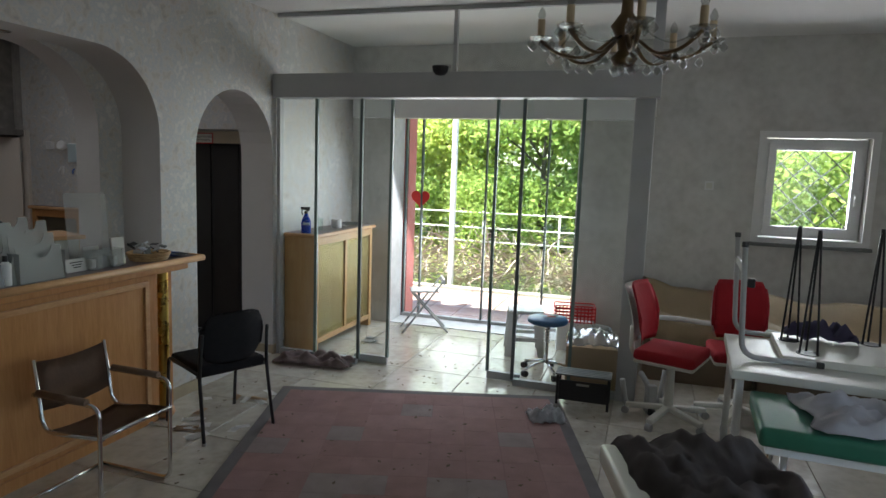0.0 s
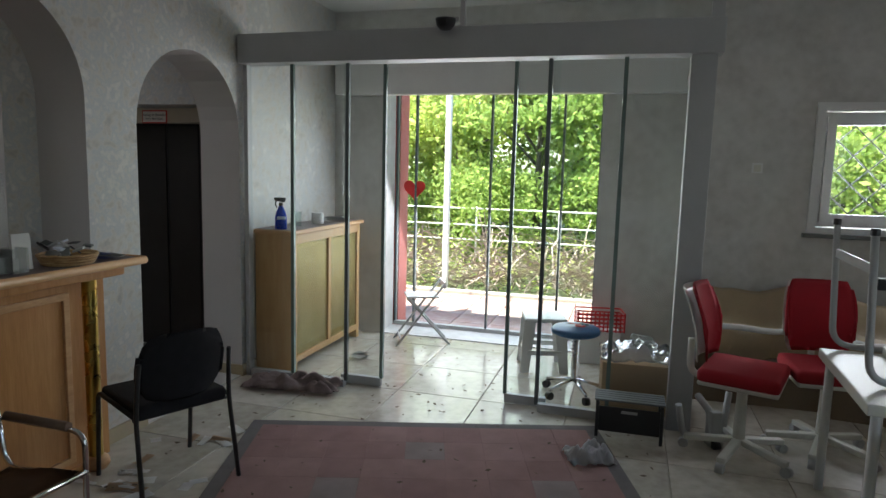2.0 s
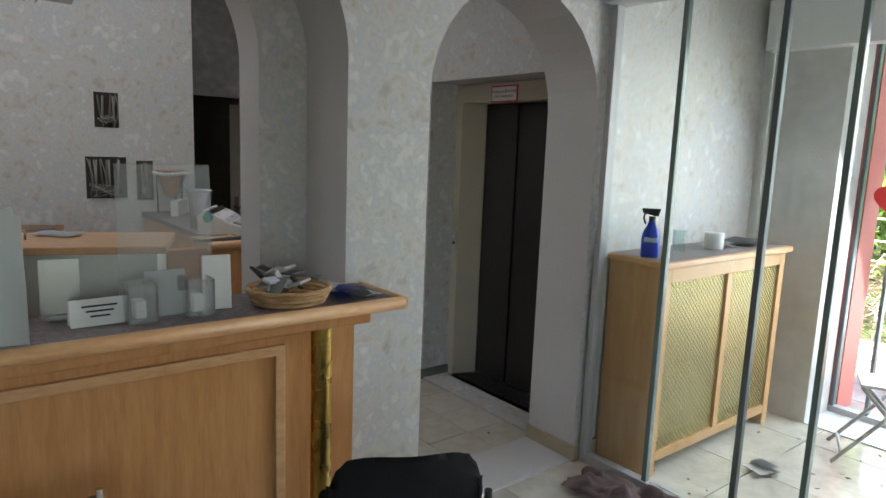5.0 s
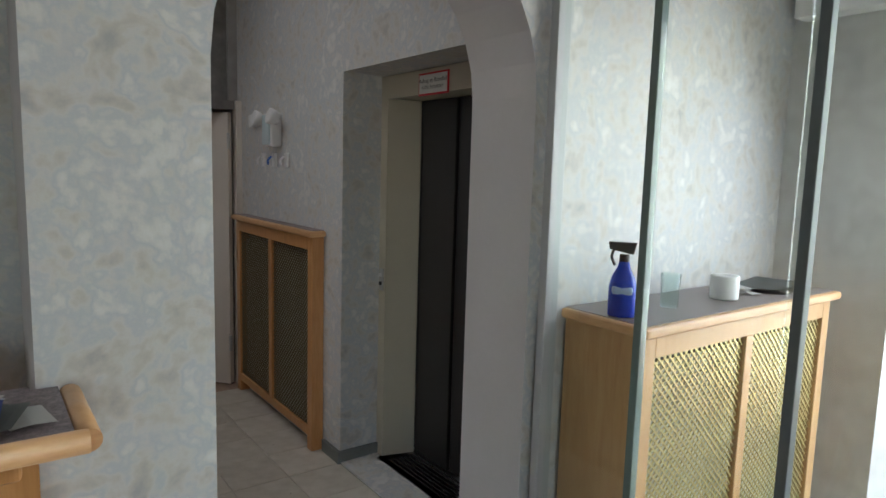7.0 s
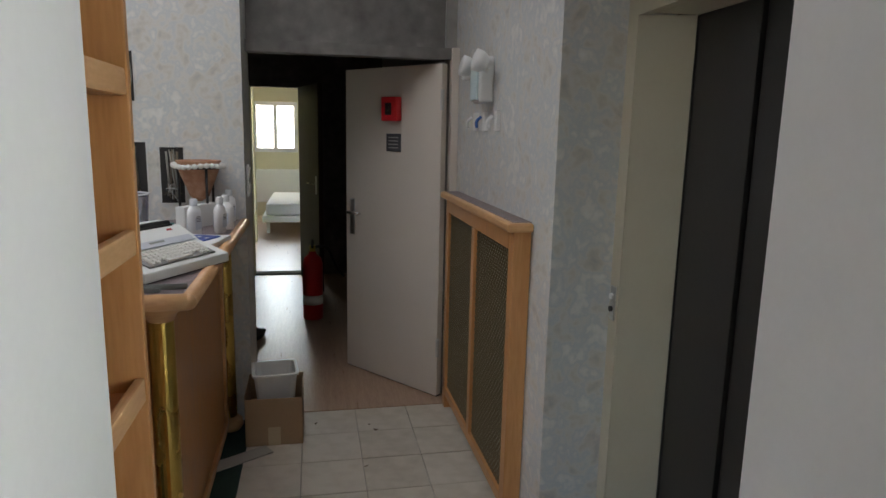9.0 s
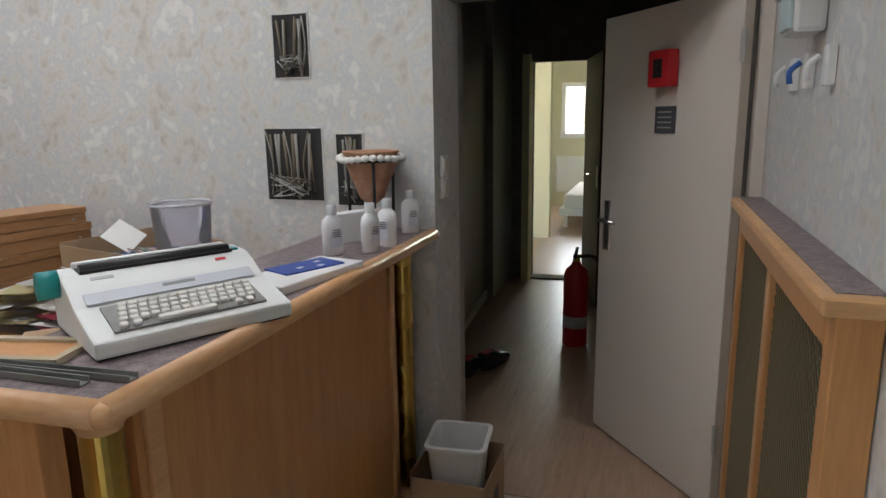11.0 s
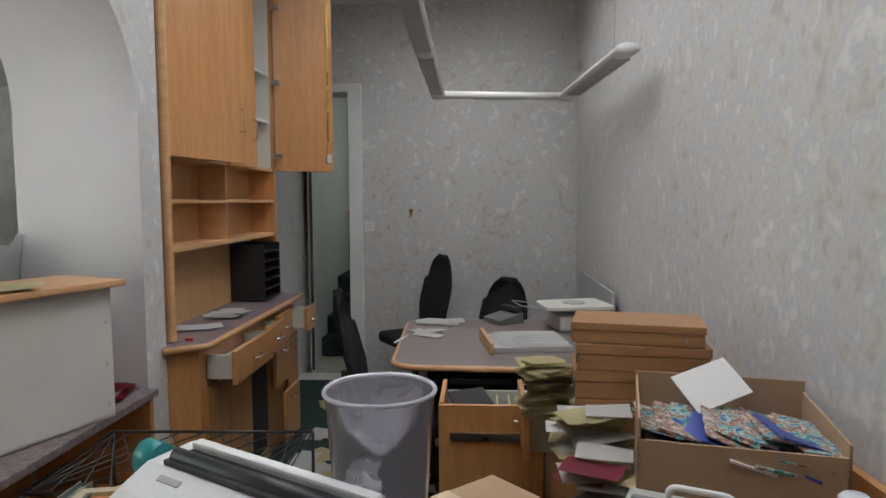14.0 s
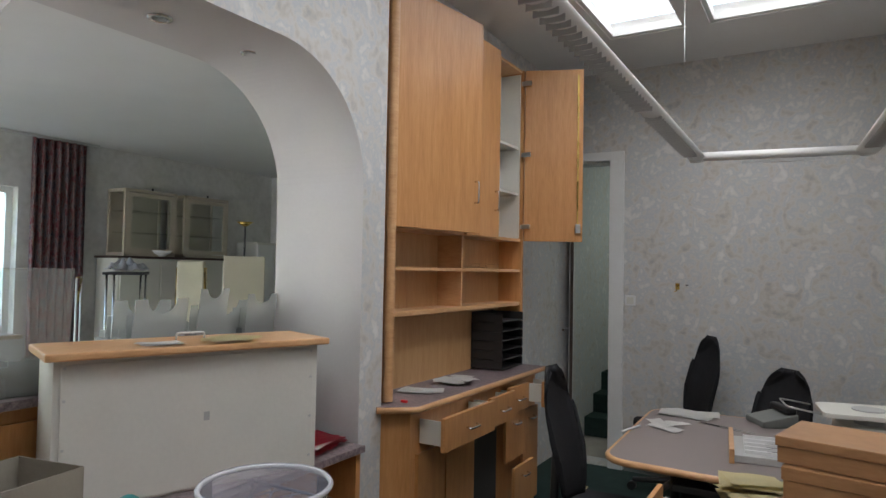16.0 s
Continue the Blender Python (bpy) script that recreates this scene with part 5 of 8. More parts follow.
part("handle", bm_tube(rounded([(0.0, -0.05, 0.50), (0.0, -0.05, 0.53), (0.0, 0.05, 0.53), (0.0, 0.05, 0.50)], 0.01), 0.004, 8), M["steel"], cbn)
part("smudge", bm_box(0.0012, 0.02, 0.03, (-0.1318, -0.02, 0.25)), M["grey_pl"], cbn)
paper_heap("envelope", pose(-3.58, 3.08, 1.299, 0, 0, 60), 2, (0.01, 0.02), [M["paper"]], (0.16, 0.09), "white envelopes on the cabinet top", "envelope", 21)
paper_heap("yellow_slips", pose(-3.66, 2.84, 1.299, 0, 0, 60), 4, (0.03, 0.05), [M["paper_y"]], (0.17, 0.10), "yellow slips on the cabinet top", "paper", 22)
mg = paper_heap("magazine_stack", pose(-3.62, 2.35, 0.797, 0, 0, 8), 7, (0.02, 0.02), [mat("red_magazine", (0.35, 0.015, 0.03), 0.35), M["paper"], bpy.data.materials["red_magazine"]], (0.21, 0.24), "untidy red magazines on the low desk", "magazines", 23, 0.006)
bd = thing("binder", pose(-3.42, 2.33, 0.797), "black ring binder standing beside the white cabinet", "binder")
part("cover", bm_box(0.26, 0.055, 0.30, (0, 0, 0.15), 0.004), M["black"], bd)
part("spine_label", bm_box(0.002, 0.04, 0.14, (-0.131, 0, 0.16)), M["paper"], bd)
bd2 = thing("storage_box", pose(-3.62, 3.56, 0.797, 0, 0, 10), "open grey cardboard box on the low desk", "box")
for side in (bm_span(-0.13, 0.13, -0.12, -0.115, 0, 0.2), bm_span(-0.13, 0.13, 0.115, 0.12, 0, 0.2), bm_span(-0.13, -0.125, -0.12, 0.12, 0, 0.2), bm_span(0.125, 0.13, -0.12, 0.12, 0, 0.2), bm_span(-0.13, 0.13, -0.12, 0.12, 0.0, 0.01)):
    part("side", side, mat("grey_card", (0.30, 0.27, 0.22), 0.8), bd2)

# ---- office wall unit ----
wu = thing("wall_unit", pose(0, 0, 0), "built-in beech wall unit with open doors, shelves and pulled-out drawers", "cabinet")
FX = -3.73
part("side_panel", bm_span(FX, XO + 0.3, 1.925, 1.955, 0.93, 2.98), M["beech"], wu)
part("side_panel", bm_span(FX, XO + 0.3, 0.33, 0.36, 0.93, 2.98), M["beech"], wu)
part("corner_post", bm_cyl(0.024, 2.05, (FX - 0.012, 1.955, 0.94), 16), M["beech_h"], wu)
part("back_panel", bm_span(XO - 0.005, XO, 0.36, 1.925, 0.93, 2.98), M["pine"], wu, "beech-veneered back")
for z, t in ((1.335, 0.025), (1.565, 0.018), (1.775, 0.02), (2.96, 0.02)):
    part("shelf_board", bm_span(FX + 0.01, XO, 0.36, 1.925, z, z + t, 0.002), M["beech_h"], wu)
part("divider", bm_span(FX + 0.012, XO, 1.185, 1.203, 1.36, 1.775), M["beech_h"], wu)
part("divider", bm_span(FX + 0.012, XO, 0.78, 0.80, 1.795, 2.96), M["white_panel"], wu)
part("lining", bm_span(XO - 0.012, XO - 0.006, 0.36, 0.78, 1.80, 2.95), M["white_panel"], wu, "white cupboard lining")
part("lining", bm_span(FX + 0.02, XO, 0.362, 0.372, 1.80, 2.95), M["white_panel"], wu)
for z in (2.10, 2.42):
    part("shelf_board", bm_span(FX + 0.03, XO, 0.372, 0.78, z, z + 0.016), M["white_panel"], wu)


def cup_door(hinge_y, width, ang, label, handle_side):
    d = part("door", moved(bm_span(-0.018, 0.0, -width, 0.0, 1.78, 2.98, 0.002), Matrix.Identity(4)), M["beech"], wu, label)
    d.matrix_local = pose(FX - 0.002, hinge_y, 0, 0, 0, ang)
    yy = -width + 0.06 if handle_side else -0.06
    part("handle", bm_tube(rounded([(-0.018, yy, 1.95), (-0.045, yy, 1.95), (-0.045, yy, 2.07), (-0.018, yy, 2.07)], 0.012), 0.005, 8), M["chrome"], d)
    return d


cup_door(1.93, 0.70, -9, "beech door standing slightly ajar", True)
cup_door(1.20, 0.40, -2, "narrow beech door", True)
d3 = part("door", bm_span(0.0, 0.018, -0.40, 0.0, 1.78, 2.98, 0.002), M["beech"], wu, "beech door swung wide open")
d3.matrix_local = pose(FX - 0.01, 0.35, 0, 0, 0, -68)
part("lock_bar", bm_span(-0.012, 0.0, -0.37, -0.36, 1.84, 2.94), M["brass"], d3)
part("lock_box", bm_span(-0.02, 0.0, -0.385, -0.35, 1.84, 1.90, 0.003), M["steel"], d3)
for z in (1.88, 2.38, 2.88):
    h = part("hinge", bm_box(0.07, 0.02, 0.03, (FX - 0.03, 0.375, z), 0.005), M["steel"], wu)
# lower part
part("worktop", bm_prism([(XO, 2.06), (-3.76, 2.06), (-3.90, 1.94), (-3.90, 0.34), (XO, 0.34)], 0.028, "z", 0.902), M["laminate"], wu, "mauve speckled worktop")
part("worktop_edge", bm_tube([(-3.755, 2.062, 0.915), (-3.905, 1.945, 0.915), (-3.905, 0.34, 0.915)], 0.015, 10), M["beech_h"], wu)
part("base_carcass", bm_prism([(XO, 2.02), (-3.74, 2.02), (-3.85, 1.92), (-3.85, 0.38), (XO, 0.38)], 0.90, "z", 0.0), M["beech"], wu)
for k, (y0, y1, out) in enumerate(((1.86, 1.32, 0.13), (1.30, 0.98, 0.10), (0.95, 0.66, 0.05), (0.62, 0.40, 0.14))):
    dw = part("drawer", bm_span(-3.875 - out, -3.852 - out, y1, y0, 0.71, 0.87, 0.003), M["beech"], wu, "beech drawer pulled out")
    part("drawer_box", merge(bm_span(-3.852 - out, -3.855, y1 + 0.015, y1 + 0.027, 0.735, 0.85), bm_span(-3.852 - out, -3.855, y0 - 0.027, y0 - 0.015, 0.735, 0.85), bm_span(-3.852 - out, -3.855, y1 + 0.02, y0 - 0.02, 0.735, 0.745)), M["cream_pl"], dw)
    ym = (y0 + y1) / 2
    part("handle", bm_tube(rounded([(-3.875 - out, ym - 0.05, 0.79), (-3.90 - out, ym - 0.05, 0.785), (-3.90 - out, ym + 0.05, 0.785), (-3.875 - out, ym + 0.05, 0.79)], 0.012), 0.005, 8), M["chrome"], dw)
    if k < 2:
        part("contents", bm_span(-3.85 - out + 0.02, -3.86, y1 + 0.05, y0 - 0.05, 0.745, 0.80), M["paper"], dw, "papers in the drawer")
for y0, y1, z0, z1, out in ((1.88, 1.62, 0.06, 0.69, 0.0), (1.61, 1.30, 0.06, 0.69, 0.0), (0.95, 0.66, 0.42, 0.70, 0.03), (0.95, 0.66, 0.08, 0.40, 0.09), (0.64, 0.40, 0.08, 0.68, 0.01)):
    dw = part("front", bm_span(-3.872 - out, -3.852 - out, y1, y0, z0, z1, 0.003), M["beech"], wu)
    if y0 < 1:
        ym = (y0 + y1) / 2
        part("handle", bm_tube(rounded([(-3.872 - out, ym - 0.04, z1 - 0.06), (-3.897 - out, ym - 0.04, z1 - 0.065), (-3.897 - out, ym + 0.04, z1 - 0.065), (-3.872 - out, ym + 0.04, z1 - 0.06)], 0.012), 0.005, 8), M["chrome"], dw)
# thin plate on the solid carcass; the niche's shade is painted colour
part("open_niche", bm_span(-3.853, -3.851, 0.98, 1.29, 0.08, 0.69), M["recess_shade"], wu, "flat dark plate coloured like the shade in an open niche")

lt = thing("letter_tray_tower", pose(-3.66, 0.60, 0.932), "black stacked letter trays on the wall unit", "letter trays")
for k in range(6):
    part("tray", bm_prism([(-0.12, -0.16), (0.10, -0.16), (0.10, 0.16), (-0.12, 0.16)], 0.006, "z", 0.01 + 0.06 * k), M["black"], lt)
    part("tray_side", bm_span(-0.12, 0.10, -0.163, -0.157, 0.01 + 0.06 * k, 0.065 + 0.06 * k), M["black"], lt)
    part("tray_side", bm_span(-0.12, 0.10, 0.157, 0.163, 0.01 + 0.06 * k, 0.065 + 0.06 * k), M["black"], lt)
part("back_plate", bm_span(0.098, 0.104, -0.16, 0.16, 0, 0.37), M["black"], lt)
paper_heap("open_booklet", pose(-3.72, 1.62, 0.931, 0, 0, 30), 3, (0.02, 0.02), [M["paper"]], (0.20, 0.15), "white open booklet on the wall unit", "booklet", 31)
paper_heap("crumpled_papers", pose(-3.74, 1.28, 0.931, 0, 0, 10), 8, (0.06, 0.09), [M["paper"]], (0.14, 0.10), "crumpled white papers on the wall unit", "papers", 32, 0.004)
for p in ((-3.80, 1.90), (-3.68, 1.86)):
    single("red_pen_cap", bm_box(0.035, 0.016, 0.012, (p[0], p[1], 0.937), 0.004), M["red"], "small red plastic piece on the wall unit", "plastic piece", "red bits")
paper_heap("clear_bag", pose(-3.66, 0.85, 1.584, 0, 0, 0), 3, (0.03, 0.05), [M["acrylic"]], (0.16, 0.12), "crumpled clear plastic bag on the shelf", "plastic bag", 33, 0.012)

# ---- office desk ----
dk = thing("office_desk", pose(0, 0, 0), "taupe office desk with rounded beech edge", "desk")
dloop = [(p.x, p.y) for p in rounded([(-5.2, 0.57, 0), (-4.685, 0.59, 0), (-4.72, 1.75, 0), (-5.3, 1.78, 0)], 0.13, 6)]
loop = [(-5.95, 0.56)] + dloop + [(-5.96, 1.81)]
part("desktop", bm_prism(loop, 0.026, "z", 0.762), M["taupe_top"], dk)
part("desktop_edge", bm_tube([(x, y, 0.774) for x, y in loop[1:-1]] + [(-5.9, 1.812, 0.774)], 0.015, 10), M["beech_h"], dk)
part("modesty_panel", bm_span(-5.90, -4.86, 0.70, 0.72, 0.12, 0.76), M["black"], dk)
for x, y in ((-4.84, 0.80), (-5.16, 1.66)):
    part("leg", bm_cyl(0.025, 0.76, (x, y, 0.0), 16), M["black"], dk)
part("pedestal", bm_span(-5.85, -5.42, 0.85, 1.80, 0.0, 0.76, 0.004), M["lift_dark"], dk, "dark pedestal")
part("cable_tray", bm_box(0.30, 0.22, 0.03, (-5.15, 1.62, 0.70), 0.006), M["black"], dk)


def office_chair(m, label):
    c = thing("office_chair", m, label, "office chair", "black office chairs")
    seat = smooth(bm_box(0.46, 0.45, 0.09, (0, 0, 0.475), 0.04, 4))
    part("seat", seat, M["black_cloth"], c)
    back = bmesh.new()
    bmesh.ops.create_grid(back, x_segments=8, y_segments=12, size=0.5)
    for v in back.verts:
        u, w = v.co.x, v.co.y
        width = 0.42 * math.sqrt(max(0.02, 1 - (max(0, w) * 2) ** 2.6 * 0.93 - (max(0, -w) * 2) ** 3 * 0.45))
        v.co = Vector((u * width, 0.24 - 0.05 * (2 * u) ** 2 + 0.05 * w + 0.03 * math.sin(w * 4), 0.845 + w * 0.60))
    bmesh.ops.solidify(back, geom=back.faces[:], thickness=0.055)
    bmesh.ops.bevel(back, geom=[e for e in back.edges if e.calc_face_angle(0) > 0.8], offset=0.02, segments=3, affect="EDGES")
    part("backrest", smooth(back), M["black_cloth"], c)
    part("back_bar", bm_tube(rounded([(0, 0.05, 0.42), (0, 0.25, 0.42), (0, 0.24, 0.72)], 0.08), 0.02, 10), M["black"], c)
    part("gas_column", bm_cyl(0.03, 0.34, (0, 0, 0.09), 16), M["black"], c)
    part("tilt_box", bm_box(0.20, 0.24, 0.05, (0, 0.02, 0.41), 0.015), M["black"], c)
    part("lever", bm_tube([(0.05, 0.02, 0.41), (0.26, 0.02, 0.40)], 0.007, 8), M["black"], c)
    for k in range(5):
        a = 2 * math.pi * k / 5 + 0.3
        b = part("base_arm", bm_tube([(0, 0, 0.115), (0.29 * math.cos(a), 0.29 * math.sin(a), 0.075)], 0.026, 10, r_end=0.017), M["black"], c)
        part("castor", bm_tube([(0.30 * math.cos(a) - 0.022 * math.sin(a), 0.30 * math.sin(a) + 0.022 * math.cos(a), 0.03), (0.30 * math.cos(a) + 0.022 * math.sin(a), 0.30 * math.sin(a) - 0.022 * math.cos(a), 0.03)], 0.03, 14), M["black"], b)
    return c


ch = office_chair(pose(-4.71, 1.62, 0.006, 0, 0, -86), "black fabric office chair turned towards the desk")
copy_thing(ch, pose(-4.64, -0.27, 0.006, 0, 0, 124))["label"] = "black fabric office chair against the back wall"
copy_thing(ch, pose(-5.19, 0.28, 0.006, 0, 0, 138) @ Matrix.Diagonal((1, 1, 0.89, 1)))["label"] = "black fabric office chair behind the desk"

paper_heap("writing_pad", pose(-4.89, 0.69, 0.789, 0, 0, -4), 4, (0.01, 0.01), [M["paper"]], (0.30, 0.20), "white writing pad on the desk", "writing pad", 41, 0.002)
paper_heap("desk_cards", pose(-4.86, 1.05, 0.789, 0, 0, 12), 5, (0.10, 0.07), [M["paper"]], (0.13, 0.08), "white cards scattered on the desk", "cards", 42, 0.001)
single("pen", bm_tube([(-4.73, 1.12, 0.794), (-4.68, 1.31, 0.796)], 0.006, 8), M["white_pl"], "white pen at the desk edge", "pen")
single("ruler", bm_box(0.30, 0.032, 0.003, (-5.10, 0.90, 0.7905), rot=Euler((0, 0, -0.35)).to_matrix()), M["chrome"], "shiny metal ruler on the desk", "ruler")
td = thing("desk_tray", pose(-5.42, 1.32, 0.789, 0, 0, 7), "wooden drawer insert with grey pen compartments", "desk tray")
part("insert", bm_box(0.42, 0.36, 0.03, (0.02, 0, 0.015), 0.004), M["grey_pl"], td)
part("front_board", bm_box(0.02, 0.42, 0.06, (0.24, 0, 0.03), 0.003), M["beech_h"], td)
for k in range(5):
    part("rib", bm_box(0.36, 0.006, 0.022, (0.01, -0.14 + 0.07 * k, 0.036)), M["white_pl"], td)
for y in (-0.06, 0.0, 0.07):
    # slots are dark plates on the insert, their shade put in as colour
    part("slot", bm_box(0.10, 0.03, 0.004, (0.05, y, 0.032)), M["recess_shade"], td)
fn = thing("telephone", pose(-5.30, 0.66, 0.789, 0, 0, 30), "dark grey desk telephone", "telephone")
part("base", bm_prism([(-0.09, 0), (0.09, 0), (0.09, 0.03), (-0.09, 0.07)], 0.20, "y", -0.1, bevel=0.006), M["skirt"], fn)
part("handset", bm_box(0.05, 0.19, 0.035, (-0.06, 0, 0.085), 0.014, 3), M["black"], fn)
pr = thing("monitor_stand", pose(-5.72, 0.85, 0.789, 0, 0, 12), "cream monitor swivel arm platform with a black rail", "monitor stand")
part("platform", bm_prism([(p.x, p.y) for p in rounded([(-0.2, -0.17, 0), (0.2, -0.15, 0), (0.22, 0.15, 0), (-0.2, 0.17, 0), (-0.2, -0.16, 0)], 0.05)][:-1], 0.022, "z", 0.135, bevel=0.004), M["cream_pl"], pr)
part("turntable", bm_cyl(0.07, 0.006, (0, 0, 0.157), 24), M["grey_pl"], pr)
part("column", bm_cyl(0.06, 0.135, (0, 0, 0.0), 20), M["grey_pl"], pr)
part("base_box", bm_box(0.30, 0.24, 0.09, (-0.02, 0, 0.05), 0.01), M["cream_pl"], pr)
part("rail", bm_tube(rounded([(0.22, -0.12, 0.145), (0.36, -0.12, 0.165), (0.36, 0.10, 0.165), (0.22, 0.12, 0.145)], 0.03), 0.004, 8), M["steel"], pr)
single("wall_board", bm_span(-5.968, -5.953, -0.45, 0.86, 0.006, 1.008, 0.003), M["grey_pl"], "plain grey board standing against the office wall", "board")

# ---- suspended office lamp ----
lamp = thing("pendant_light", pose(0, 0, 0), "suspended U-shaped white fluorescent light with louvres", "pendant light")
LZ = 2.29


def lamp_bar(p, q, w, parent, name):
    p, q = Vector(p), Vector(q)
    d = q - p
    prof = [(p.x, p.y) for p in [Vector((w * math.cos(a), 0.032 * math.sin(a) * (1 if a < math.pi else 0.7), 0)) for a in [2 * math.pi * k / 16 for k in range(16)]]]
    bm = bm_prism(prof, d.length, "z", 0.0)
    m = Matrix.Translation(p) @ d.to_track_quat("Z", "Y").to_matrix().to_4x4()
    return part(name, moved(smooth(bm), m), M["lamp_white"], parent)


A, B, C0, N0 = (-4.865, 0.30, LZ), (-5.755, 0.16, LZ), (-5.855, 1.60, LZ), (-4.90, 3.35, LZ)
bar1 = lamp_bar(A, N0, 0.05, lamp, "long_arm")
bar2 = lamp_bar(A, B, 0.035, lamp, "cross_tube")
bar3 = lamp_bar(B, C0, 0.06, lamp, "short_arm")
for c in (A, B):
    part("corner_joint", bm_lathe([(0, -0.03), (0.04, -0.025), (0.052, 0), (0.04, 0.025), (0, 0.03)], 16, c), M["lamp_white"], lamp)
for k in range(54):
    y = 0.55 + k * 0.05
    x = -4.865 + (y - 0.30) * (-0.035 / 3.05)
    if 1.55 < y < 1.75:
        continue
    part("louvre", bm_box(0.074, 0.004, 0.02, (x, y, LZ - 0.026)), M["grey_pl"], bar1)
for k in range(22):
    y = 0.42 + k * 0.05
    part("louvre", bm_box(0.09, 0.004, 0.016, (-5.773 - (y - 0.42) * 0.07, y, LZ - 0.022)), M["grey_pl"], bar3)
part("tube_reflector", bm_box(0.42, 0.03, 0.012, (-5.32, 0.225, LZ - 0.037), rot=Euler((0, 0, 0.155)).to_matrix()), M["steel"], bar2)
for x, y in ((-4.87, 0.75), (-4.895, 2.9), (-5.84, 1.35)):
    part("suspension_wire", bm_tube([(x, y, LZ + 0.02), (x, y, OCEIL)], 0.0018, 5), M["steel"], lamp)

# ---- office doorway ----
of = thing("door_frame_3", pose(0, 0, 0), "white painted door frame of the office doorway", "door frame", kind="structure")
part("jamb", bm_span(-4.155, -4.04, -0.74, -0.695, 0, 2.49, 0.004), M["white_metal"], of)
part("head", bm_span(-4.155, -3.30, -0.74, -0.695, 2.49, 2.56, 0.004), M["white_metal"], of)
part("jamb_lining", bm_span(-4.045, -4.03, -0.93, -0.74, 0, 2.49), M["white_metal"], of)
od = thing("door_4", pose(-3.64, -0.95, 0.01, 0, 0, -70), "narrow white door leaf standing open in the doorway", "door", kind="structure")
part("door_leaf", bm_span(0, 0.62, -0.02, 0.02, 0, 2.46, 0.003), M["white_metal"], od)
part("door_handle", bm_tube(rounded([(0.05, 0.02, 1.06), (0.05, 0.07, 1.06), (-0.06, 0.07, 1.06)], 0.02), 0.01, 8), M["chrome"], od)
part("dark_edge", bm_span(-0.004, 0.0, -0.014, 0.014, 0.02, 2.44), M["dark_wood"], od)
hk = thing("wall_hook", pose(-4.57, -0.718, 1.475), "broken brass wall hook", "hook")
part("plate", bm_box(0.03, 0.008, 0.05, (0, 0.004, 0), 0.002), M["brass"], hk)
part("hook", bm_tube(rounded([(0, 0.006, 0.01), (0, 0.04, 0.0), (0, 0.04, -0.035), (0.02, 0.03, -0.04)], 0.01), 0.004, 6), M["brass"], hk)
part("peg", bm_box(0.02, 0.012, 0.008, (0.07 * -1, 0.006, 0.012), 0.002), M["black"], hk)
# stair room behind
M["green_wall"] = mat("pale_green_paint", (0.40, 0.47, 0.40), 0.8, vary=0.1, scale=2, bump=0.05)
structure("wall_stair_back", bm_span(-5.4, -2.6, -4.2, -4.0, 0, OCEIL), M["green_wall"], "pale green wall of the stair room")
structure("wall_stair_west", bm_span(-5.4, -5.2, -4.0, -0.93, 0, OCEIL), M["green_wall"], "pale green wall of the stair room")
structure("wall_stair_east", bm_span(-2.95, -2.75, -4.0, -0.93, 0, OCEIL), M["green_wall"], "pale green wall of the stair room")
structure("ceiling_stair", bm_span(-5.4, -2.6, -4.2, -0.93, OCEIL, OCEIL + 0.1), M["ceiling"], "white ceiling of the stair room", "ceiling")
st = thing("staircase", pose(0, 0, 0), "green carpeted steps rising behind the doorway", "stairs", kind="structure")
for k in range(4):
    part("step", bm_span(-5.18, -2.97, -3.98, -1.62 - 0.27 * k, 0.18 * k, 0.18 * (k + 1), 0.008), M["carpet_g"], st)
sb = thing("storage_shelf", pose(-3.75, -3.2, 0.72), "cluttered low shelf in the dim stair room", "shelf")
part("top_board", bm_box(1.0, 0.4, 0.03, (0, 0, 0.72), 0.003), M["pine"], sb)
part("side_panel", bm_span(-0.5, -0.47, -0.2, 0.2, 0, 0.705), M["cream_pl"], sb)
part("side_panel", bm_span(0.0, 0.03, -0.2, 0.2, 0, 0.705), M["cream_pl"], sb)
part("side_panel", bm_span(0.47, 0.5, -0.2, 0.2, 0, 0.705), M["cream_pl"], sb)
paper_heap("files", pose(-3.9, -3.2, 1.456, 0, 0, 20), 8, (0.2, 0.08), [M["paper_y"], M["paper"], M["black"]], (0.28, 0.2), "files lying on the far shelf", "files", 51, 0.012)

# papers on the office floor
rng = random.Random(11)
for k in range(34):
    x, y = (rng.uniform(-4.35, -3.95), rng.uniform(-0.3, 2.6)) if k < 14 else (rng.uniform(-4.95, -4.15), rng.uniform(0.6, 2.9))
    paper_heap("floor_paper", pose(x, y, 0.006, 0, 0, rng.uniform(0, 360)), 1 + k % 2, (0.03, 0.03), [M["paper_y"] if k % 3 == 0 else (M["label_b"] if k % 7 == 0 else M["paper"])], (0.15 + 0.05 * (k % 2), 0.10 + 0.06 * (k % 2)), "loose paper lying on the green carpet", "paper", 100 + k, 0.002, "papers on the office floor")

# ---- hall clutter ----
hb = thing("cardboard_box", pose(-5.875, 4.408, 0, 0, 0, 0), "open brown cardboard box holding a white bucket", "box")
for side in (bm_span(-0.15, 0.15, -0.14, -0.136, 0, 0.27), bm_span(-0.15, 0.15, 0.136, 0.14, 0, 0.25), bm_span(-0.15, -0.146, -0.14, 0.14, 0, 0.27), bm_span(0.146, 0.15, -0.14, 0.14, 0, 0.25), bm_span(-0.15, 0.15, -0.14, 0.14, 0, 0.005)):
    part("side", side, M["card"], hb)
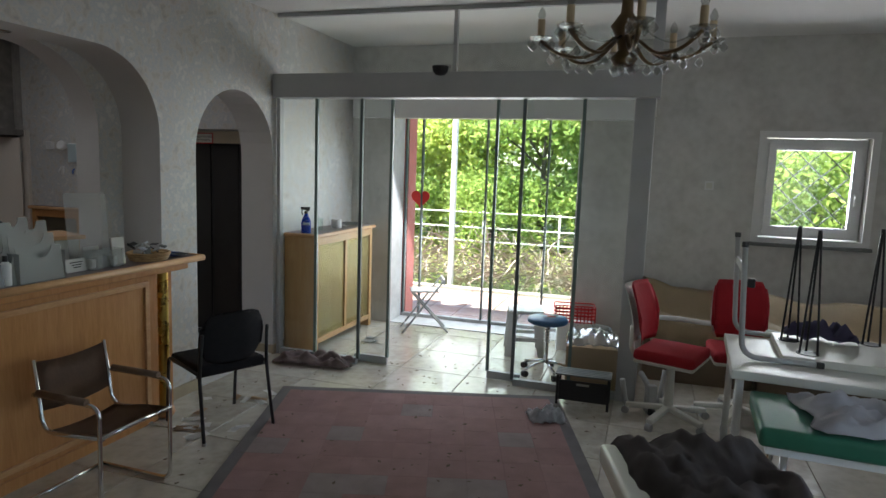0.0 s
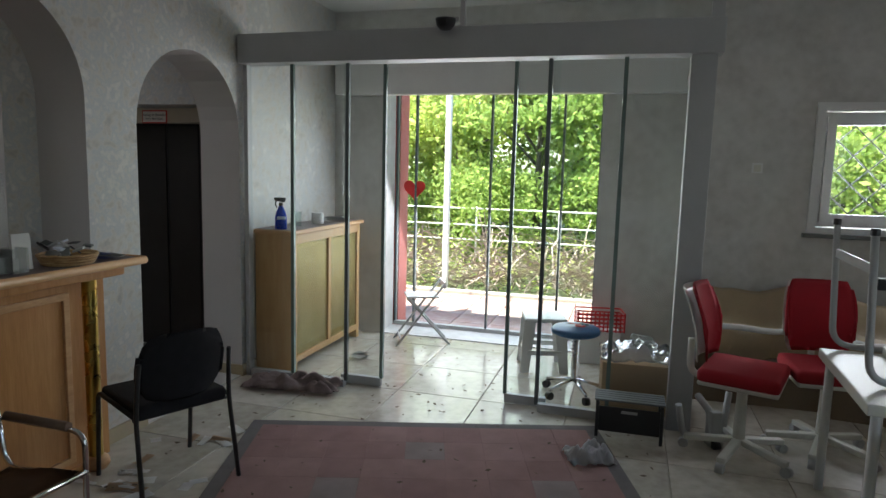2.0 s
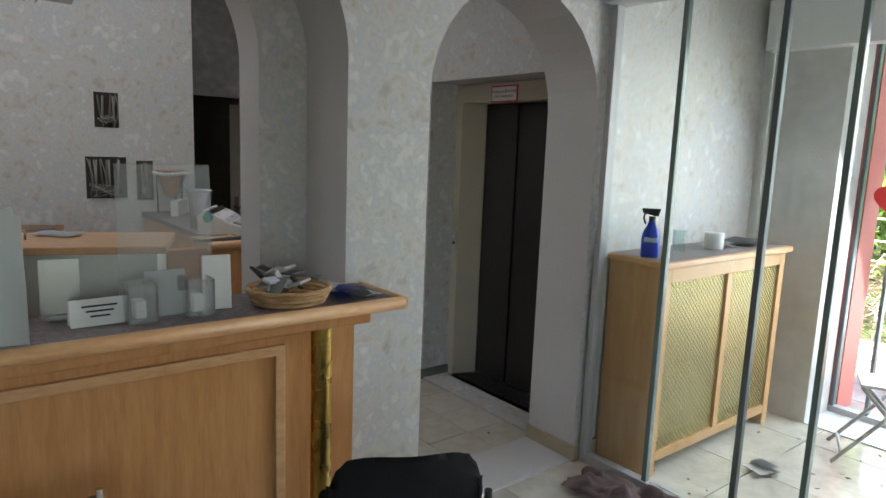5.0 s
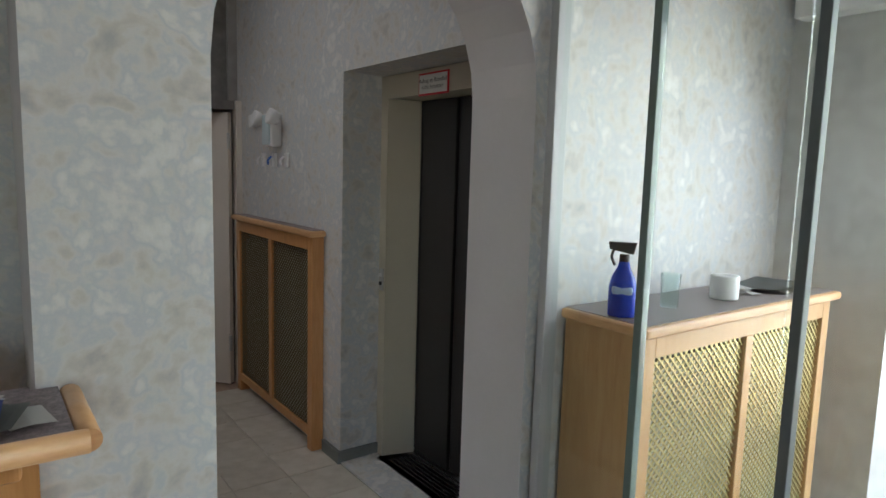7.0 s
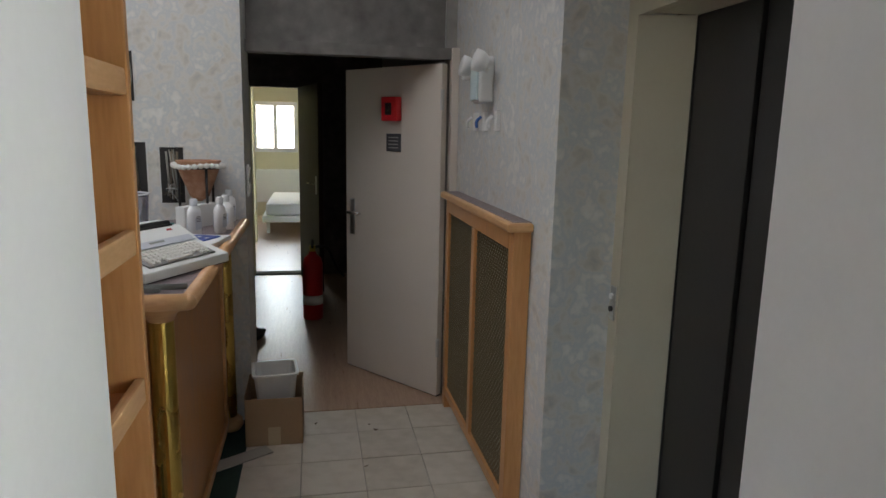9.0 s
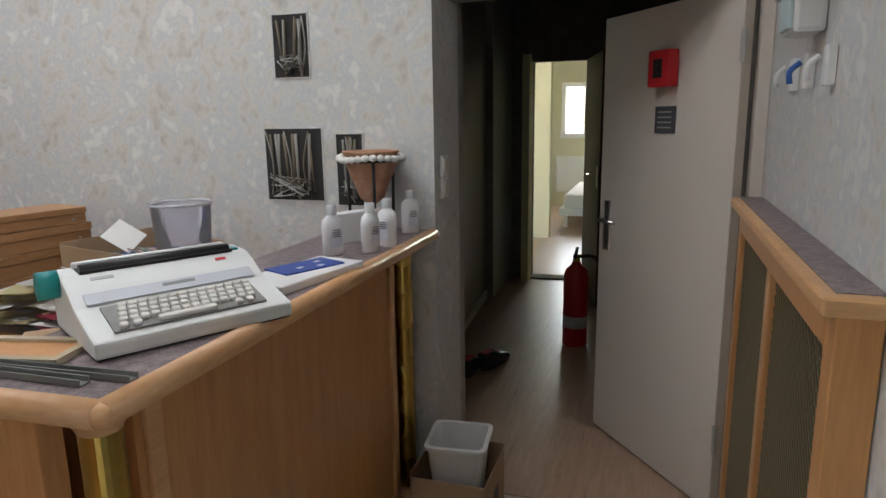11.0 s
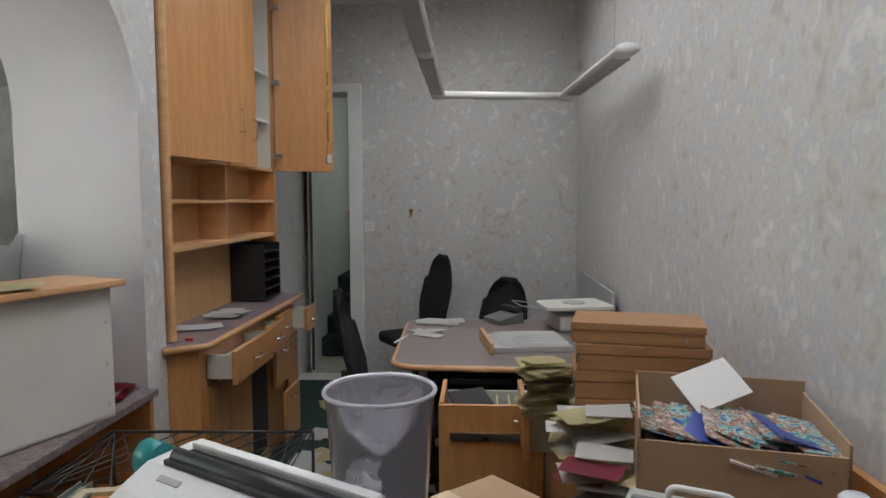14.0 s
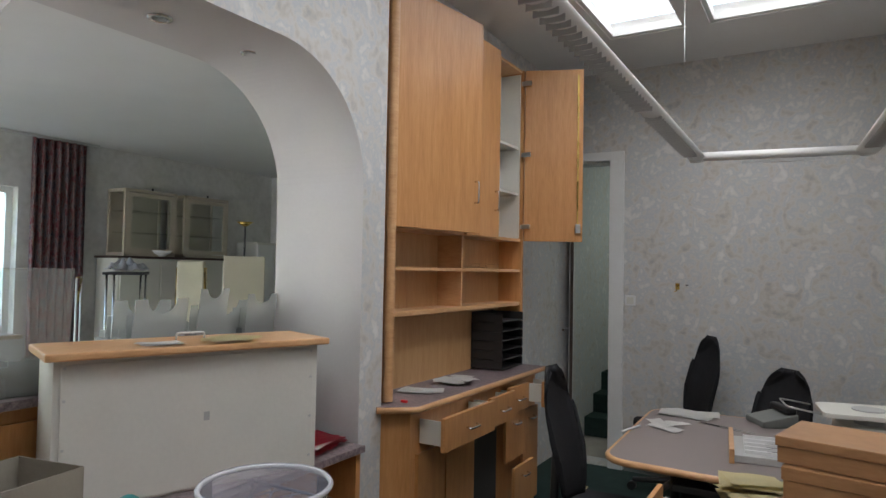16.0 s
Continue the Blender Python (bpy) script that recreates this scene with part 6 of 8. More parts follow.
part("tape_strip", bm_span(0.1505, 0.1515, -0.03, 0.03, 0.0, 0.1), M["skin_tan"], hb)
part("print_mark", bm_span(-0.05, 0.02, 0.1405, 0.1412, 0.10, 0.16), M["black"], hb)
bk = thing("bucket", pose(-5.885, 4.408, 0.008, 0, 0, 6), "white square plastic bucket in the cardboard box", "bucket")
bb = bmesh.new()
ring = []
for z, s in ((0.0, 0.075), (0.33, 0.105), (0.335, 0.115), (0.345, 0.115), (0.345, 0.10), (0.02, 0.07)):
    pts = rounded([(-s, 0, z), (-s, -s, z), (s, -s, z), (s, s, z), (-s, s, z), (-s, 0, z)], 0.03, 3)[:-1]
    ring.append([bb.verts.new(p) for p in pts])
for a, b in zip(ring, ring[1:]):
    for k in range(len(a)):
        bb.faces.new((a[k], a[(k + 1) % len(a)], b[(k + 1) % len(b)], b[k]))
bb.faces.new(ring[0][::-1]), bb.faces.new(ring[-1])
bmesh.ops.recalc_face_normals(bb, faces=bb.faces[:])
part("body", bb, M["white_pl"], bk)
single("cardboard_strip", bm_box(0.34, 0.085, 0.006, (-5.58, 4.24, 0.014), rot=Euler((0, 0.0, 2.12)).to_matrix()), mat("grey_board", (0.40, 0.38, 0.34), 0.8), "strip of grey card lying on the tiles", "card strip")

fx = thing("fire_extinguisher", pose(-7.98, 4.60, 0, 0, 0, 0), "red fire extinguisher standing on the corridor floor", "fire extinguisher")
part("cylinder", bm_lathe([(0, 0), (0.075, 0.0), (0.082, 0.012), (0.082, 0.47), (0.07, 0.52), (0.03, 0.555), (0.028, 0.575), (0, 0.575)], 28), M["red"], fx)
part("valve", bm_cyl(0.024, 0.05, (0, 0, 0.575), 14), M["brass"], fx)
part("lever", bm_box(0.13, 0.022, 0.014, (0.03, 0, 0.645), 0.004, rot=Euler((0, 0.25, 0)).to_matrix()), M["black"], fx)
part("lever", bm_box(0.12, 0.022, 0.012, (0.03, 0, 0.62), 0.004), M["black"], fx)
part("hose", bm_tube(rounded([(0.0, 0.02, 0.61), (0.0, 0.12, 0.62), (-0.02, 0.20, 0.42), (-0.04, 0.26, 0.35)], 0.1), 0.012, 8), M["black"], fx)
part("label_band", bm_lathe([(0.0826, 0.13), (0.0832, 0.13), (0.0832, 0.21), (0.0826, 0.21)], 28), M["paper"], fx)


def shoe(m):
    s = thing("shoe", m, "dark sports shoe with red trim on the corridor floor", "shoe", "pair of shoes")
    sole = bm_prism([(p.x, p.y) for p in rounded([(-0.04, -0.13, 0), (0.04, -0.13, 0), (0.048, 0.05, 0), (0.02, 0.15, 0), (-0.03, 0.15, 0), (-0.048, 0.03, 0), (-0.04, -0.12, 0)], 0.03)][:-1], 0.025, "z", 0.0)
    part("sole", sole, M["lift_dark"], s)
    up = bm_prism([(-0.13, 0.02), (-0.125, 0.10), (-0.03, 0.105), (0.03, 0.075), (0.12, 0.05), (0.145, 0.02)], 0.075, "x", -0.0375, bevel=0.012)
    part("upper", up, M["black"], s)
    part("collar", bm_box(0.05, 0.08, 0.004, (0, -0.075, 0.104), 0.001), M["red"], s)
    part("laces", bm_box(0.03, 0.07, 0.006, (0, 0.02, 0.085), 0.002, rot=Euler((-0.45, 0, 0)).to_matrix()), M["red"], s)
    return s


sh = shoe(pose(-7.34, 4.06, 0.002, 0, 0, 80))
copy_thing(sh, pose(-7.47, 4.16, 0.002, 0, 0, 68))

# dark corridor door and far room
dd = thing("door_3", pose(-9.60, 4.47, 0.01, 0, 0, 14), "dark brown wooden door standing open at the corridor end", "door", kind="structure")
part("door_leaf", bm_span(0, 0.80, 0, 0.045, 0, 1.98, 0.003), M["dark_wood"], dd)
part("door_handle", bm_tube(rounded([(0.72, 0.0, 1.05), (0.72, -0.06, 1.05), (0.60, -0.06, 1.05)], 0.02), 0.01, 8), M["chrome"], dd)
part("handle_plate", bm_span(0.70, 0.74, -0.006, 0.0, 0.95, 1.12, 0.002), M["steel"], dd)
ff = thing("door_frame_4", pose(0, 0, 0), "dim yellow door frame at the corridor end", "door frame", kind="structure")
part("jamb", bm_span(-9.72, -9.55, 3.92, 3.985, 0, 2.05), yel, ff)
part("head", bm_span(-9.72, -9.66, 3.985, 4.95, 1.99, 2.05), M["dark_plaster"], ff)
fb = thing("bed", pose(-13.6, 4.35, 0), "white bed frame in the bright far room", "bed")
part("mattress", bm_box(1.9, 0.9, 0.18, (0, 0, 0.36), 0.04), M["paper"], fb)
part("bed_frame", bm_box(2.0, 1.0, 0.10, (0, 0, 0.22), 0.01), M["white_metal"], fb)
for x in (-0.9, 0.9):
    for y in (-0.42, 0.42):
        part("leg", bm_box(0.05, 0.05, 0.18, (x, y, 0.09), 0.005), M["white_metal"], fb)
single("radiator", bm_span(-14.78, -14.70, 3.5, 4.4, 0.25, 0.85, 0.02), M["cream_pl"], "cream radiator under the far window", "radiator")
wf = thing("window_3", pose(0, 0, 0), "bright white window of the far room", "window", kind="structure")
part("window_frame", bm_prism(rect(3.55, 4.35, 1.15, 2.05), -0.06, "x", -14.88, [rect(3.62, 3.92, 1.22, 1.98), rect(3.98, 4.28, 1.22, 1.98)]), M["white_metal"], wf)

# ---- things on the lobby counter ----
def acrylic_holder(x, y, rz, w, h, label, notch=True):
    a = thing("brochure_holder", pose(x, y, TZ + 0.001, 0, 0, rz), label, "brochure holder", "acrylic holders on the counter")
    for k in range(3):
        hh = h * (1 - 0.2 * k)
        if notch:
            loop = [(-w / 2, 0), (w / 2, 0), (w / 2, hh)] + [(w * 0.28 * math.cos(t), hh - w * 0.28 * math.sin(t) * 0.9) for t in [math.pi * j / 10 for j in range(11)]] + [(-w / 2, hh)]
        else:
            loop = rect(-w / 2, w / 2, 0, hh)
        p = part("sheet", moved(bm_prism(loop, 0.003, "y", 0), pose(0, 0.045 - 0.045 * k, 0, -8, 0, 0)), M["haze"], a)
    for s in (-1, 1):
        part("side", bm_span(s * w / 2 - 0.0015, s * w / 2 + 0.0015, -0.05, 0.055, 0, h * 0.5), M["haze"], a)
    part("base", bm_box(w, 0.11, 0.003, (0, 0, 0.0015)), M["haze"], a)
    return a


M["haze"] = mix_mat("cloudy_acrylic", (0.95, 0.96, 0.95), (0.74, 0.76, 0.74), 0.38)
M["milky"] = mix_mat("hazy_acrylic", (0.97, 0.98, 0.97), (0.75, 0.77, 0.75), 0.17)
M["bag"] = mix_mat("clear_film", (0.95, 0.96, 0.97), (0.8, 0.82, 0.85), 0.30)

acrylic_holder(-3.00, 2.80, 86, 0.25, 0.31, "large hazy acrylic brochure holder with notched sheets")
acrylic_holder(-3.12, 2.80, 88, 0.24, 0.32, "hazy acrylic brochure holder on the counter")
acrylic_holder(-3.08, 2.44, 95, 0.26, 0.30, "wide acrylic brochure holder with low pockets")
for x, y, h in ((-3.02, 2.62, 0.24), (-3.14, 2.27, 0.33), (-3.02, 2.24, 0.26), (-3.15, 2.58, 0.36), (-3.08, 2.08, 0.28)):
    acrylic_holder(x, y, 90 + 40 * (y - 2.4), 0.17, h, "tall cloudy acrylic leaflet holder standing in a row")
acrylic_holder(-3.10, 3.30, 92, 0.12, 0.12, "small acrylic card holder", False)
for y, w, h in ((3.02, 0.10, 0.17), (3.31, 0.27, 0.44)):
    sh_ = thing("acrylic_screen", pose(-3.17, y, TZ + 0.001, 0, 0, 82), "upright clear acrylic sheet on the counter", "acrylic sheet", "upright acrylic sheets")
    part("sheet", moved(bm_prism(rect(-w / 2, w / 2, 0, h), 0.003, "y", 0, bevel=0.001), pose(0, 0, 0, -6)), M["milky"], sh_)
    part("foot", bm_box(w * 0.6, 0.06, 0.003, (0, 0.0, 0.0015)), M["milky"], sh_)
cs = thing("card_sign", pose(-3.05, 3.10, TZ + 0.001, 0, 0, 92), "small white printed table card", "card sign")
part("card", moved(bm_box(0.15, 0.003, 0.075, (0, 0, 0.038)), pose(0, 0, 0, -14)), M["paper"], cs)
part("support", moved(bm_box(0.15, 0.003, 0.075, (0, 0, 0.038)), pose(0, 0.04, 0, 16)), M["paper"], cs)
for k in range(3):
    part("text_bar", moved(bm_box(0.09 - 0.02 * k, 0.001, 0.005, (0, -0.003, 0.055 - 0.014 * k)), pose(0, 0, 0, -14)), M["ink"], cs)
wsd = thing("leaflet_stand", pose(-3.08, 3.43, TZ + 0.001, 0, 0, 80), "tall white leaflet stand", "leaflet stand")
part("front", moved(bm_box(0.085, 0.02, 0.165, (0, 0, 0.084), 0.002), pose(0, 0, 0, -7)), M["paper"], wsd)
part("foot", bm_box(0.085, 0.06, 0.012, (0, 0.02, 0.006), 0.002), M["paper"], wsd)
for y in (3.20, 3.36):
    jr = thing("glass_jar", pose(-3.06, y, TZ + 0.001), "square clear glass jar on the counter", "glass jar", "glass jars")
    part("glass_wall", bm_prism(rect(-0.05, 0.05, -0.04, 0.04), 0.11, "z", 0.0, [rect(-0.045, 0.045, -0.035, 0.035)]), M["milky"], jr)
    part("base", bm_box(0.098, 0.078, 0.008, (0, 0, 0.004)), M["milky"], jr)
    part("contents", bm_box(0.05, 0.03, 0.05, (0, 0, 0.034), 0.004), M["paper"], jr)
bs2 = thing("basket", pose(-3.06, 3.66, TZ + 0.001), "shallow woven basket full of keys and papers", "basket")
wick = ramp_mat("wicker", [(0.35, (0.25, 0.13, 0.05)), (0.5, (0.45, 0.28, 0.12)), (0.65, (0.58, 0.40, 0.20))], 0.6, (1, 1, 6), 24, 4, 0.4, 0.4)
for k in range(4):
    r = 0.105 + 0.006 * k
    part("cane_ring", bm_tube([(r * math.cos(a), r * math.sin(a) * 1.1, 0.008 + 0.013 * k) for a in [2 * math.pi * j / 32 for j in range(32)]], 0.008, 8, True), wick, bs2)
part("floor", bm_cyl(0.105, 0.006, (0, 0, 0.0), 28), wick, bs2)
rng = random.Random(77)
for k in range(16):
    part("clutter", bm_box(rng.uniform(0.03, 0.08), rng.uniform(0.02, 0.05), rng.uniform(0.004, 0.012), (rng.uniform(-0.07, 0.07), rng.uniform(-0.08, 0.08), 0.05 + 0.004 * k), 0.002, rot=Euler((rng.uniform(-0.6, 0.6), rng.uniform(-0.6, 0.6), rng.uniform(0, 3))).to_matrix()), [M["black"], M["grey_pl"], M["steel"], M["label_b"], M["skirt"]][k % 5], bs2)
paper_heap("leaflets", pose(-3.04, 3.87, TZ + 0.001), 7, (0.05, 0.08), [M["label_b"], M["paper"], M["print_b"], M["skirt"]], (0.12, 0.08), "leaflets spread at the end of the counter", "leaflets", 61, 0.004)
lb = thing("lotion_bottle", pose(-2.99, 2.62, TZ + 0.001), "slim white lotion bottle with a dark cap", "bottle")
part("body", bm_lathe([(0, 0), (0.024, 0), (0.026, 0.005), (0.026, 0.11), (0.012, 0.125), (0, 0.125)], 20), M["bottle_w"], lb)
part("cap", bm_cyl(0.012, 0.03, (0, 0, 0.124), 14), M["black"], lb)

# ---- on the lobby radiator cover ----
RZ = 1.134
sb2 = thing("spray_bottle", pose(-2.998, 5.572, RZ, 0, 0, 215) @ Matrix.Diagonal((0.95, 0.95, 0.97, 1)), "blue spray bottle with a black trigger", "spray bottle")
bluep = mat("blue_plastic", (0.004, 0.04, 0.42), 0.25, vary=0.1, bump=0)
body = bm_lathe([(0, 0), (0.044, 0), (0.047, 0.008), (0.047, 0.10), (0.038, 0.135), (0.022, 0.165), (0.016, 0.19), (0, 0.19)], 26)
bmesh.ops.scale(body, vec=(1, 0.75, 1), verts=body.verts[:])
part("body", body, bluep, sb2)
part("label_band", bm_box(0.07, 0.074, 0.03, (0, 0, 0.09), 0.012), mat("pale_label", (0.35, 0.45, 0.62), 0.4), sb2)
part("collar", bm_cyl(0.017, 0.025, (0, 0, 0.185), 16), M["black"], sb2)
part("spray_head", bm_prism([(-0.03, 0.21), (0.05, 0.225), (0.055, 0.25), (-0.04, 0.25)], 0.026, "y", -0.013, bevel=0.004), M["black"], sb2)
part("trigger", bm_tube(rounded([(0.035, 0, 0.225), (0.045, 0, 0.20), (0.03, 0, 0.17)], 0.02), 0.005, 8), M["black"], sb2)
tg = thing("drinking_glass", pose(-3.005, 5.842, RZ), "empty clear drinking glass", "glass")
part("glass", bm_lathe([(0, 0.006), (0.028, 0.006), (0.033, 0.12), (0.035, 0.12), (0.031, 0.0), (0, 0.0)], 24), M["glass"], tg)
pr2 = thing("paper_roll", pose(-2.998, 6.18, RZ), "small white paper roll standing on the cover", "paper roll")
part("roll", bm_lathe([(0.018, 0.0), (0.05, 0.0), (0.052, 0.005), (0.052, 0.085), (0.05, 0.09), (0.018, 0.09), (0.018, 0.0)], 24), M["paper"], pr2)
paper_heap("crumpled_tissue", pose(-3.0, 6.33, RZ), 3, (0.02, 0.03), [M["paper"]], (0.09, 0.07), "crumpled white paper tissue on the cover", "tissue", 62, 0.012)
paper_heap("dark_folder", pose(-3.02, 6.58, RZ, 0, 0, 84), 3, (0.01, 0.03), [M["skirt"]], (0.30, 0.20), "dark grey folders lying on the cover", "folder", 63, 0.006)

# ---- lobby chairs ----
def black_armchair(m):
    c = thing("stacking_chair", m, "black padded stacking chair with black steel legs", "chair")
    part("seat", smooth(bm_box(0.46, 0.44, 0.07, (0, 0, 0.45), 0.03, 4)), M["black_cloth"], c)
    bk = bmesh.new()
    bmesh.ops.create_grid(bk, x_segments=14, y_segments=12, size=0.5)
    for v in bk.verts:
        u, w = v.co.x, v.co.y
        v.co = Vector((u * 0.44 * (1 - 0.24 * abs(2 * w) ** 4), 0.225 + 0.06 * w - 0.06 * (2 * u) ** 2 + 0.03, 0.675 + w * 0.34 * (1 - 0.18 * abs(2 * u) ** 4)))
    bmesh.ops.solidify(bk, geom=bk.faces[:], thickness=0.04)
    bmesh.ops.bevel(bk, geom=[e for e in bk.edges if e.calc_face_angle(0) > 0.8], offset=0.015, segments=3, affect="EDGES")
    part("backrest", smooth(bk), M["black_cloth"], c)
    for s in (-1, 1):
        part("back_leg", bm_tube(rounded([(s * 0.245, 0.30, 0.0), (s * 0.235, 0.22, 0.45), (s * 0.225, 0.25, 0.70)], 0.1), 0.0115, 10), M["black"], c)
        part("front_leg", bm_tube(rounded([(s * 0.245, -0.24, 0.0), (s * 0.245, -0.20, 0.46), (s * 0.24, 0.22, 0.44)], 0.04), 0.0115, 10), M["black"], c)
        part("foot_cap", bm_cyl(0.015, 0.02, (s * 0.245, 0.30, 0.0), 12), M["grey_pl"], c)
    part("cross_bar", bm_tube([(-0.24, 0.2, 0.42), (0.24, 0.2, 0.42)], 0.009, 8), M["black"], c)
    return c


black_armchair(pose(-2.66, 3.83, 0, 0, 0, -116))


def tube_chair(m):
    c = thing("cantilever_chair", m, "chrome cantilever armchair with brown leather sling seat", "chair")
    lea = mat("worn_brown_leather", (0.21, 0.13, 0.085), 0.55, vary=0.3, scale=9, bump=0.12)
    for s in (-1, 1):
        x = s * 0.25
        pts = [(x, 0.26, 0.013), (x, -0.24, 0.013), (x, -0.25, 0.60), (x, 0.19, 0.60)]
        part("frame_tube", bm_tube(rounded(pts, 0.07, 6), 0.0115, 10), M["chrome"], c)
        part("seat_tube", bm_tube(rounded([(x * 0.92, -0.25, 0.43), (x * 0.92, 0.15, 0.40), (x * 0.92, 0.205, 0.775)], 0.08, 6), 0.0115, 10), M["chrome"], c)
        part("armrest", bm_tube([(x, -0.17, 0.612), (x, 0.16, 0.612)], 0.019, 10), lea, c, "brown leather armrest")
    part("floor_bar", bm_tube([(-0.25, 0.26, 0.013), (0.25, 0.26, 0.013)], 0.0115, 10), M["chrome"], c)
    part("front_bar", bm_tube([(-0.25, -0.25, 0.44), (0.25, -0.25, 0.44)], 0.0115, 10), M["chrome"], c)

    def sling(pts, w):
        bm = bmesh.new()
        rows = [[bm.verts.new((w * (i / 6 - 0.5), y, z - 0.02 * (1 - (2 * i / 6 - 1) ** 2))) for i in range(7)] for y, z in pts]
        for a, b in zip(rows, rows[1:]):
            for i in range(6):
                bm.faces.new((a[i], a[i + 1], b[i + 1], b[i]))
        bmesh.ops.solidify(bm, geom=bm.faces[:], thickness=0.005)
        return smooth(bm)

    part("seat", sling([(-0.23, 0.445), (-0.1, 0.435), (0.05, 0.415), (0.13, 0.41)], 0.47), lea, c)
    part("backrest", sling([(0.168, 0.51), (0.18, 0.60), (0.192, 0.69), (0.204, 0.765)], 0.47), lea, c)
    return c


tube_chair(pose(-2.62, 2.82, 0, 0, 0, 89) @ Matrix.Diagonal((0.93, 0.97, 0.98, 1)))


def red_chair(m, label):
    c = thing("swivel_chair", m, label, "swivel chair", "red swivel chairs")
    part("seat", smooth(bm_box(0.45, 0.43, 0.08, (0, 0, 0.505), 0.035, 4)), M["red_cloth"], c)
    part("seat_shell", smooth(bm_box(0.44, 0.42, 0.03, (0, 0, 0.462), 0.014, 3)), M["cream_pl"], c)
    for nm, th, off, mm in (("backrest", 0.05, 0.0, M["red_cloth"]), ("back_shell", 0.02, 0.052, M["cream_pl"])):
        bk = bmesh.new()
        bmesh.ops.create_grid(bk, x_segments=8, y_segments=8, size=0.5)
        for v in bk.verts:
            u, w = v.co.x, v.co.y
            v.co = Vector((u * 0.40 * (1 - 0.18 * (2 * abs(w)) ** 3), 0.23 + off + 0.10 * w - 0.04 * (2 * u) ** 2 + 0.03 * (2 * w) ** 2, 0.76 + w * 0.42))
        bmesh.ops.solidify(bk, geom=bk.faces[:], thickness=-th)
        bmesh.ops.bevel(bk, geom=[e for e in bk.edges if e.calc_face_angle(0) > 0.8], offset=min(0.018, th * 0.35), segments=3, affect="EDGES")
        part(nm, smooth(bk), mm, c)
    part("back_bar", bm_tube(rounded([(0, 0.05, 0.44), (0, 0.30, 0.44), (0, 0.30, 0.66)], 0.08), 0.02, 10), M["cream_pl"], c)
    part("column", bm_cyl(0.035, 0.36, (0, 0, 0.09), 16, r2=0.028), M["cream_pl"], c)
    part("lever", bm_tube([(0.05, 0, 0.44), (0.22, -0.03, 0.42)], 0.008, 8), M["cream_pl"], c)
    for k in range(5):
        a = 2 * math.pi * k / 5 + 0.5
        b = part("base_arm", bm_box(0.30, 0.05, 0.035, (0.15 * math.cos(a), 0.15 * math.sin(a), 0.085), 0.01, rot=Euler((0, radians(6), a)).to_matrix()), M["cream_pl"], c)
        part("castor", bm_tube([(0.30 * math.cos(a) - 0.02 * math.sin(a), 0.30 * math.sin(a) + 0.02 * math.cos(a), 0.028), (0.30 * math.cos(a) + 0.02 * math.sin(a), 0.30 * math.sin(a) - 0.02 * math.cos(a), 0.028)], 0.028, 14), M["grey_pl"], b)
    return c


rc = red_chair(pose(0.27, 5.11, 0, 0, 0, 72), "red upholstered swivel chair with cream shell and base")
copy_thing(rc, pose(0.76, 5.34, 0, 0, 0, 4))

# ---- stacked furniture by the north wall ----
def table(m, w, d, h, top_m, leg_m, label, name="side_table", th=0.035, r=0.016):
    t = thing(name, m, label, "table")
    part("tabletop", bm_box(w, d, th, (0, 0, h - th / 2), 0.008), top_m, t)
    for x in (-1, 1):
        for y in (-1, 1):
            part("leg", bm_tube([(x * (w / 2 - 0.05), y * (d / 2 - 0.05), h - th), (x * (w / 2 - 0.05), y * (d / 2 - 0.05), 0)], r, 10), leg_m, t)
    return t


table(pose(1.39, 4.38, 0, 0, 0, -3), 1.68, 0.89, 0.75, M["cream_pl"], M["white_metal"], "cream laminated table carrying upturned furniture", th=0.05, r=0.022)
up = thing("chair_frame", pose(0.62, 4.58, 0.752, 0, 0, -3), "grey steel tube chair frame standing upside down on the table", "chair frame")
for y in (-0.35, 0.30):
    part("leg_frame", bm_tube(rounded([(-0.03, y, 0.66), (0.0, y, 0.016), (0.40, y, 0.016)], 0.10, 6), 0.016, 10), M["grey_pl"], up)
    part("end_cap", bm_cyl(0.019, 0.03, (-0.03, y, 0.645), 12), M["black"], up)
    part("end_cap", bm_box(0.04, 0.04, 0.034, (0.40, y, 0.018), 0.006), M["black"], up)
part("cross_bar", bm_box(0.014, 0.64, 0.045, (-0.02, -0.025, 0.50), 0.004), M["grey_pl"], up)
part("joint", bm_box(0.04, 0.04, 0.05, (0.02, -0.33, 0.44), 0.006), M["black"], up)
hs = thing("upturned_hairpin_table", pose(1.28, 4.50, 0.752, 0, 0, -3), "upturned table board with black hairpin legs", "table")
part("tabletop", bm_box(0.90, 0.60, 0.045, (0, 0, 0.0235), 0.006), M["cream_pl"], hs)
for x, y in ((-0.37, 0.12), (-0.31, -0.18), (0.09, 0.25), (0.36, -0.18)):
    for dx, dy in ((-0.045, -0.02), (0.045, -0.03), (0.0, 0.05)):
        part("hairpin_rod", bm_tube([(x + dx, y + dy, 0.046), (x + 0.12 * dx, y + 0.12 * dy, 0.74)], 0.0065, 6), M["black"], hs)
    part("plate", bm_cyl(0.06, 0.004, (x, y, 0.046), 16), M["black"], hs)
    part("foot_cap", bm_cyl(0.011, 0.025, (x, y, 0.73), 10), M["black"], hs)


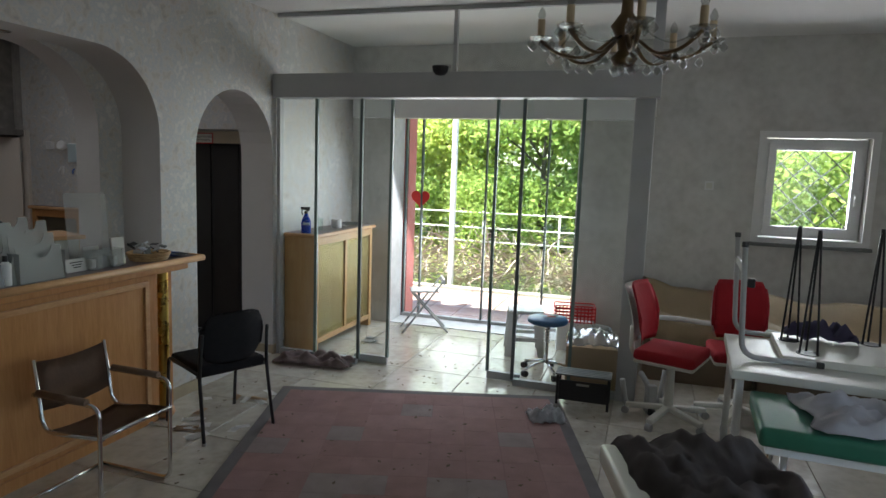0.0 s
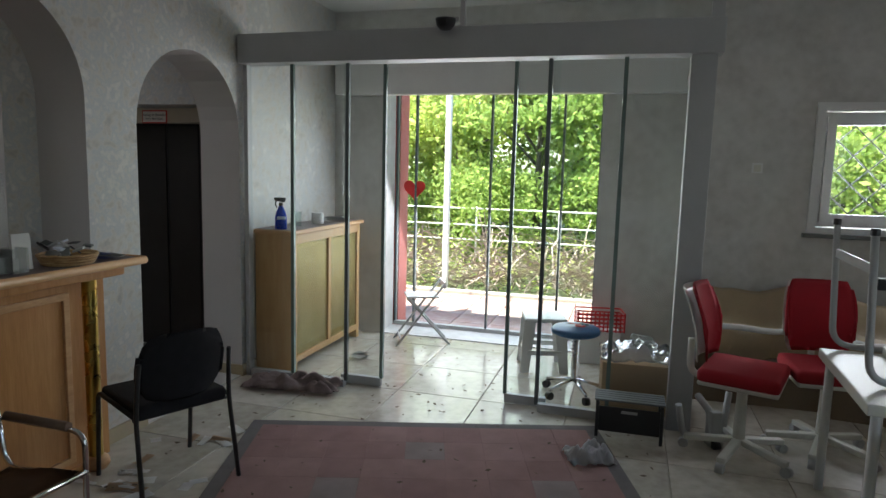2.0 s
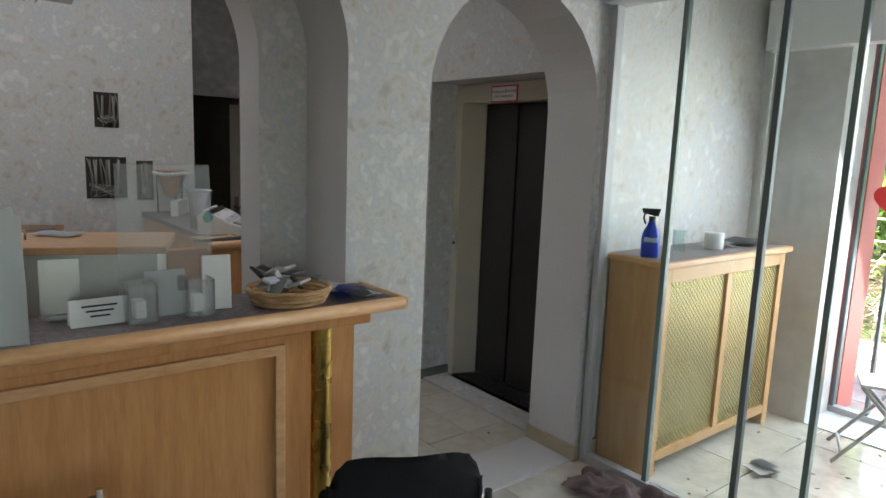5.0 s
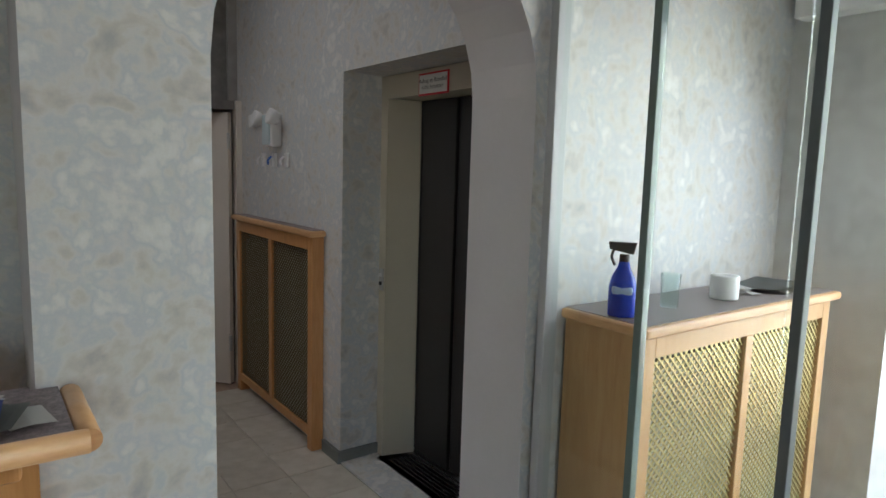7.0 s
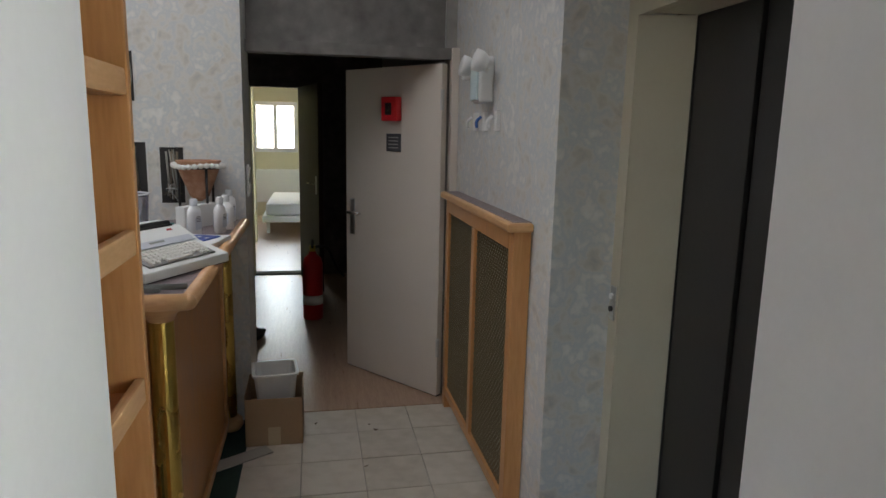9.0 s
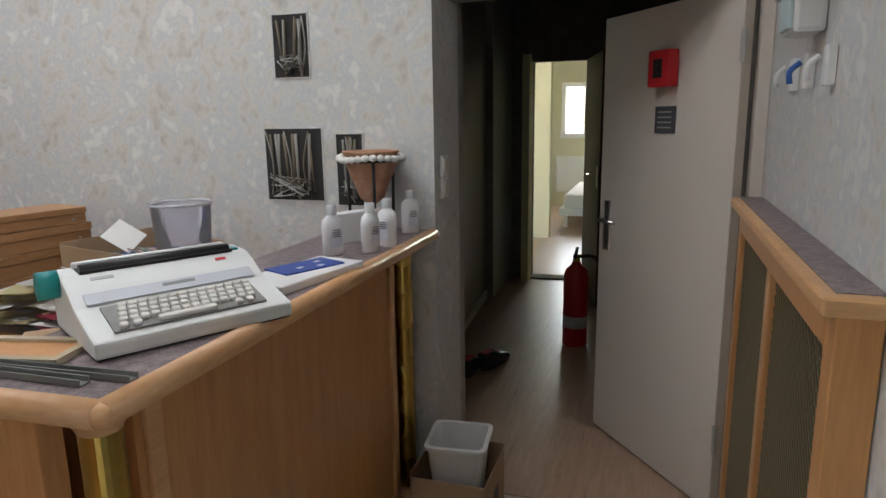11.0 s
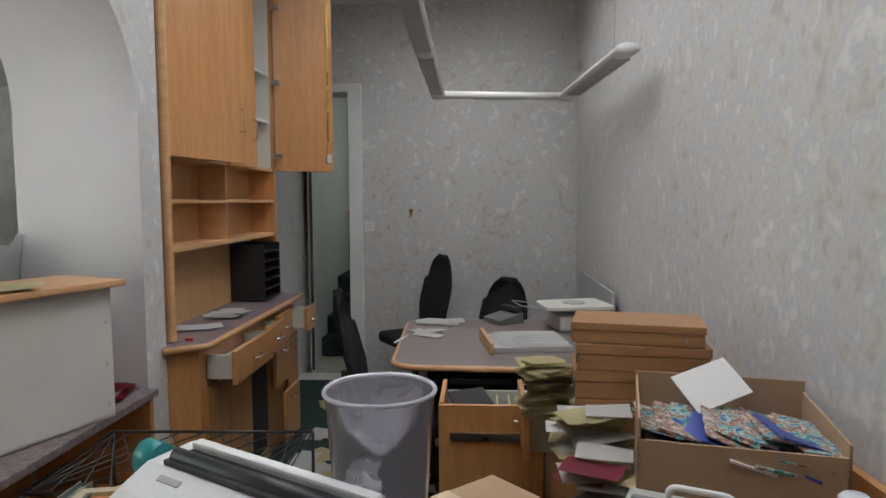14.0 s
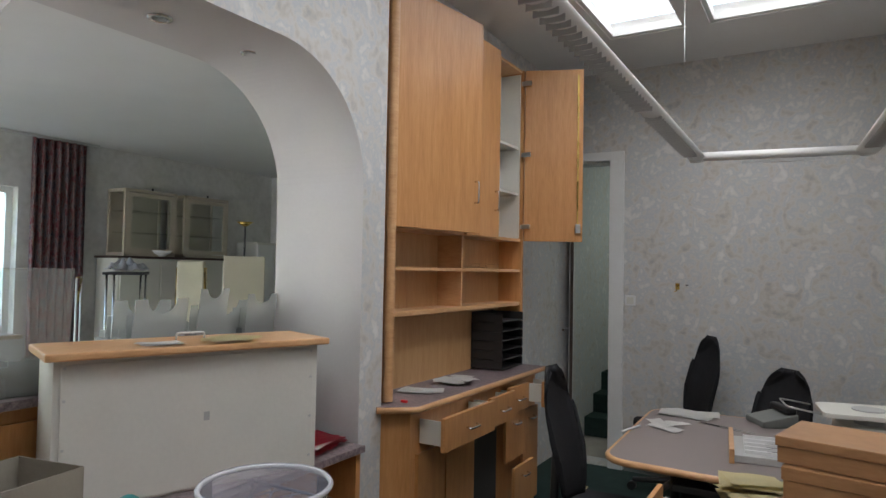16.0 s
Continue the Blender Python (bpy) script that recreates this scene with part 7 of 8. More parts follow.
def crumple(w, d, h, nx, ny, seed, fall=0.0):
    """A crumpled cloth sheet."""
    bm = bmesh.new()
    off = Vector((seed * 3.7, seed * 1.3, 0))
    g = []
    for i in range(nx + 1):
        row = []
        for j in range(ny + 1):
            u, v = i / nx - 0.5, j / ny - 0.5
            n = noise.noise(Vector((u * 5, v * 5, 0)) + off) + 0.5 * noise.noise(Vector((u * 11, v * 11, 3)) + off) + 0.25 * noise.noise(Vector((u * 23, v * 23, 7)) + off)
            e = max(0, 4 * max(abs(u), abs(v)) ** 2 * 1.2 - 0.55)
            row.append(bm.verts.new((u * w * (1 + 0.1 * noise.noise(Vector((v * 4, 1, seed)))), v * d * (1 + 0.1 * noise.noise(Vector((u * 4, 5, seed)))), max(0.004, h * (0.55 + 0.7 * n) * (1 - e)) - fall * max(0, abs(v) - 0.38) * 8)))
        g.append(row)
    for i in range(nx):
        for j in range(ny):
            bm.faces.new((g[i][j], g[i + 1][j], g[i + 1][j + 1], g[i][j + 1]))
    bmesh.ops.solidify(bm, geom=bm.faces[:], thickness=0.004)
    return smooth(bm)


def couch(m, w, d, h, top_m, label, name="treatment_couch"):
    t = thing(name, m, label, "couch")
    part("mattress", smooth(bm_box(w, d, 0.09, (0, 0, h - 0.045), 0.025, 3)), top_m, t)
    part("frame", bm_box(w * 0.96, d * 0.9, 0.04, (0, 0, h - 0.11), 0.006), M["white_metal"], t)
    for x in (-1, 1):
        for y in (-1, 1):
            part("leg", bm_tube([(x * (w / 2 - 0.12), y * (d / 2 - 0.09), h - 0.12), (x * (w / 2 - 0.10), y * (d / 2 - 0.06), 0)], 0.017, 10), M["chrome"], t)
    return t


couch(pose(1.40, 3.58, 0, 0, 0, -3), 1.60, 0.56, 0.68, M["green_cloth"], "green leatherette treatment couch with chrome legs")
wcl = thing("white_sheet", pose(1.22, 3.62, 0.682, 0, 0, 6), "crumpled white sheet on the green couch", "sheet")
part("cloth", crumple(0.85, 0.50, 0.10, 44, 28, 3), mat("white_cotton", (0.66, 0.65, 0.68), 0.9, vary=0.1, fine=300, bump=0.15), wcl)
couch(pose(0.40, 2.50, 0, 0, 0, -74), 1.30, 0.64, 0.62, M["cream_pl"], "cream vinyl couch partly under a blanket", "vinyl_couch")
gbl = thing("grey_blanket", pose(0.43, 2.60, 0.622, 0, 0, -72), "dark grey crumpled blanket over the vinyl couch", "blanket")
part("cloth", crumple(1.16, 0.62, 0.13, 56, 36, 9, 0.05), mat("dark_grey_fleece", (0.17, 0.152, 0.145), 0.95, vary=0.3, fine=400, bump=0.3, spec=0.1), gbl)
# tan couch shells against the wall
for x, y, w, rz, lab in ((0.50, 6.42, 0.95, 2, "tan leatherette couch shell with a torn white edge"), (1.60, 6.25, 1.25, -6, "large tan leatherette couch shell leaning by the window")):
    t = thing("couch_shell", pose(x, y, 0, 0, 0, rz), lab, "couch", "tan couch shells")
    bm = bmesh.new()
    n = 14
    rows = []
    for j, (yy, zz) in enumerate(((-0.42, 0.42), (-0.40, 0.62), (-0.30, 0.66), (-0.10, 0.52), (0.12, 0.52), (0.26, 0.64), (0.36, 0.80), (0.44, 0.82), (0.46, 0.5))):
        rows.append([bm.verts.new((w * (i / n - 0.5), yy + 0.03 * noise.noise(Vector((i * 0.4, j, x))), zz * (0.86 + 0.05 * abs(2 * i / n - 1) ** 3 * 2) + 0.05 * noise.noise(Vector((i * 0.35, j * 0.7, x + 4))))) for i in range(n + 1)])
    for a, b in zip(rows, rows[1:]):
        for i in range(n):
            bm.faces.new((a[i], a[i + 1], b[i + 1], b[i]))
    bmesh.ops.solidify(bm, geom=bm.faces[:], thickness=0.03)
    part("shell", smooth(bm), M["skin_tan"], t)
    part("white_edge", bm_tube([(w * (i / 12 - 0.5), -0.43 + 0.012 * math.sin(i * 1.7), 0.565 + 0.03 * noise.noise(Vector((i * 0.5, x, 2)))) for i in range(13)], 0.022, 8), M["paper"], t)
    part("base_box", bm_box(w * 0.94, 0.72, 0.36, (0, 0.0, 0.18), 0.01), mat("brown_base", (0.20, 0.15, 0.10), 0.8) if "brown_base" not in bpy.data.materials else bpy.data.materials["brown_base"], t)
pc = thing("cushion", pose(1.10, 4.70, 0.803, 0, 0, -12), "purple-grey cushion lying on the stack", "cushion")
part("cover", crumple(0.40, 0.16, 0.13, 20, 14, 5), mat("purple_cloth", (0.10, 0.09, 0.16), 0.9), pc)

# grey chair base lying by the partition
gb = thing("upturned_chair_base", pose(0.08, 5.24, 0, 0, 0, 25), "grey plastic chair base lying on its side", "chair base")
part("arm", bm_tube(rounded([(-0.16, 0, 0.25), (-0.12, 0, 0.05), (0.14, 0, 0.03), (0.20, 0.05, 0.30)], 0.06), 0.02, 10), M["grey_pl"], gb)
part("arm", bm_tube(rounded([(0.02, -0.05, 0.02), (0.04, -0.02, 0.20), (0.06, 0.16, 0.24)], 0.05), 0.022, 10), M["grey_pl"], gb)
part("post", bm_box(0.07, 0.05, 0.22, (0.05, -0.06, 0.11), 0.01), M["grey_pl"], gb)
part("castor", bm_tube([(0.02, -0.10, 0.025), (0.06, -0.10, 0.025)], 0.025, 12), M["black"], gb)

# black step stool
ss = thing("step_stool", pose(-0.35, 5.20, 0, 0, 0, 1) @ Matrix.Diagonal((0.95, 0.95, 0.82, 1)), "low black step stool with a slatted grey top", "step stool")
for k in range(5):
    part("slat", bm_box(0.44, 0.032, 0.016, (0, -0.085 + 0.042 * k, 0.30), 0.004), M["skirt"], ss)
for s in (-1, 1):
    part("side_frame", bm_prism([(-0.12, 0), (-0.10, 0), (-0.08, 0.26), (0.08, 0.26), (0.10, 0), (0.12, 0), (0.10, 0.292), (-0.10, 0.292)], 0.02, "x", s * 0.20 - 0.01), M["black"], ss)
part("front_panel", bm_span(-0.19, 0.19, -0.10, -0.085, 0.06, 0.25, 0.004), M["black"], ss)
part("grip", bm_box(0.10, 0.006, 0.02, (0, -0.103, 0.22), 0.002), M["grey_pl"], ss)

# draught lobby things
fs = thing("folding_stool", pose(-2.25, 6.82, 0, 0, 0, 25), "grey metal folding stool", "folding stool")
part("seat", bm_box(0.30, 0.26, 0.018, (0, 0, 0.45), 0.006), M["white_metal"], fs)
for s in (-1, 1):
    part("leg", bm_tube([(-0.24, s * 0.15, 0.0), (0.20, s * 0.14, 0.58)], 0.011, 8), M["alu"], fs)
    part("leg", bm_tube([(0.26, s * 0.12, 0.0), (-0.14, s * 0.12, 0.44)], 0.011, 8), M["alu"], fs)
part("back_bar", bm_box(0.02, 0.30, 0.06, (0.20, 0, 0.56), 0.006), M["white_metal"], fs)
part("foot_bar", bm_tube([(-0.20, -0.15, 0.06), (-0.20, 0.15, 0.06)], 0.009, 8), M["alu"], fs)
ps = thing("plastic_stool", pose(-1.05, 6.42, 0, 0, 0, 14), "white plastic stool with splayed legs", "stool")
part("seat", smooth(bm_box(0.34, 0.34, 0.035, (0, 0, 0.435), 0.014, 3)), M["white_pl"], ps)
for x in (-1, 1):
    for y in (-1, 1):
        lg = part("leg", bm_prism([(-0.035, 0), (0.035, 0), (0.05, 0.43), (-0.05, 0.43)], 0.012, "y", 0), M["white_pl"], ps)
        lg.matrix_local = pose(x * 0.16, y * 0.17, 0, 8 * y, -5 * x, 0)
    part("stretcher", bm_box(0.012, 0.28, 0.04, (x * 0.165, 0, 0.17), 0.004), M["white_pl"], ps)
    part("stretcher", bm_box(0.28, 0.012, 0.04, (0, x * 0.165, 0.17), 0.004), M["white_pl"], ps)
bl = thing("roller_stool", pose(-0.745, 5.84, 0, 0, 0, 0), "round blue stool on chrome castors", "stool")
part("seat", bm_lathe([(0, 0.455), (0.15, 0.455), (0.175, 0.47), (0.178, 0.49), (0.16, 0.51), (0, 0.515)], 32), mat("blue_vinyl", (0.03, 0.12, 0.26), 0.4), bl)
part("column", bm_cyl(0.02, 0.36, (0, 0, 0.10), 14), M["chrome"], bl)
part("spring", bm_tube([(0.03 * math.cos(k * 0.6), 0.03 * math.sin(k * 0.6), 0.28 + 0.0025 * k) for k in range(64)], 0.004, 5), M["chrome"], bl)
for k in range(5):
    a = 2 * math.pi * k / 5 + 0.2
    b = part("base_arm", bm_tube([(0, 0, 0.12), (0.22 * math.cos(a), 0.22 * math.sin(a), 0.07)], 0.014, 8), M["chrome"], bl)
    part("castor", bm_tube([(0.225 * math.cos(a) - 0.02 * math.sin(a), 0.225 * math.sin(a) + 0.02 * math.cos(a), 0.028), (0.225 * math.cos(a) + 0.02 * math.sin(a), 0.225 * math.sin(a) - 0.02 * math.cos(a), 0.028)], 0.028, 12), M["black"], b)
paper_heap("stool_clutter", pose(-0.73, 5.83, 0.516), 5, (0.04, 0.04), [M["black"], M["red"], M["skirt"]], (0.09, 0.05), "dark clutter on the blue stool", "clutter", 71, 0.005)
rb_ = thing("red_basket", pose(-0.62, 6.80, 0, 0, 0, 10), "red plastic shopping basket", "basket")
for k in range(5):
    part("band", bm_tube(rounded([(-0.2, 0, 0.30 + 0.035 * k), (-0.2, -0.14, 0.30 + 0.035 * k), (0.2, -0.14, 0.30 + 0.035 * k), (0.2, 0.14, 0.30 + 0.035 * k), (-0.2, 0.14, 0.30 + 0.035 * k), (-0.2, 0, 0.30 + 0.035 * k)], 0.03, 3), 0.007, 6), M["red"], rb_)
for k in range(12):
    part("rib", bm_box(0.012, 0.006, 0.17, (-0.19 + k * 0.035, -0.143, 0.375)), M["red"], rb_)
part("stand", bm_box(0.34, 0.24, 0.29, (0, 0, 0.145), 0.01), M["white_pl"], rb_, "white crate under the basket")
vb = thing("plastic_wrap_box", pose(-0.32, 5.74, 0, 0, 0, 4), "cardboard box heaped with clear plastic packaging", "box")
part("carton", bm_box(0.46, 0.40, 0.36, (0, 0, 0.18), 0.004), M["card"], vb)
part("plastic_film", moved(crumple(0.48, 0.42, 0.13, 28, 22, 14), Matrix.Translation((0, 0, 0.36))), M["bag"], vb, "crumpled clear film")
part("plastic_tray", bm_box(0.16, 0.12, 0.06, (0.05, 0.02, 0.46), 0.01, rot=Euler((0.3, 0.2, 0.4)).to_matrix()), M["milky"], vb)

# ---- rug and floor litter ----
rugm = pose(-1.13, 3.445, 0, 0, 0, 17.3)
rug = thing("rug", rugm, "dusty faded red patchwork rug with a grey border", "rug")
RW, RL = 2.18, 3.10
part("border", bm_box(RW, RL, 0.008, (0, 0, 0.013), 0.003), mat("grey_rug_border", (0.17, 0.155, 0.15), 0.95, vary=0.3, scale=8, fine=300, bump=0.3, spec=0.1), rug)
rug_reds = [mat("faded_red_pile_%s" % "abcd"[k], c, 0.95, vary=0.3, scale=7, fine=350, bump=0.35, spec=0.1) for k, c in enumerate(((0.30, 0.185, 0.17), (0.285, 0.175, 0.163), (0.31, 0.195, 0.18), (0.27, 0.22, 0.205)))]
rng = random.Random(8)
nx, ny = 9, 13
cw, cl = (RW - 0.16) / nx, (RL - 0.16) / ny
for j in range(ny):
    sh2 = 0.5 * cw if j % 2 else 0.0
    for i in range(nx):
        k = 3 if rng.random() < 0.12 else rng.randrange(3)
        part("patch", bm_box(cw * 0.998, cl * 0.998, 0.004, (-RW / 2 + 0.08 + cw * (i + 0.5), -RL / 2 + 0.08 + cl * (j + 0.5), 0.0185), 0.001, 1), rug_reds[k], rug)

rg = thing("rag", pose(-2.72, 5.24, 0.004, 0, 0, 6), "dirty pinkish rag lying by the partition", "rag")
part("cloth", crumple(0.70, 0.24, 0.13, 40, 18, 21), mat("dirty_pink_cloth", (0.36, 0.28, 0.27), 0.95, vary=0.4, scale=14, bump=0.2), rg)
bg = thing("plastic_bag", pose(-0.56, 4.74, 0.006, 0, 0, 20), "crumpled white plastic bag on the floor", "plastic bag")
part("film", crumple(0.26, 0.20, 0.11, 24, 20, 33), mat("white_film", (0.62, 0.62, 0.64), 0.4, vary=0.1), bg)
rng = random.Random(19)
for k in range(20):
    x, y = rng.uniform(-3.05, -2.45), rng.uniform(3.55, 4.5)
    paper_heap("litter_paper", pose(x, y, 0.004, 0, 0, rng.uniform(0, 360)), 1, (0.01, 0.01), [M["paper"] if k % 4 else M["card"]], (rng.uniform(0.06, 0.2), rng.uniform(0.04, 0.09)), "torn paper lying on the dusty tiles", "paper", 300 + k, 0.002, "papers on the lobby floor")
for k in range(6):
    paper_heap("litter_paper", pose(rng.uniform(-2.7, -2.4), rng.uniform(2.0, 2.7), 0.004, 0, 0, rng.uniform(0, 360)), 2, (0.03, 0.03), [M["paper_y"], M["paper"]], (0.12, 0.08), "crumpled paper lying by the counter", "paper", 340 + k, 0.012, "papers on the lobby floor")
paper_heap("litter_paper", pose(-3.9, 4.75, 0.012), 1, (0.01, 0.01), [M["paper"]], (0.10, 0.07), "white slip lying on the hall tiles", "paper", 371)
paper_heap("litter_paper", pose(-2.55, 6.1, 0.012), 3, (0.05, 0.06), [M["skirt"], M["paper"]], (0.12, 0.09), "dirty scraps under the radiator cover", "paper", 372, 0.012)
# leaves and crumbs: too small and many to count
bm = bmesh.new()
rng = random.Random(4)
for k in range(320):
    x, y = (rng.uniform(-2.9, -0.2), rng.uniform(3.0, 7.0)) if k < 305 else (rng.uniform(-6.0, -3.6), rng.uniform(4.35, 5.3))
    s = rng.uniform(0.006, 0.022)
    a = rng.uniform(0, 6.28)
    z = 0.0225 if -2.6 < x < -0.4 and 3.2 < y < 5.0 else 0.012
    vs = [bm.verts.new((x + s * math.cos(a + t) * (1 if j % 2 else 0.55), y + s * math.sin(a + t) * (1 if j % 2 else 0.55), z + rng.uniform(0.0, 0.008))) for j, t in enumerate((0, 1.57, 3.14, 4.71))]
    bm.faces.new(vs)
tagged(new("floor_debris", mesh_of("floor_debris", bm, mat("dry_leaf", (0.12, 0.085, 0.055), 0.9))), "dry leaf crumbs and dirt scattered over the floor", "debris", kind="stuff")

# ---- chandelier ----
cd = thing("chandelier", pose(-0.10, 3.165, 0.32) @ Matrix.Diagonal((1.28, 1.28, 0.895, 1)), "bronze chandelier with candle sleeves and glass drops", "chandelier")
br = mat("dark_bronze", (0.16, 0.11, 0.06), 0.4, 0.9, vary=0.3)
cm = glass_mat("cut_glass", (0.80, 0.80, 0.78), 0.05)
part("stem", bm_lathe([(0, 2.13), (0.03, 2.14), (0.045, 2.17), (0.02, 2.21), (0.03, 2.27), (0.05, 2.32), (0.02, 2.38), (0.012, 2.6), (0.012, 3.0), (0.05, 3.05), (0.06, 3.08), (0, 3.08)], 20), br, cd)
drop = bm_lathe([(0, -0.05), (0.012, -0.035), (0.014, -0.025), (0.004, -0.002), (0, 0)], 8)
dropm = mesh_of("glass_drop", drop, cm)
for k in range(8):
    a = 2 * math.pi * k / 8 + 0.2
    ca, sa = math.cos(a), math.sin(a)
    arm = part("arm", bm_tube(rounded([(0.03 * ca, 0.03 * sa, 2.27), (0.12 * ca, 0.12 * sa, 2.17), (0.21 * ca, 0.21 * sa, 2.18), (0.275 * ca, 0.275 * sa, 2.25)], 0.06, 5), 0.008, 8), br, cd)
    part("drip_pan", bm_lathe([(0, 0), (0.03, 0.004), (0.04, 0.014), (0.036, 0.014), (0, 0.006)], 18, (0.275 * ca, 0.275 * sa, 2.25)), cm, arm)
    part("candle_sleeve", bm_cyl(0.012, 0.085, (0.275 * ca, 0.275 * sa, 2.262), 12), M["skin_tan"], arm)
    part("bulb", bm_lathe([(0.008, 0), (0.014, 0.02), (0.008, 0.045), (0, 0.06)], 12, (0.275 * ca, 0.275 * sa, 2.347)), cm, arm)
    for j in range(5):
        o = new("glass_drop", dropm)
        o.parent = arm
        t = 2 * math.pi * j / 5
        o.location = (0.275 * ca + 0.036 * math.cos(t), 0.275 * sa + 0.036 * math.sin(t), 2.255)
    for j, r in enumerate((0.13, 0.19, 0.24)):
        o = new("glass_drop", dropm)
        o.parent = arm
        o.location = (r * ca, r * sa, 2.165 + 0.01 * j)
    b2 = 2 * math.pi * (k + 1) / 8 + 0.2
    part("bead_chain", bm_tube([(0.26 * (ca * (1 - s) + math.cos(b2) * s), 0.26 * (sa * (1 - s) + math.sin(b2) * s), 2.25 - 0.06 * math.sin(math.pi * s)) for s in [j / 8 for j in range(9)]], 0.004, 5), cm, cd)
for j in range(7):
    o = new("glass_drop", dropm)
    o.parent = cd
    t = 2 * math.pi * j / 7
    o.location = (0.035 * math.cos(t), 0.035 * math.sin(t), 2.15)

# ---- back of the lobby, seen through the wide arch ----
M["aged_cream"] = mat("aged_cream_lacquer", (0.44, 0.385, 0.30), 0.5, vary=0.15, scale=5, bump=0.03)


def glass_cabinet(x, y, z, label):
    c = thing("display_cabinet", pose(x, y, z, 0, 0, -90), label, "cabinet", "cream display cabinets")
    w, d, h = 0.76, 0.38, 0.86
    cr = M["aged_cream"]
    for s in (-1, 1):
        for t in (-1, 1):
            part("post", bm_box(0.04, 0.04, h, (s * (w / 2 - 0.02), t * (d / 2 - 0.02), h / 2), 0.004), cr, c)
    for zz in (0.02, h - 0.02):
        part("board", bm_box(w, d, 0.04, (0, 0, zz), 0.004), cr, c)
    for zz in (0.30, 0.58):
        part("glass_shelf", bm_box(w - 0.08, d - 0.05, 0.008, (0, 0, zz)), M["glass_g"], c)
    dr_ = part("door", bm_prism(rect(-w / 2 + 0.04, w / 2 - 0.04, 0.05, h - 0.05), 0.02, "y", -d / 2, [rect(-w / 2 + 0.09, w / 2 - 0.09, 0.10, h - 0.10)]), cr, c)
    part("door_glass", bm_box(w - 0.18, 0.005, h - 0.2, (0, -d / 2 + 0.01, h / 2)), M["glass_g"], dr_)
    part("back_panel", bm_box(w - 0.06, 0.01, h - 0.06, (0, d / 2 - 0.02, h / 2)), cr, c)
    part("key", bm_box(0.02, 0.02, 0.03, (0, -d / 2, h + 0.015), 0.003), M["black"], c)
    return c


sdb = thing("cupboard", pose(2.24, -1.24, 0, 0, 0, -90), "tall cream cupboard carrying two display cabinets", "cupboard")
part("carcass", bm_box(1.75, 0.46, 1.63, (0, 0, 0.835), 0.005), M["cream_pl"], sdb)
part("top_board", bm_box(1.80, 0.50, 0.03, (0, 0, 1.665), 0.005), M["dark_wood"], sdb)
for k in range(3):
    part("door", bm_box(0.55, 0.02, 1.54, (-0.575 + 0.575 * k, -0.238, 0.84), 0.004), M["white_panel"], sdb)
glass_cabinet(2.24, -0.84, 1.682, "cream glazed display cabinet on the cupboard")
glass_cabinet(2.24, -1.72, 1.682, "second cream glazed display cabinet on the cupboard")
bw = thing("white_bowl", pose(2.03, -0.99, 1.682), "white enamel bowl in front of the cabinets", "bowl")
part("bowl", bm_lathe([(0.03, 0), (0.09, 0.04), (0.13, 0.08), (0.135, 0.08), (0.09, 0.035), (0.0, 0.01)], 24), M["white_pl"], bw)
flp = thing("floor_lamp", pose(0.62, -1.12, 0), "slim dark floor lamp with a shallow brass bowl", "floor lamp")
part("base", bm_cyl(0.13, 0.02, (0, 0, 0), 24), M["black"], flp)
part("pole", bm_cyl(0.012, 2.06, (0, 0, 0.02), 12), M["black"], flp)
part("shade", bm_lathe([(0.02, 0), (0.10, 0.05), (0.105, 0.05), (0.02, -0.005)], 24, (0, 0, 2.07)), M["brass"], flp)
wpn = thing("white_wardrobe", pose(2.25, -3.0, 0), "plain white wardrobe by the back wall", "wardrobe")
part("carcass", bm_box(0.46, 0.70, 1.95, (0, 0, 0.975), 0.006), M["white_panel"], wpn)
part("door", bm_box(0.02, 0.34, 1.88, (-0.24, -0.175, 0.975), 0.004), M["white_metal"], wpn)
part("door", bm_box(0.02, 0.34, 1.88, (-0.24, 0.175, 0.975), 0.004), M["white_metal"], wpn)
# treatment devices
ins = thing("therapy_device", pose(0.05, -0.60, 0, 0, 0, -42), "beige therapy device cabinet with a control panel", "medical device")
bei = mat("beige_enamel", (0.50, 0.46, 0.35), 0.45, vary=0.08)
part("housing", bm_box(0.76, 0.42, 0.66, (0, 0, 1.35), 0.01), bei, ins)
part("door", bm_box(0.36, 0.014, 0.56, (0.17, 0.216, 1.34), 0.005), bei, ins)
part("control_panel", bm_box(0.17, 0.006, 0.28, (0.23, 0.226, 1.42), 0.002), mat("grey_green_panel", (0.32, 0.36, 0.30), 0.5), ins)
for k in range(5):
    for j in range(2):
        part("button", bm_box(0.025, 0.006, 0.018, (0.19 + 0.06 * j, 0.230, 1.51 - 0.045 * k), 0.002), M["white_pl"], ins)
part("stand", bm_box(0.72, 0.40, 1.0, (0, 0, 0.52), 0.008), bei, ins)
for x in (-0.32, 0.32):
    for y in (-0.16, 0.16):
        part("foot", bm_cyl(0.02, 0.02, (x, y, 0), 10), M["black"], ins)
fst = thing("linen_trolley", pose(0.93, -0.60, 0, 0, 0, -42), "brass-railed trolley with cream laundry sack", "trolley")
for x in (-1, 1):
    for y in (-1, 1):
        part("post", bm_tube([(x * 0.17, y * 0.15, 0.0), (x * 0.17, y * 0.15, 1.55)], 0.01, 8), M["brass"], fst)
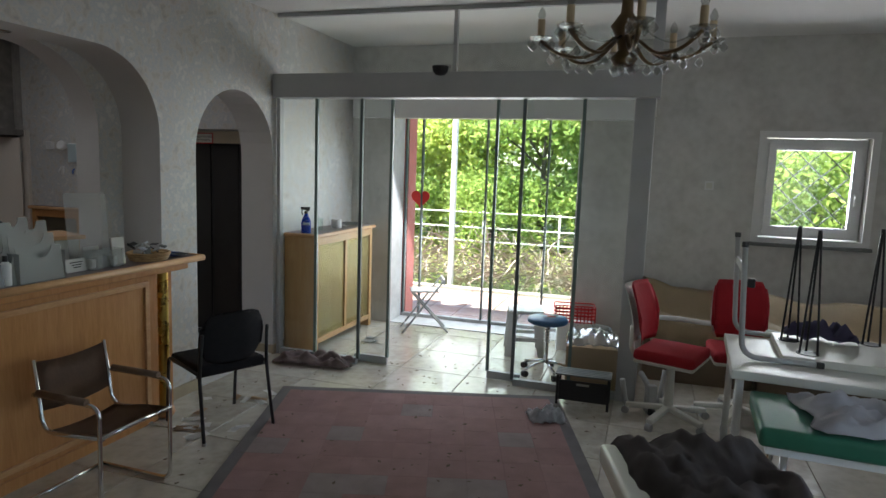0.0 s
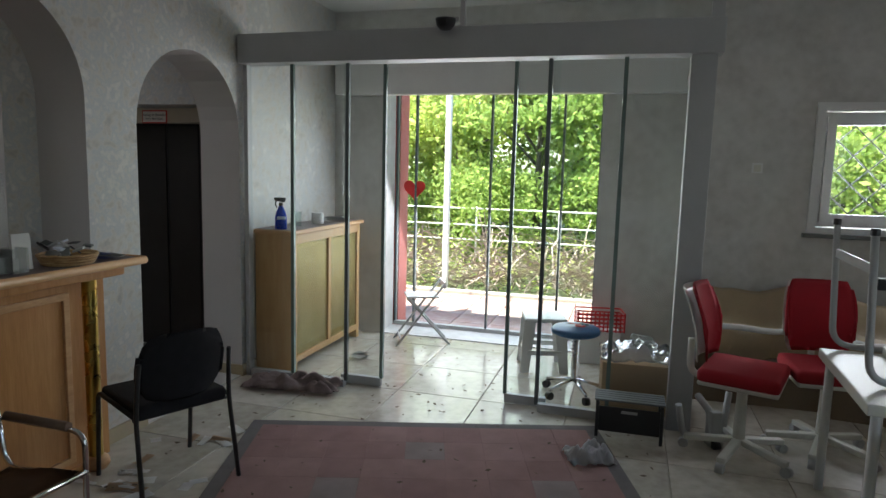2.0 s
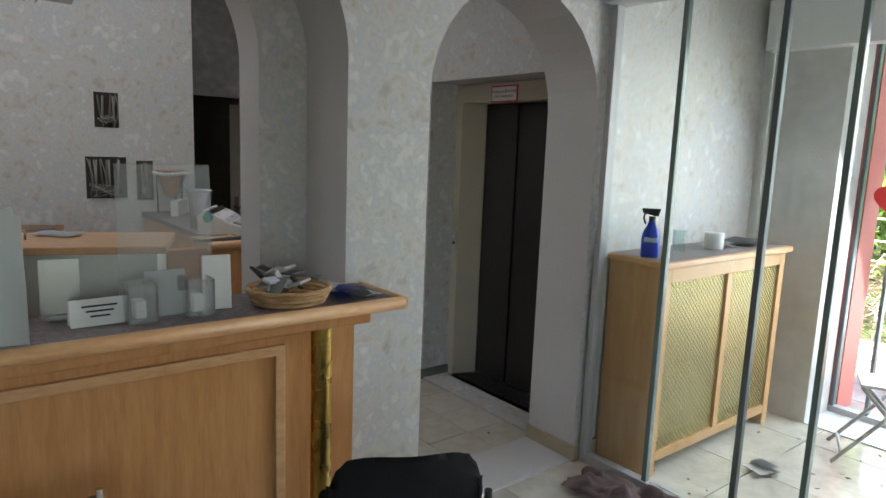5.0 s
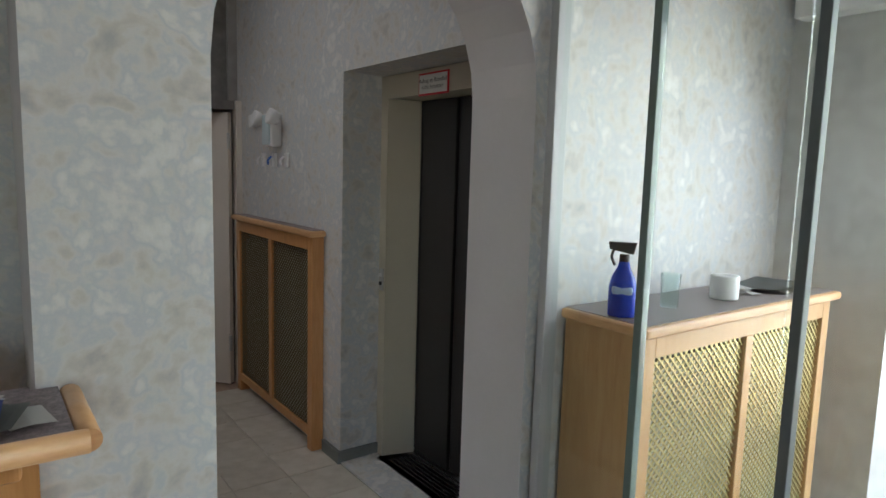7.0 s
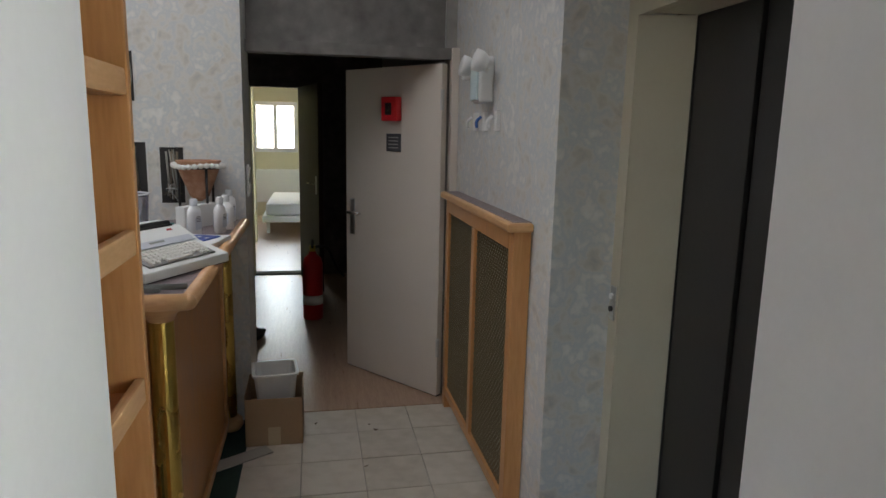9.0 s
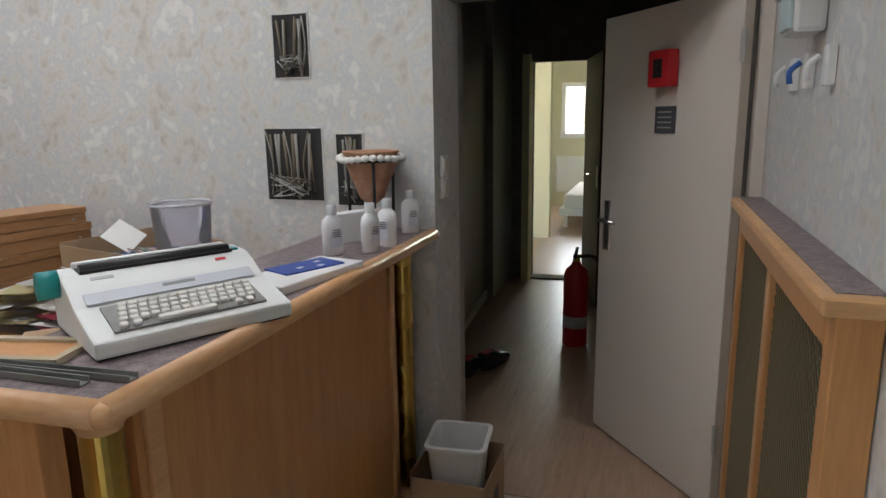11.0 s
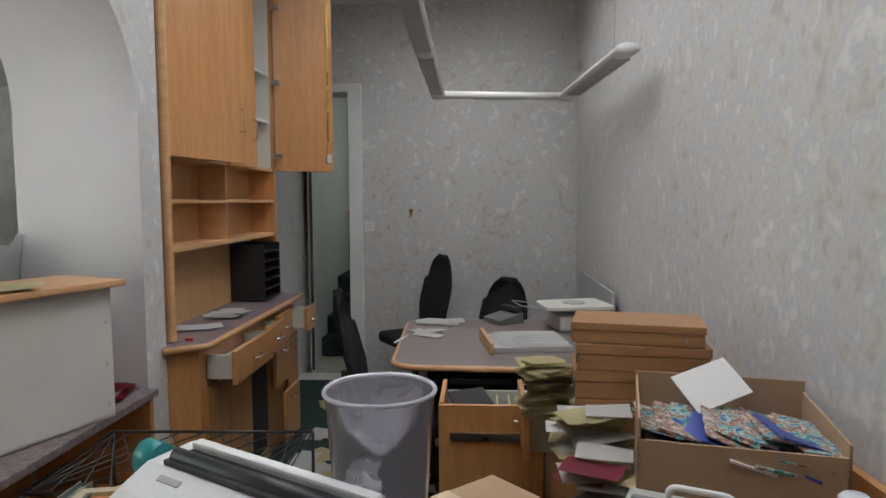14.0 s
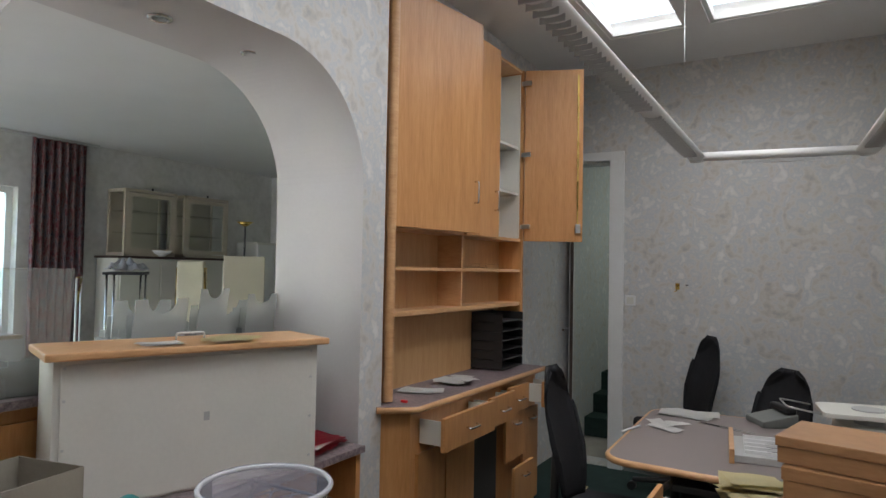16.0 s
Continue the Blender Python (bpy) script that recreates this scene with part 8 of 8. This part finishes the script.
for z in (0.2, 1.50):
    part("rail", bm_tube(rounded([(-0.17, 0, z), (-0.17, -0.15, z), (0.17, -0.15, z), (0.17, 0.15, z), (-0.17, 0.15, z), (-0.17, 0, z)], 0.02, 3), 0.009, 8), M["brass"], fst)
part("sack", bm_box(0.40, 0.30, 1.3, (0, 0, 0.98), 0.04, 3), mat("cream_canvas", (0.62, 0.58, 0.45), 0.9, vary=0.12, bump=0.2), fst)
trc = thing("linen_rack", pose(1.30, -0.02, 0, 0, 0, -40), "dark rack topped with folded white linen", "rack")
part("shelf_board", bm_box(0.74, 0.40, 0.03, (0, 0, 1.47), 0.004), M["black"], trc)
for x in (-1, 1):
    for y in (-1, 1):
        part("post", bm_tube([(x * 0.28, y * 0.17, 0.0), (x * 0.28, y * 0.17, 1.47)], 0.012, 8), M["chrome"], trc)
part("shelf_board", bm_box(0.60, 0.38, 0.03, (0, 0, 0.60), 0.004), M["black"], trc)
ln = thing("folded_linen", pose(1.30, -0.02, 1.486, 0, 0, -40), "white folded linen on the rack", "linen")
part("cloth", crumple(0.72, 0.40, 0.15, 26, 20, 40), bpy.data.materials["white_cotton"], ln)
rl = thing("brass_rail", pose(1.42, 0.46, 0, 0, 0, -35), "white and brass tube rail on legs", "rail")
for x in (-0.25, 0.25):
    part("leg", bm_tube([(x, 0, 0), (x, 0, 1.42)], 0.011, 8), M["white_metal"], rl)
part("rail", bm_tube([(-0.25, 0, 1.42), (0.25, 0, 1.42)], 0.011, 8), M["brass"], rl)
part("rail", bm_tube([(-0.25, 0, 1.12), (0.25, 0, 1.40)], 0.014, 8), M["brass"], rl)
# downlights in the arch
for y in (2.62, 3.05):
    dlg = thing("downlight", pose(-3.48, y, 2.458), "round recessed downlight in the arch", "downlight", "arch downlights")
    part("ring", bm_lathe([(0.026, 0.0), (0.026, -0.006), (0.042, -0.004), (0.045, 0.0)], 24), M["chrome"], dlg)
    part("lens", bm_cyl(0.026, 0.003, (0, 0, -0.004), 20), M["grey_pl"], dlg)

# ---- outside ----
M["grass"] = ramp_mat("rough_grass", [(0.3, (0.035, 0.05, 0.015)), (0.5, (0.07, 0.10, 0.03)), (0.7, (0.14, 0.13, 0.06))], 0.95, (1, 1, 1), 1.2, 8, 0.5, 0.3)
M["paving"] = ramp_mat("red_paving", [(0.3, (0.24, 0.13, 0.11)), (0.5, (0.34, 0.20, 0.17)), (0.7, (0.44, 0.34, 0.30))], 0.7, (1, 1, 1), 3, 8, 0.6, 0.15, rnd=0.1)
M["bark"] = ramp_mat("bark", [(0.3, (0.045, 0.035, 0.025)), (0.7, (0.12, 0.10, 0.08))], 0.9, (6, 6, 1), 4, 6, 0.6, 0.5)


def leaf_mat(name, a, b):
    m = bpy.data.materials.new(name)
    m.use_nodes = True
    nt = m.node_tree
    nt.nodes.remove(nt.nodes["Principled BSDF"])
    g = nt.nodes.new("ShaderNodeNewGeometry")
    mx = nt.nodes.new("ShaderNodeMix")
    mx.data_type = "RGBA"
    mx.inputs["A"].default_value, mx.inputs["B"].default_value = (*a, 1), (*b, 1)
    nt.links.new(g.outputs["Random Per Island"], mx.inputs["Factor"])
    d, t, s = nt.nodes.new("ShaderNodeBsdfDiffuse"), nt.nodes.new("ShaderNodeBsdfTranslucent"), nt.nodes.new("ShaderNodeMixShader")
    s.inputs[0].default_value = 0.45
    nt.links.new(mx.outputs["Result"], d.inputs[0]), nt.links.new(mx.outputs["Result"], t.inputs[0])
    nt.links.new(d.outputs[0], s.inputs[1]), nt.links.new(t.outputs[0], s.inputs[2])
    nt.links.new(s.outputs[0], nt.nodes["Material Output"].inputs[0])
    return m


M["leaf_a"] = leaf_mat("green_leaves", (0.18, 0.29, 0.07), (0.45, 0.56, 0.16))
M["leaf_b"] = leaf_mat("yellow_green_leaves", (0.34, 0.44, 0.10), (0.62, 0.68, 0.22))
structure("ground", bm_span(-900, 900, 7.66, 1800, -0.6, -0.12), M["grass"], "rough grass ground reaching the horizon", "ground")
tr_ = thing("terrace", pose(0, 0, 0), "red paved terrace in front of the entrance", "terrace", kind="structure")
part("slab", bm_span(-7.0, 6.0, 7.34, 9.30, -0.15, -0.03), M["grout"], tr_)
pm = mesh_of("paver", bm_box(0.392, 0.392, 0.03, (0, 0, -0.025), 0.004, 1), M["paving"])
for i in range(22):
    for j in range(5):
        o = new("paver", pm)
        o.parent = tr_
        o.location = (-6.6 + 0.4 * i + 0.2, 7.36 + 0.4 * j + 0.2, 0.0)
structure("terrace_kerb", bm_span(-7.0, 6.0, 9.30, 9.45, -0.15, 0.03, 0.01), M["grout"], "grey concrete kerb at the terrace edge", "kerb")
# brushwood heap: countless twigs
vs, es_r = [], random.Random(13)
bm = bmesh.new()
for k in range(2600):
    x, y = es_r.uniform(-6.5, 3.5), es_r.uniform(9.6, 11.6)
    h = 0.85 * math.exp(-((y - 10.5) / 0.8) ** 2) * (0.7 + 0.5 * noise.noise(Vector((x * 0.8, 0, 2))))
    p = Vector((x, y, es_r.uniform(-0.1, 0.05 + max(0.05, h))))
    d = Vector((es_r.uniform(-1, 1), es_r.uniform(-0.6, 0.6), es_r.uniform(-0.5, 0.5))).normalized() * es_r.uniform(0.2, 0.7)
    w = es_r.uniform(0.004, 0.011)
    mid = p + d * 0.5 + Vector((0, 0, es_r.uniform(0, 0.1)))
    q = p + d
    sidev = d.cross(Vector((0, 0.3, 1))).normalized() * w
    upv = d.cross(sidev).normalized() * w
    r1 = [bm.verts.new(c + o) for c in (p, mid, q) for o in (sidev, upv, -sidev)]
    for a in (0, 3):
        for j in range(3):
            bm.faces.new((r1[a + j], r1[a + (j + 1) % 3], r1[a + 3 + (j + 1) % 3], r1[a + 3 + j]))
tagged(new("brushwood", mesh_of("brushwood", bm, ramp_mat("dry_twigs", [(0.3, (0.20, 0.145, 0.12)), (0.7, (0.50, 0.41, 0.35))], 0.9, (1, 1, 1), 3, 4, 0.3, 0.1))), "grey-brown heap of dry brushwood beyond the terrace", "brushwood", kind="stuff")
bm = bmesh.new()
for k in range(9000):
    x, y = es_r.uniform(-8, 5), es_r.uniform(10.4, 16)
    z = -0.12 + es_r.random() ** 2 * 0.55
    s = es_r.uniform(0.02, 0.06)
    d = Vector((es_r.uniform(-1, 1), es_r.uniform(-1, 1), es_r.uniform(-0.4, 1))).normalized() * s
    e = d.cross(Vector((es_r.uniform(-1, 1), es_r.uniform(-1, 1), 1))).normalized() * s * 0.5
    c = Vector((x, y, z))
    bm.faces.new([bm.verts.new(c + v) for v in (-d, e, d, -e)])
tagged(new("undergrowth", mesh_of("undergrowth", bm, M["leaf_b"])), "low yellow-green undergrowth beyond the brushwood", "undergrowth", kind="stuff")

# railing and pole
ra = thing("railing", pose(0, 0, 0), "white metal railing at the garden edge", "railing")
for z in (0.35, 0.62, 0.92):
    part("rail", bm_tube([(-8, 12.6, z), (5, 12.6, z + 0.02)], 0.014, 8), M["white_metal"], ra)
for k in range(9):
    part("post", bm_tube([(-7.6 + 1.5 * k, 12.6, -0.12), (-7.6 + 1.5 * k, 12.6, 0.96)], 0.018, 8), M["white_metal"], ra)
po = thing("canopy_post", pose(-2.82, 9.62, -0.12), "white round canopy post outside", "post")
part("post", bm_cyl(0.045, 3.2, (0, 0, 0), 16), M["white_metal"], po)
part("foot_plate", bm_box(0.18, 0.18, 0.02, (0, 0, 0.01), 0.004), M["white_metal"], po)
tb_ = table(pose(-0.35, 12.0, -0.12, 0, 0, 15), 0.8, 0.6, 0.62, M["skirt"], M["grey_pl"], "old grey garden table in the overgrowth", "garden_table")


def crown_mesh(name, seed, rx, rz, n, size):
    """Leaves in clumps along limbs, with gaps."""
    r = np.random.RandomState(seed)
    clumps = []
    for k in range(46):
        a, u = r.uniform(0, 2 * np.pi), r.uniform(-0.9, 1.0)
        rad = np.sqrt(max(0.05, 1 - u * u)) * r.uniform(0.45, 1.05)
        clumps.append((rx * rad * np.cos(a), rx * rad * np.sin(a), rz * u, r.uniform(0.28, 0.62)))
    c = np.array(clumps)[r.randint(0, len(clumps), n)]
    p = c[:, :3] + r.normal(size=(n, 3)) * c[:, 3:4] * np.array([1, 1, 0.6]) * 0.62
    d = r.normal(size=(n, 3))
    d /= np.linalg.norm(d, axis=1)[:, None]
    e = np.cross(d, r.normal(size=(n, 3)))
    e /= np.linalg.norm(e, axis=1)[:, None]
    s = r.uniform(0.6, 1.3, (n, 1)) * size
    v = np.stack([p - d * s, p + e * s * 0.5, p + d * s, p - e * s * 0.5], 1).reshape(-1, 3)
    me = bpy.data.meshes.new(name)
    me.from_pydata(v.tolist(), [], np.arange(4 * n).reshape(-1, 4).tolist())
    return me


crowns = [crown_mesh("crown", 1, 1.9, 2.0, 9000, 0.085), crown_mesh("crown", 2, 1.6, 1.8, 9000, 0.075), crown_mesh("crown", 3, 1.5, 1.2, 7000, 0.07)]
for k, me in enumerate(crowns):
    me.materials.append(M["leaf_b"] if k == 1 else M["leaf_a"])


def tree(x, y, kind, h, s, rz):
    t = thing("tree", pose(x, y, -0.12, 0, 0, rz), ("leafy green deciduous tree in the garden", "yellow-green young tree in the garden", "low bushy green shrub in the garden")[kind], "tree", "garden trees")
    part("trunk", bm_tube([(0, 0, -0.1), (0.05, 0.03, h * 0.4), (-0.04, 0.06, h * 0.8), (0.0, 0.0, h * 1.2)], 0.11 * s, 8, r_end=0.03), M["bark"], t)
    for j in range(5):
        a = 2 * math.pi * j / 5 + rz
        part("limb", bm_tube([(0, 0, h * (0.5 + 0.1 * j)), (0.6 * s * math.cos(a), 0.6 * s * math.sin(a), h * (0.7 + 0.1 * j)), (1.2 * s * math.cos(a), 1.2 * s * math.sin(a), h * (0.85 + 0.1 * j))], 0.04 * s, 6, r_end=0.01), M["bark"], t)
    c = new("crown", crowns[kind])
    c.parent = t
    c.location, c.scale = (0, 0, h), (s, s, s)
    return t


for x, y, kind, h, s, rz in ((-6.2, 14.4, 1, 2.6, 1.0, 10), (-4.2, 15.6, 1, 2.9, 1.1, 60), (-2.3, 14.9, 0, 2.6, 0.95, 130), (-0.6, 16.2, 0, 3.4, 1.15, 200), (1.4, 14.8, 0, 2.8, 1.0, 280), (3.4, 13.2, 0, 2.6, 1.0, 330),
                            (-8.4, 16.0, 0, 3.2, 1.2, 20), (-5.4, 19.5, 0, 4.6, 1.5, 80), (-1.6, 20.5, 1, 4.8, 1.6, 150), (2.4, 19.0, 0, 4.4, 1.5, 220), (-9.5, 20.0, 1, 4.5, 1.5, 50), (5.6, 15.5, 1, 3.2, 1.2, 100), (-3.2, 13.6, 2, 0.9, 0.75, 30), (-0.4, 13.8, 2, 0.9, 0.8, 90), (-5.2, 13.8, 2, 0.8, 0.7, 160), (3.0, 11.6, 2, 1.4, 0.9, 240), (1.6, 13.6, 2, 0.9, 0.7, 300)):
    tree(x, y, kind, h, s, rz)
# woods beyond
fw = tagged(new("far_woods", crown_mesh("far_woods", 9, 1.0, 1.0, 26000, 0.02)), "dense green woods closing the view", "woods", kind="stuff")
fw.data.materials.append(M["leaf_a"])
fw.matrix_world = Matrix.Translation((-2, 30, 4)) @ Matrix.Diagonal((22, 4, 6.5, 1))

# ---- floor tiles ----
fl = bpy.data.objects["floor"]
tm = mesh_of("tile", bm_box(0.612, 0.612, 0.014, (0, 0, 0.0), 0.002, 1), M["tile"])
k = 0
x = XW + 0.31
while x < 2.5 + 0.31:
    y = 7.33 - 0.31
    while y > Y0 - 0.3:
        ob = new("tile", tm)
        ob.parent = fl
        ob.location = (min(x, 2.5), y, -0.004 + 0.0012 * math.sin(k * 12.9))
        k += 1
        y -= 0.618
    x += 0.618
ts = mesh_of("tile", bm_box(0.284, 0.284, 0.014, (0, 0, 0), 0.002, 1), M["tile_s"])
for i in range(10):
    for j in range(4):
        ob = new("tile", ts)
        ob.parent = fl
        ob.location = (-3.36 - 0.288 * i, 5.262 - 0.288 * j, -0.003 + 0.001 * math.sin((i * 7 + j) * 5.1))
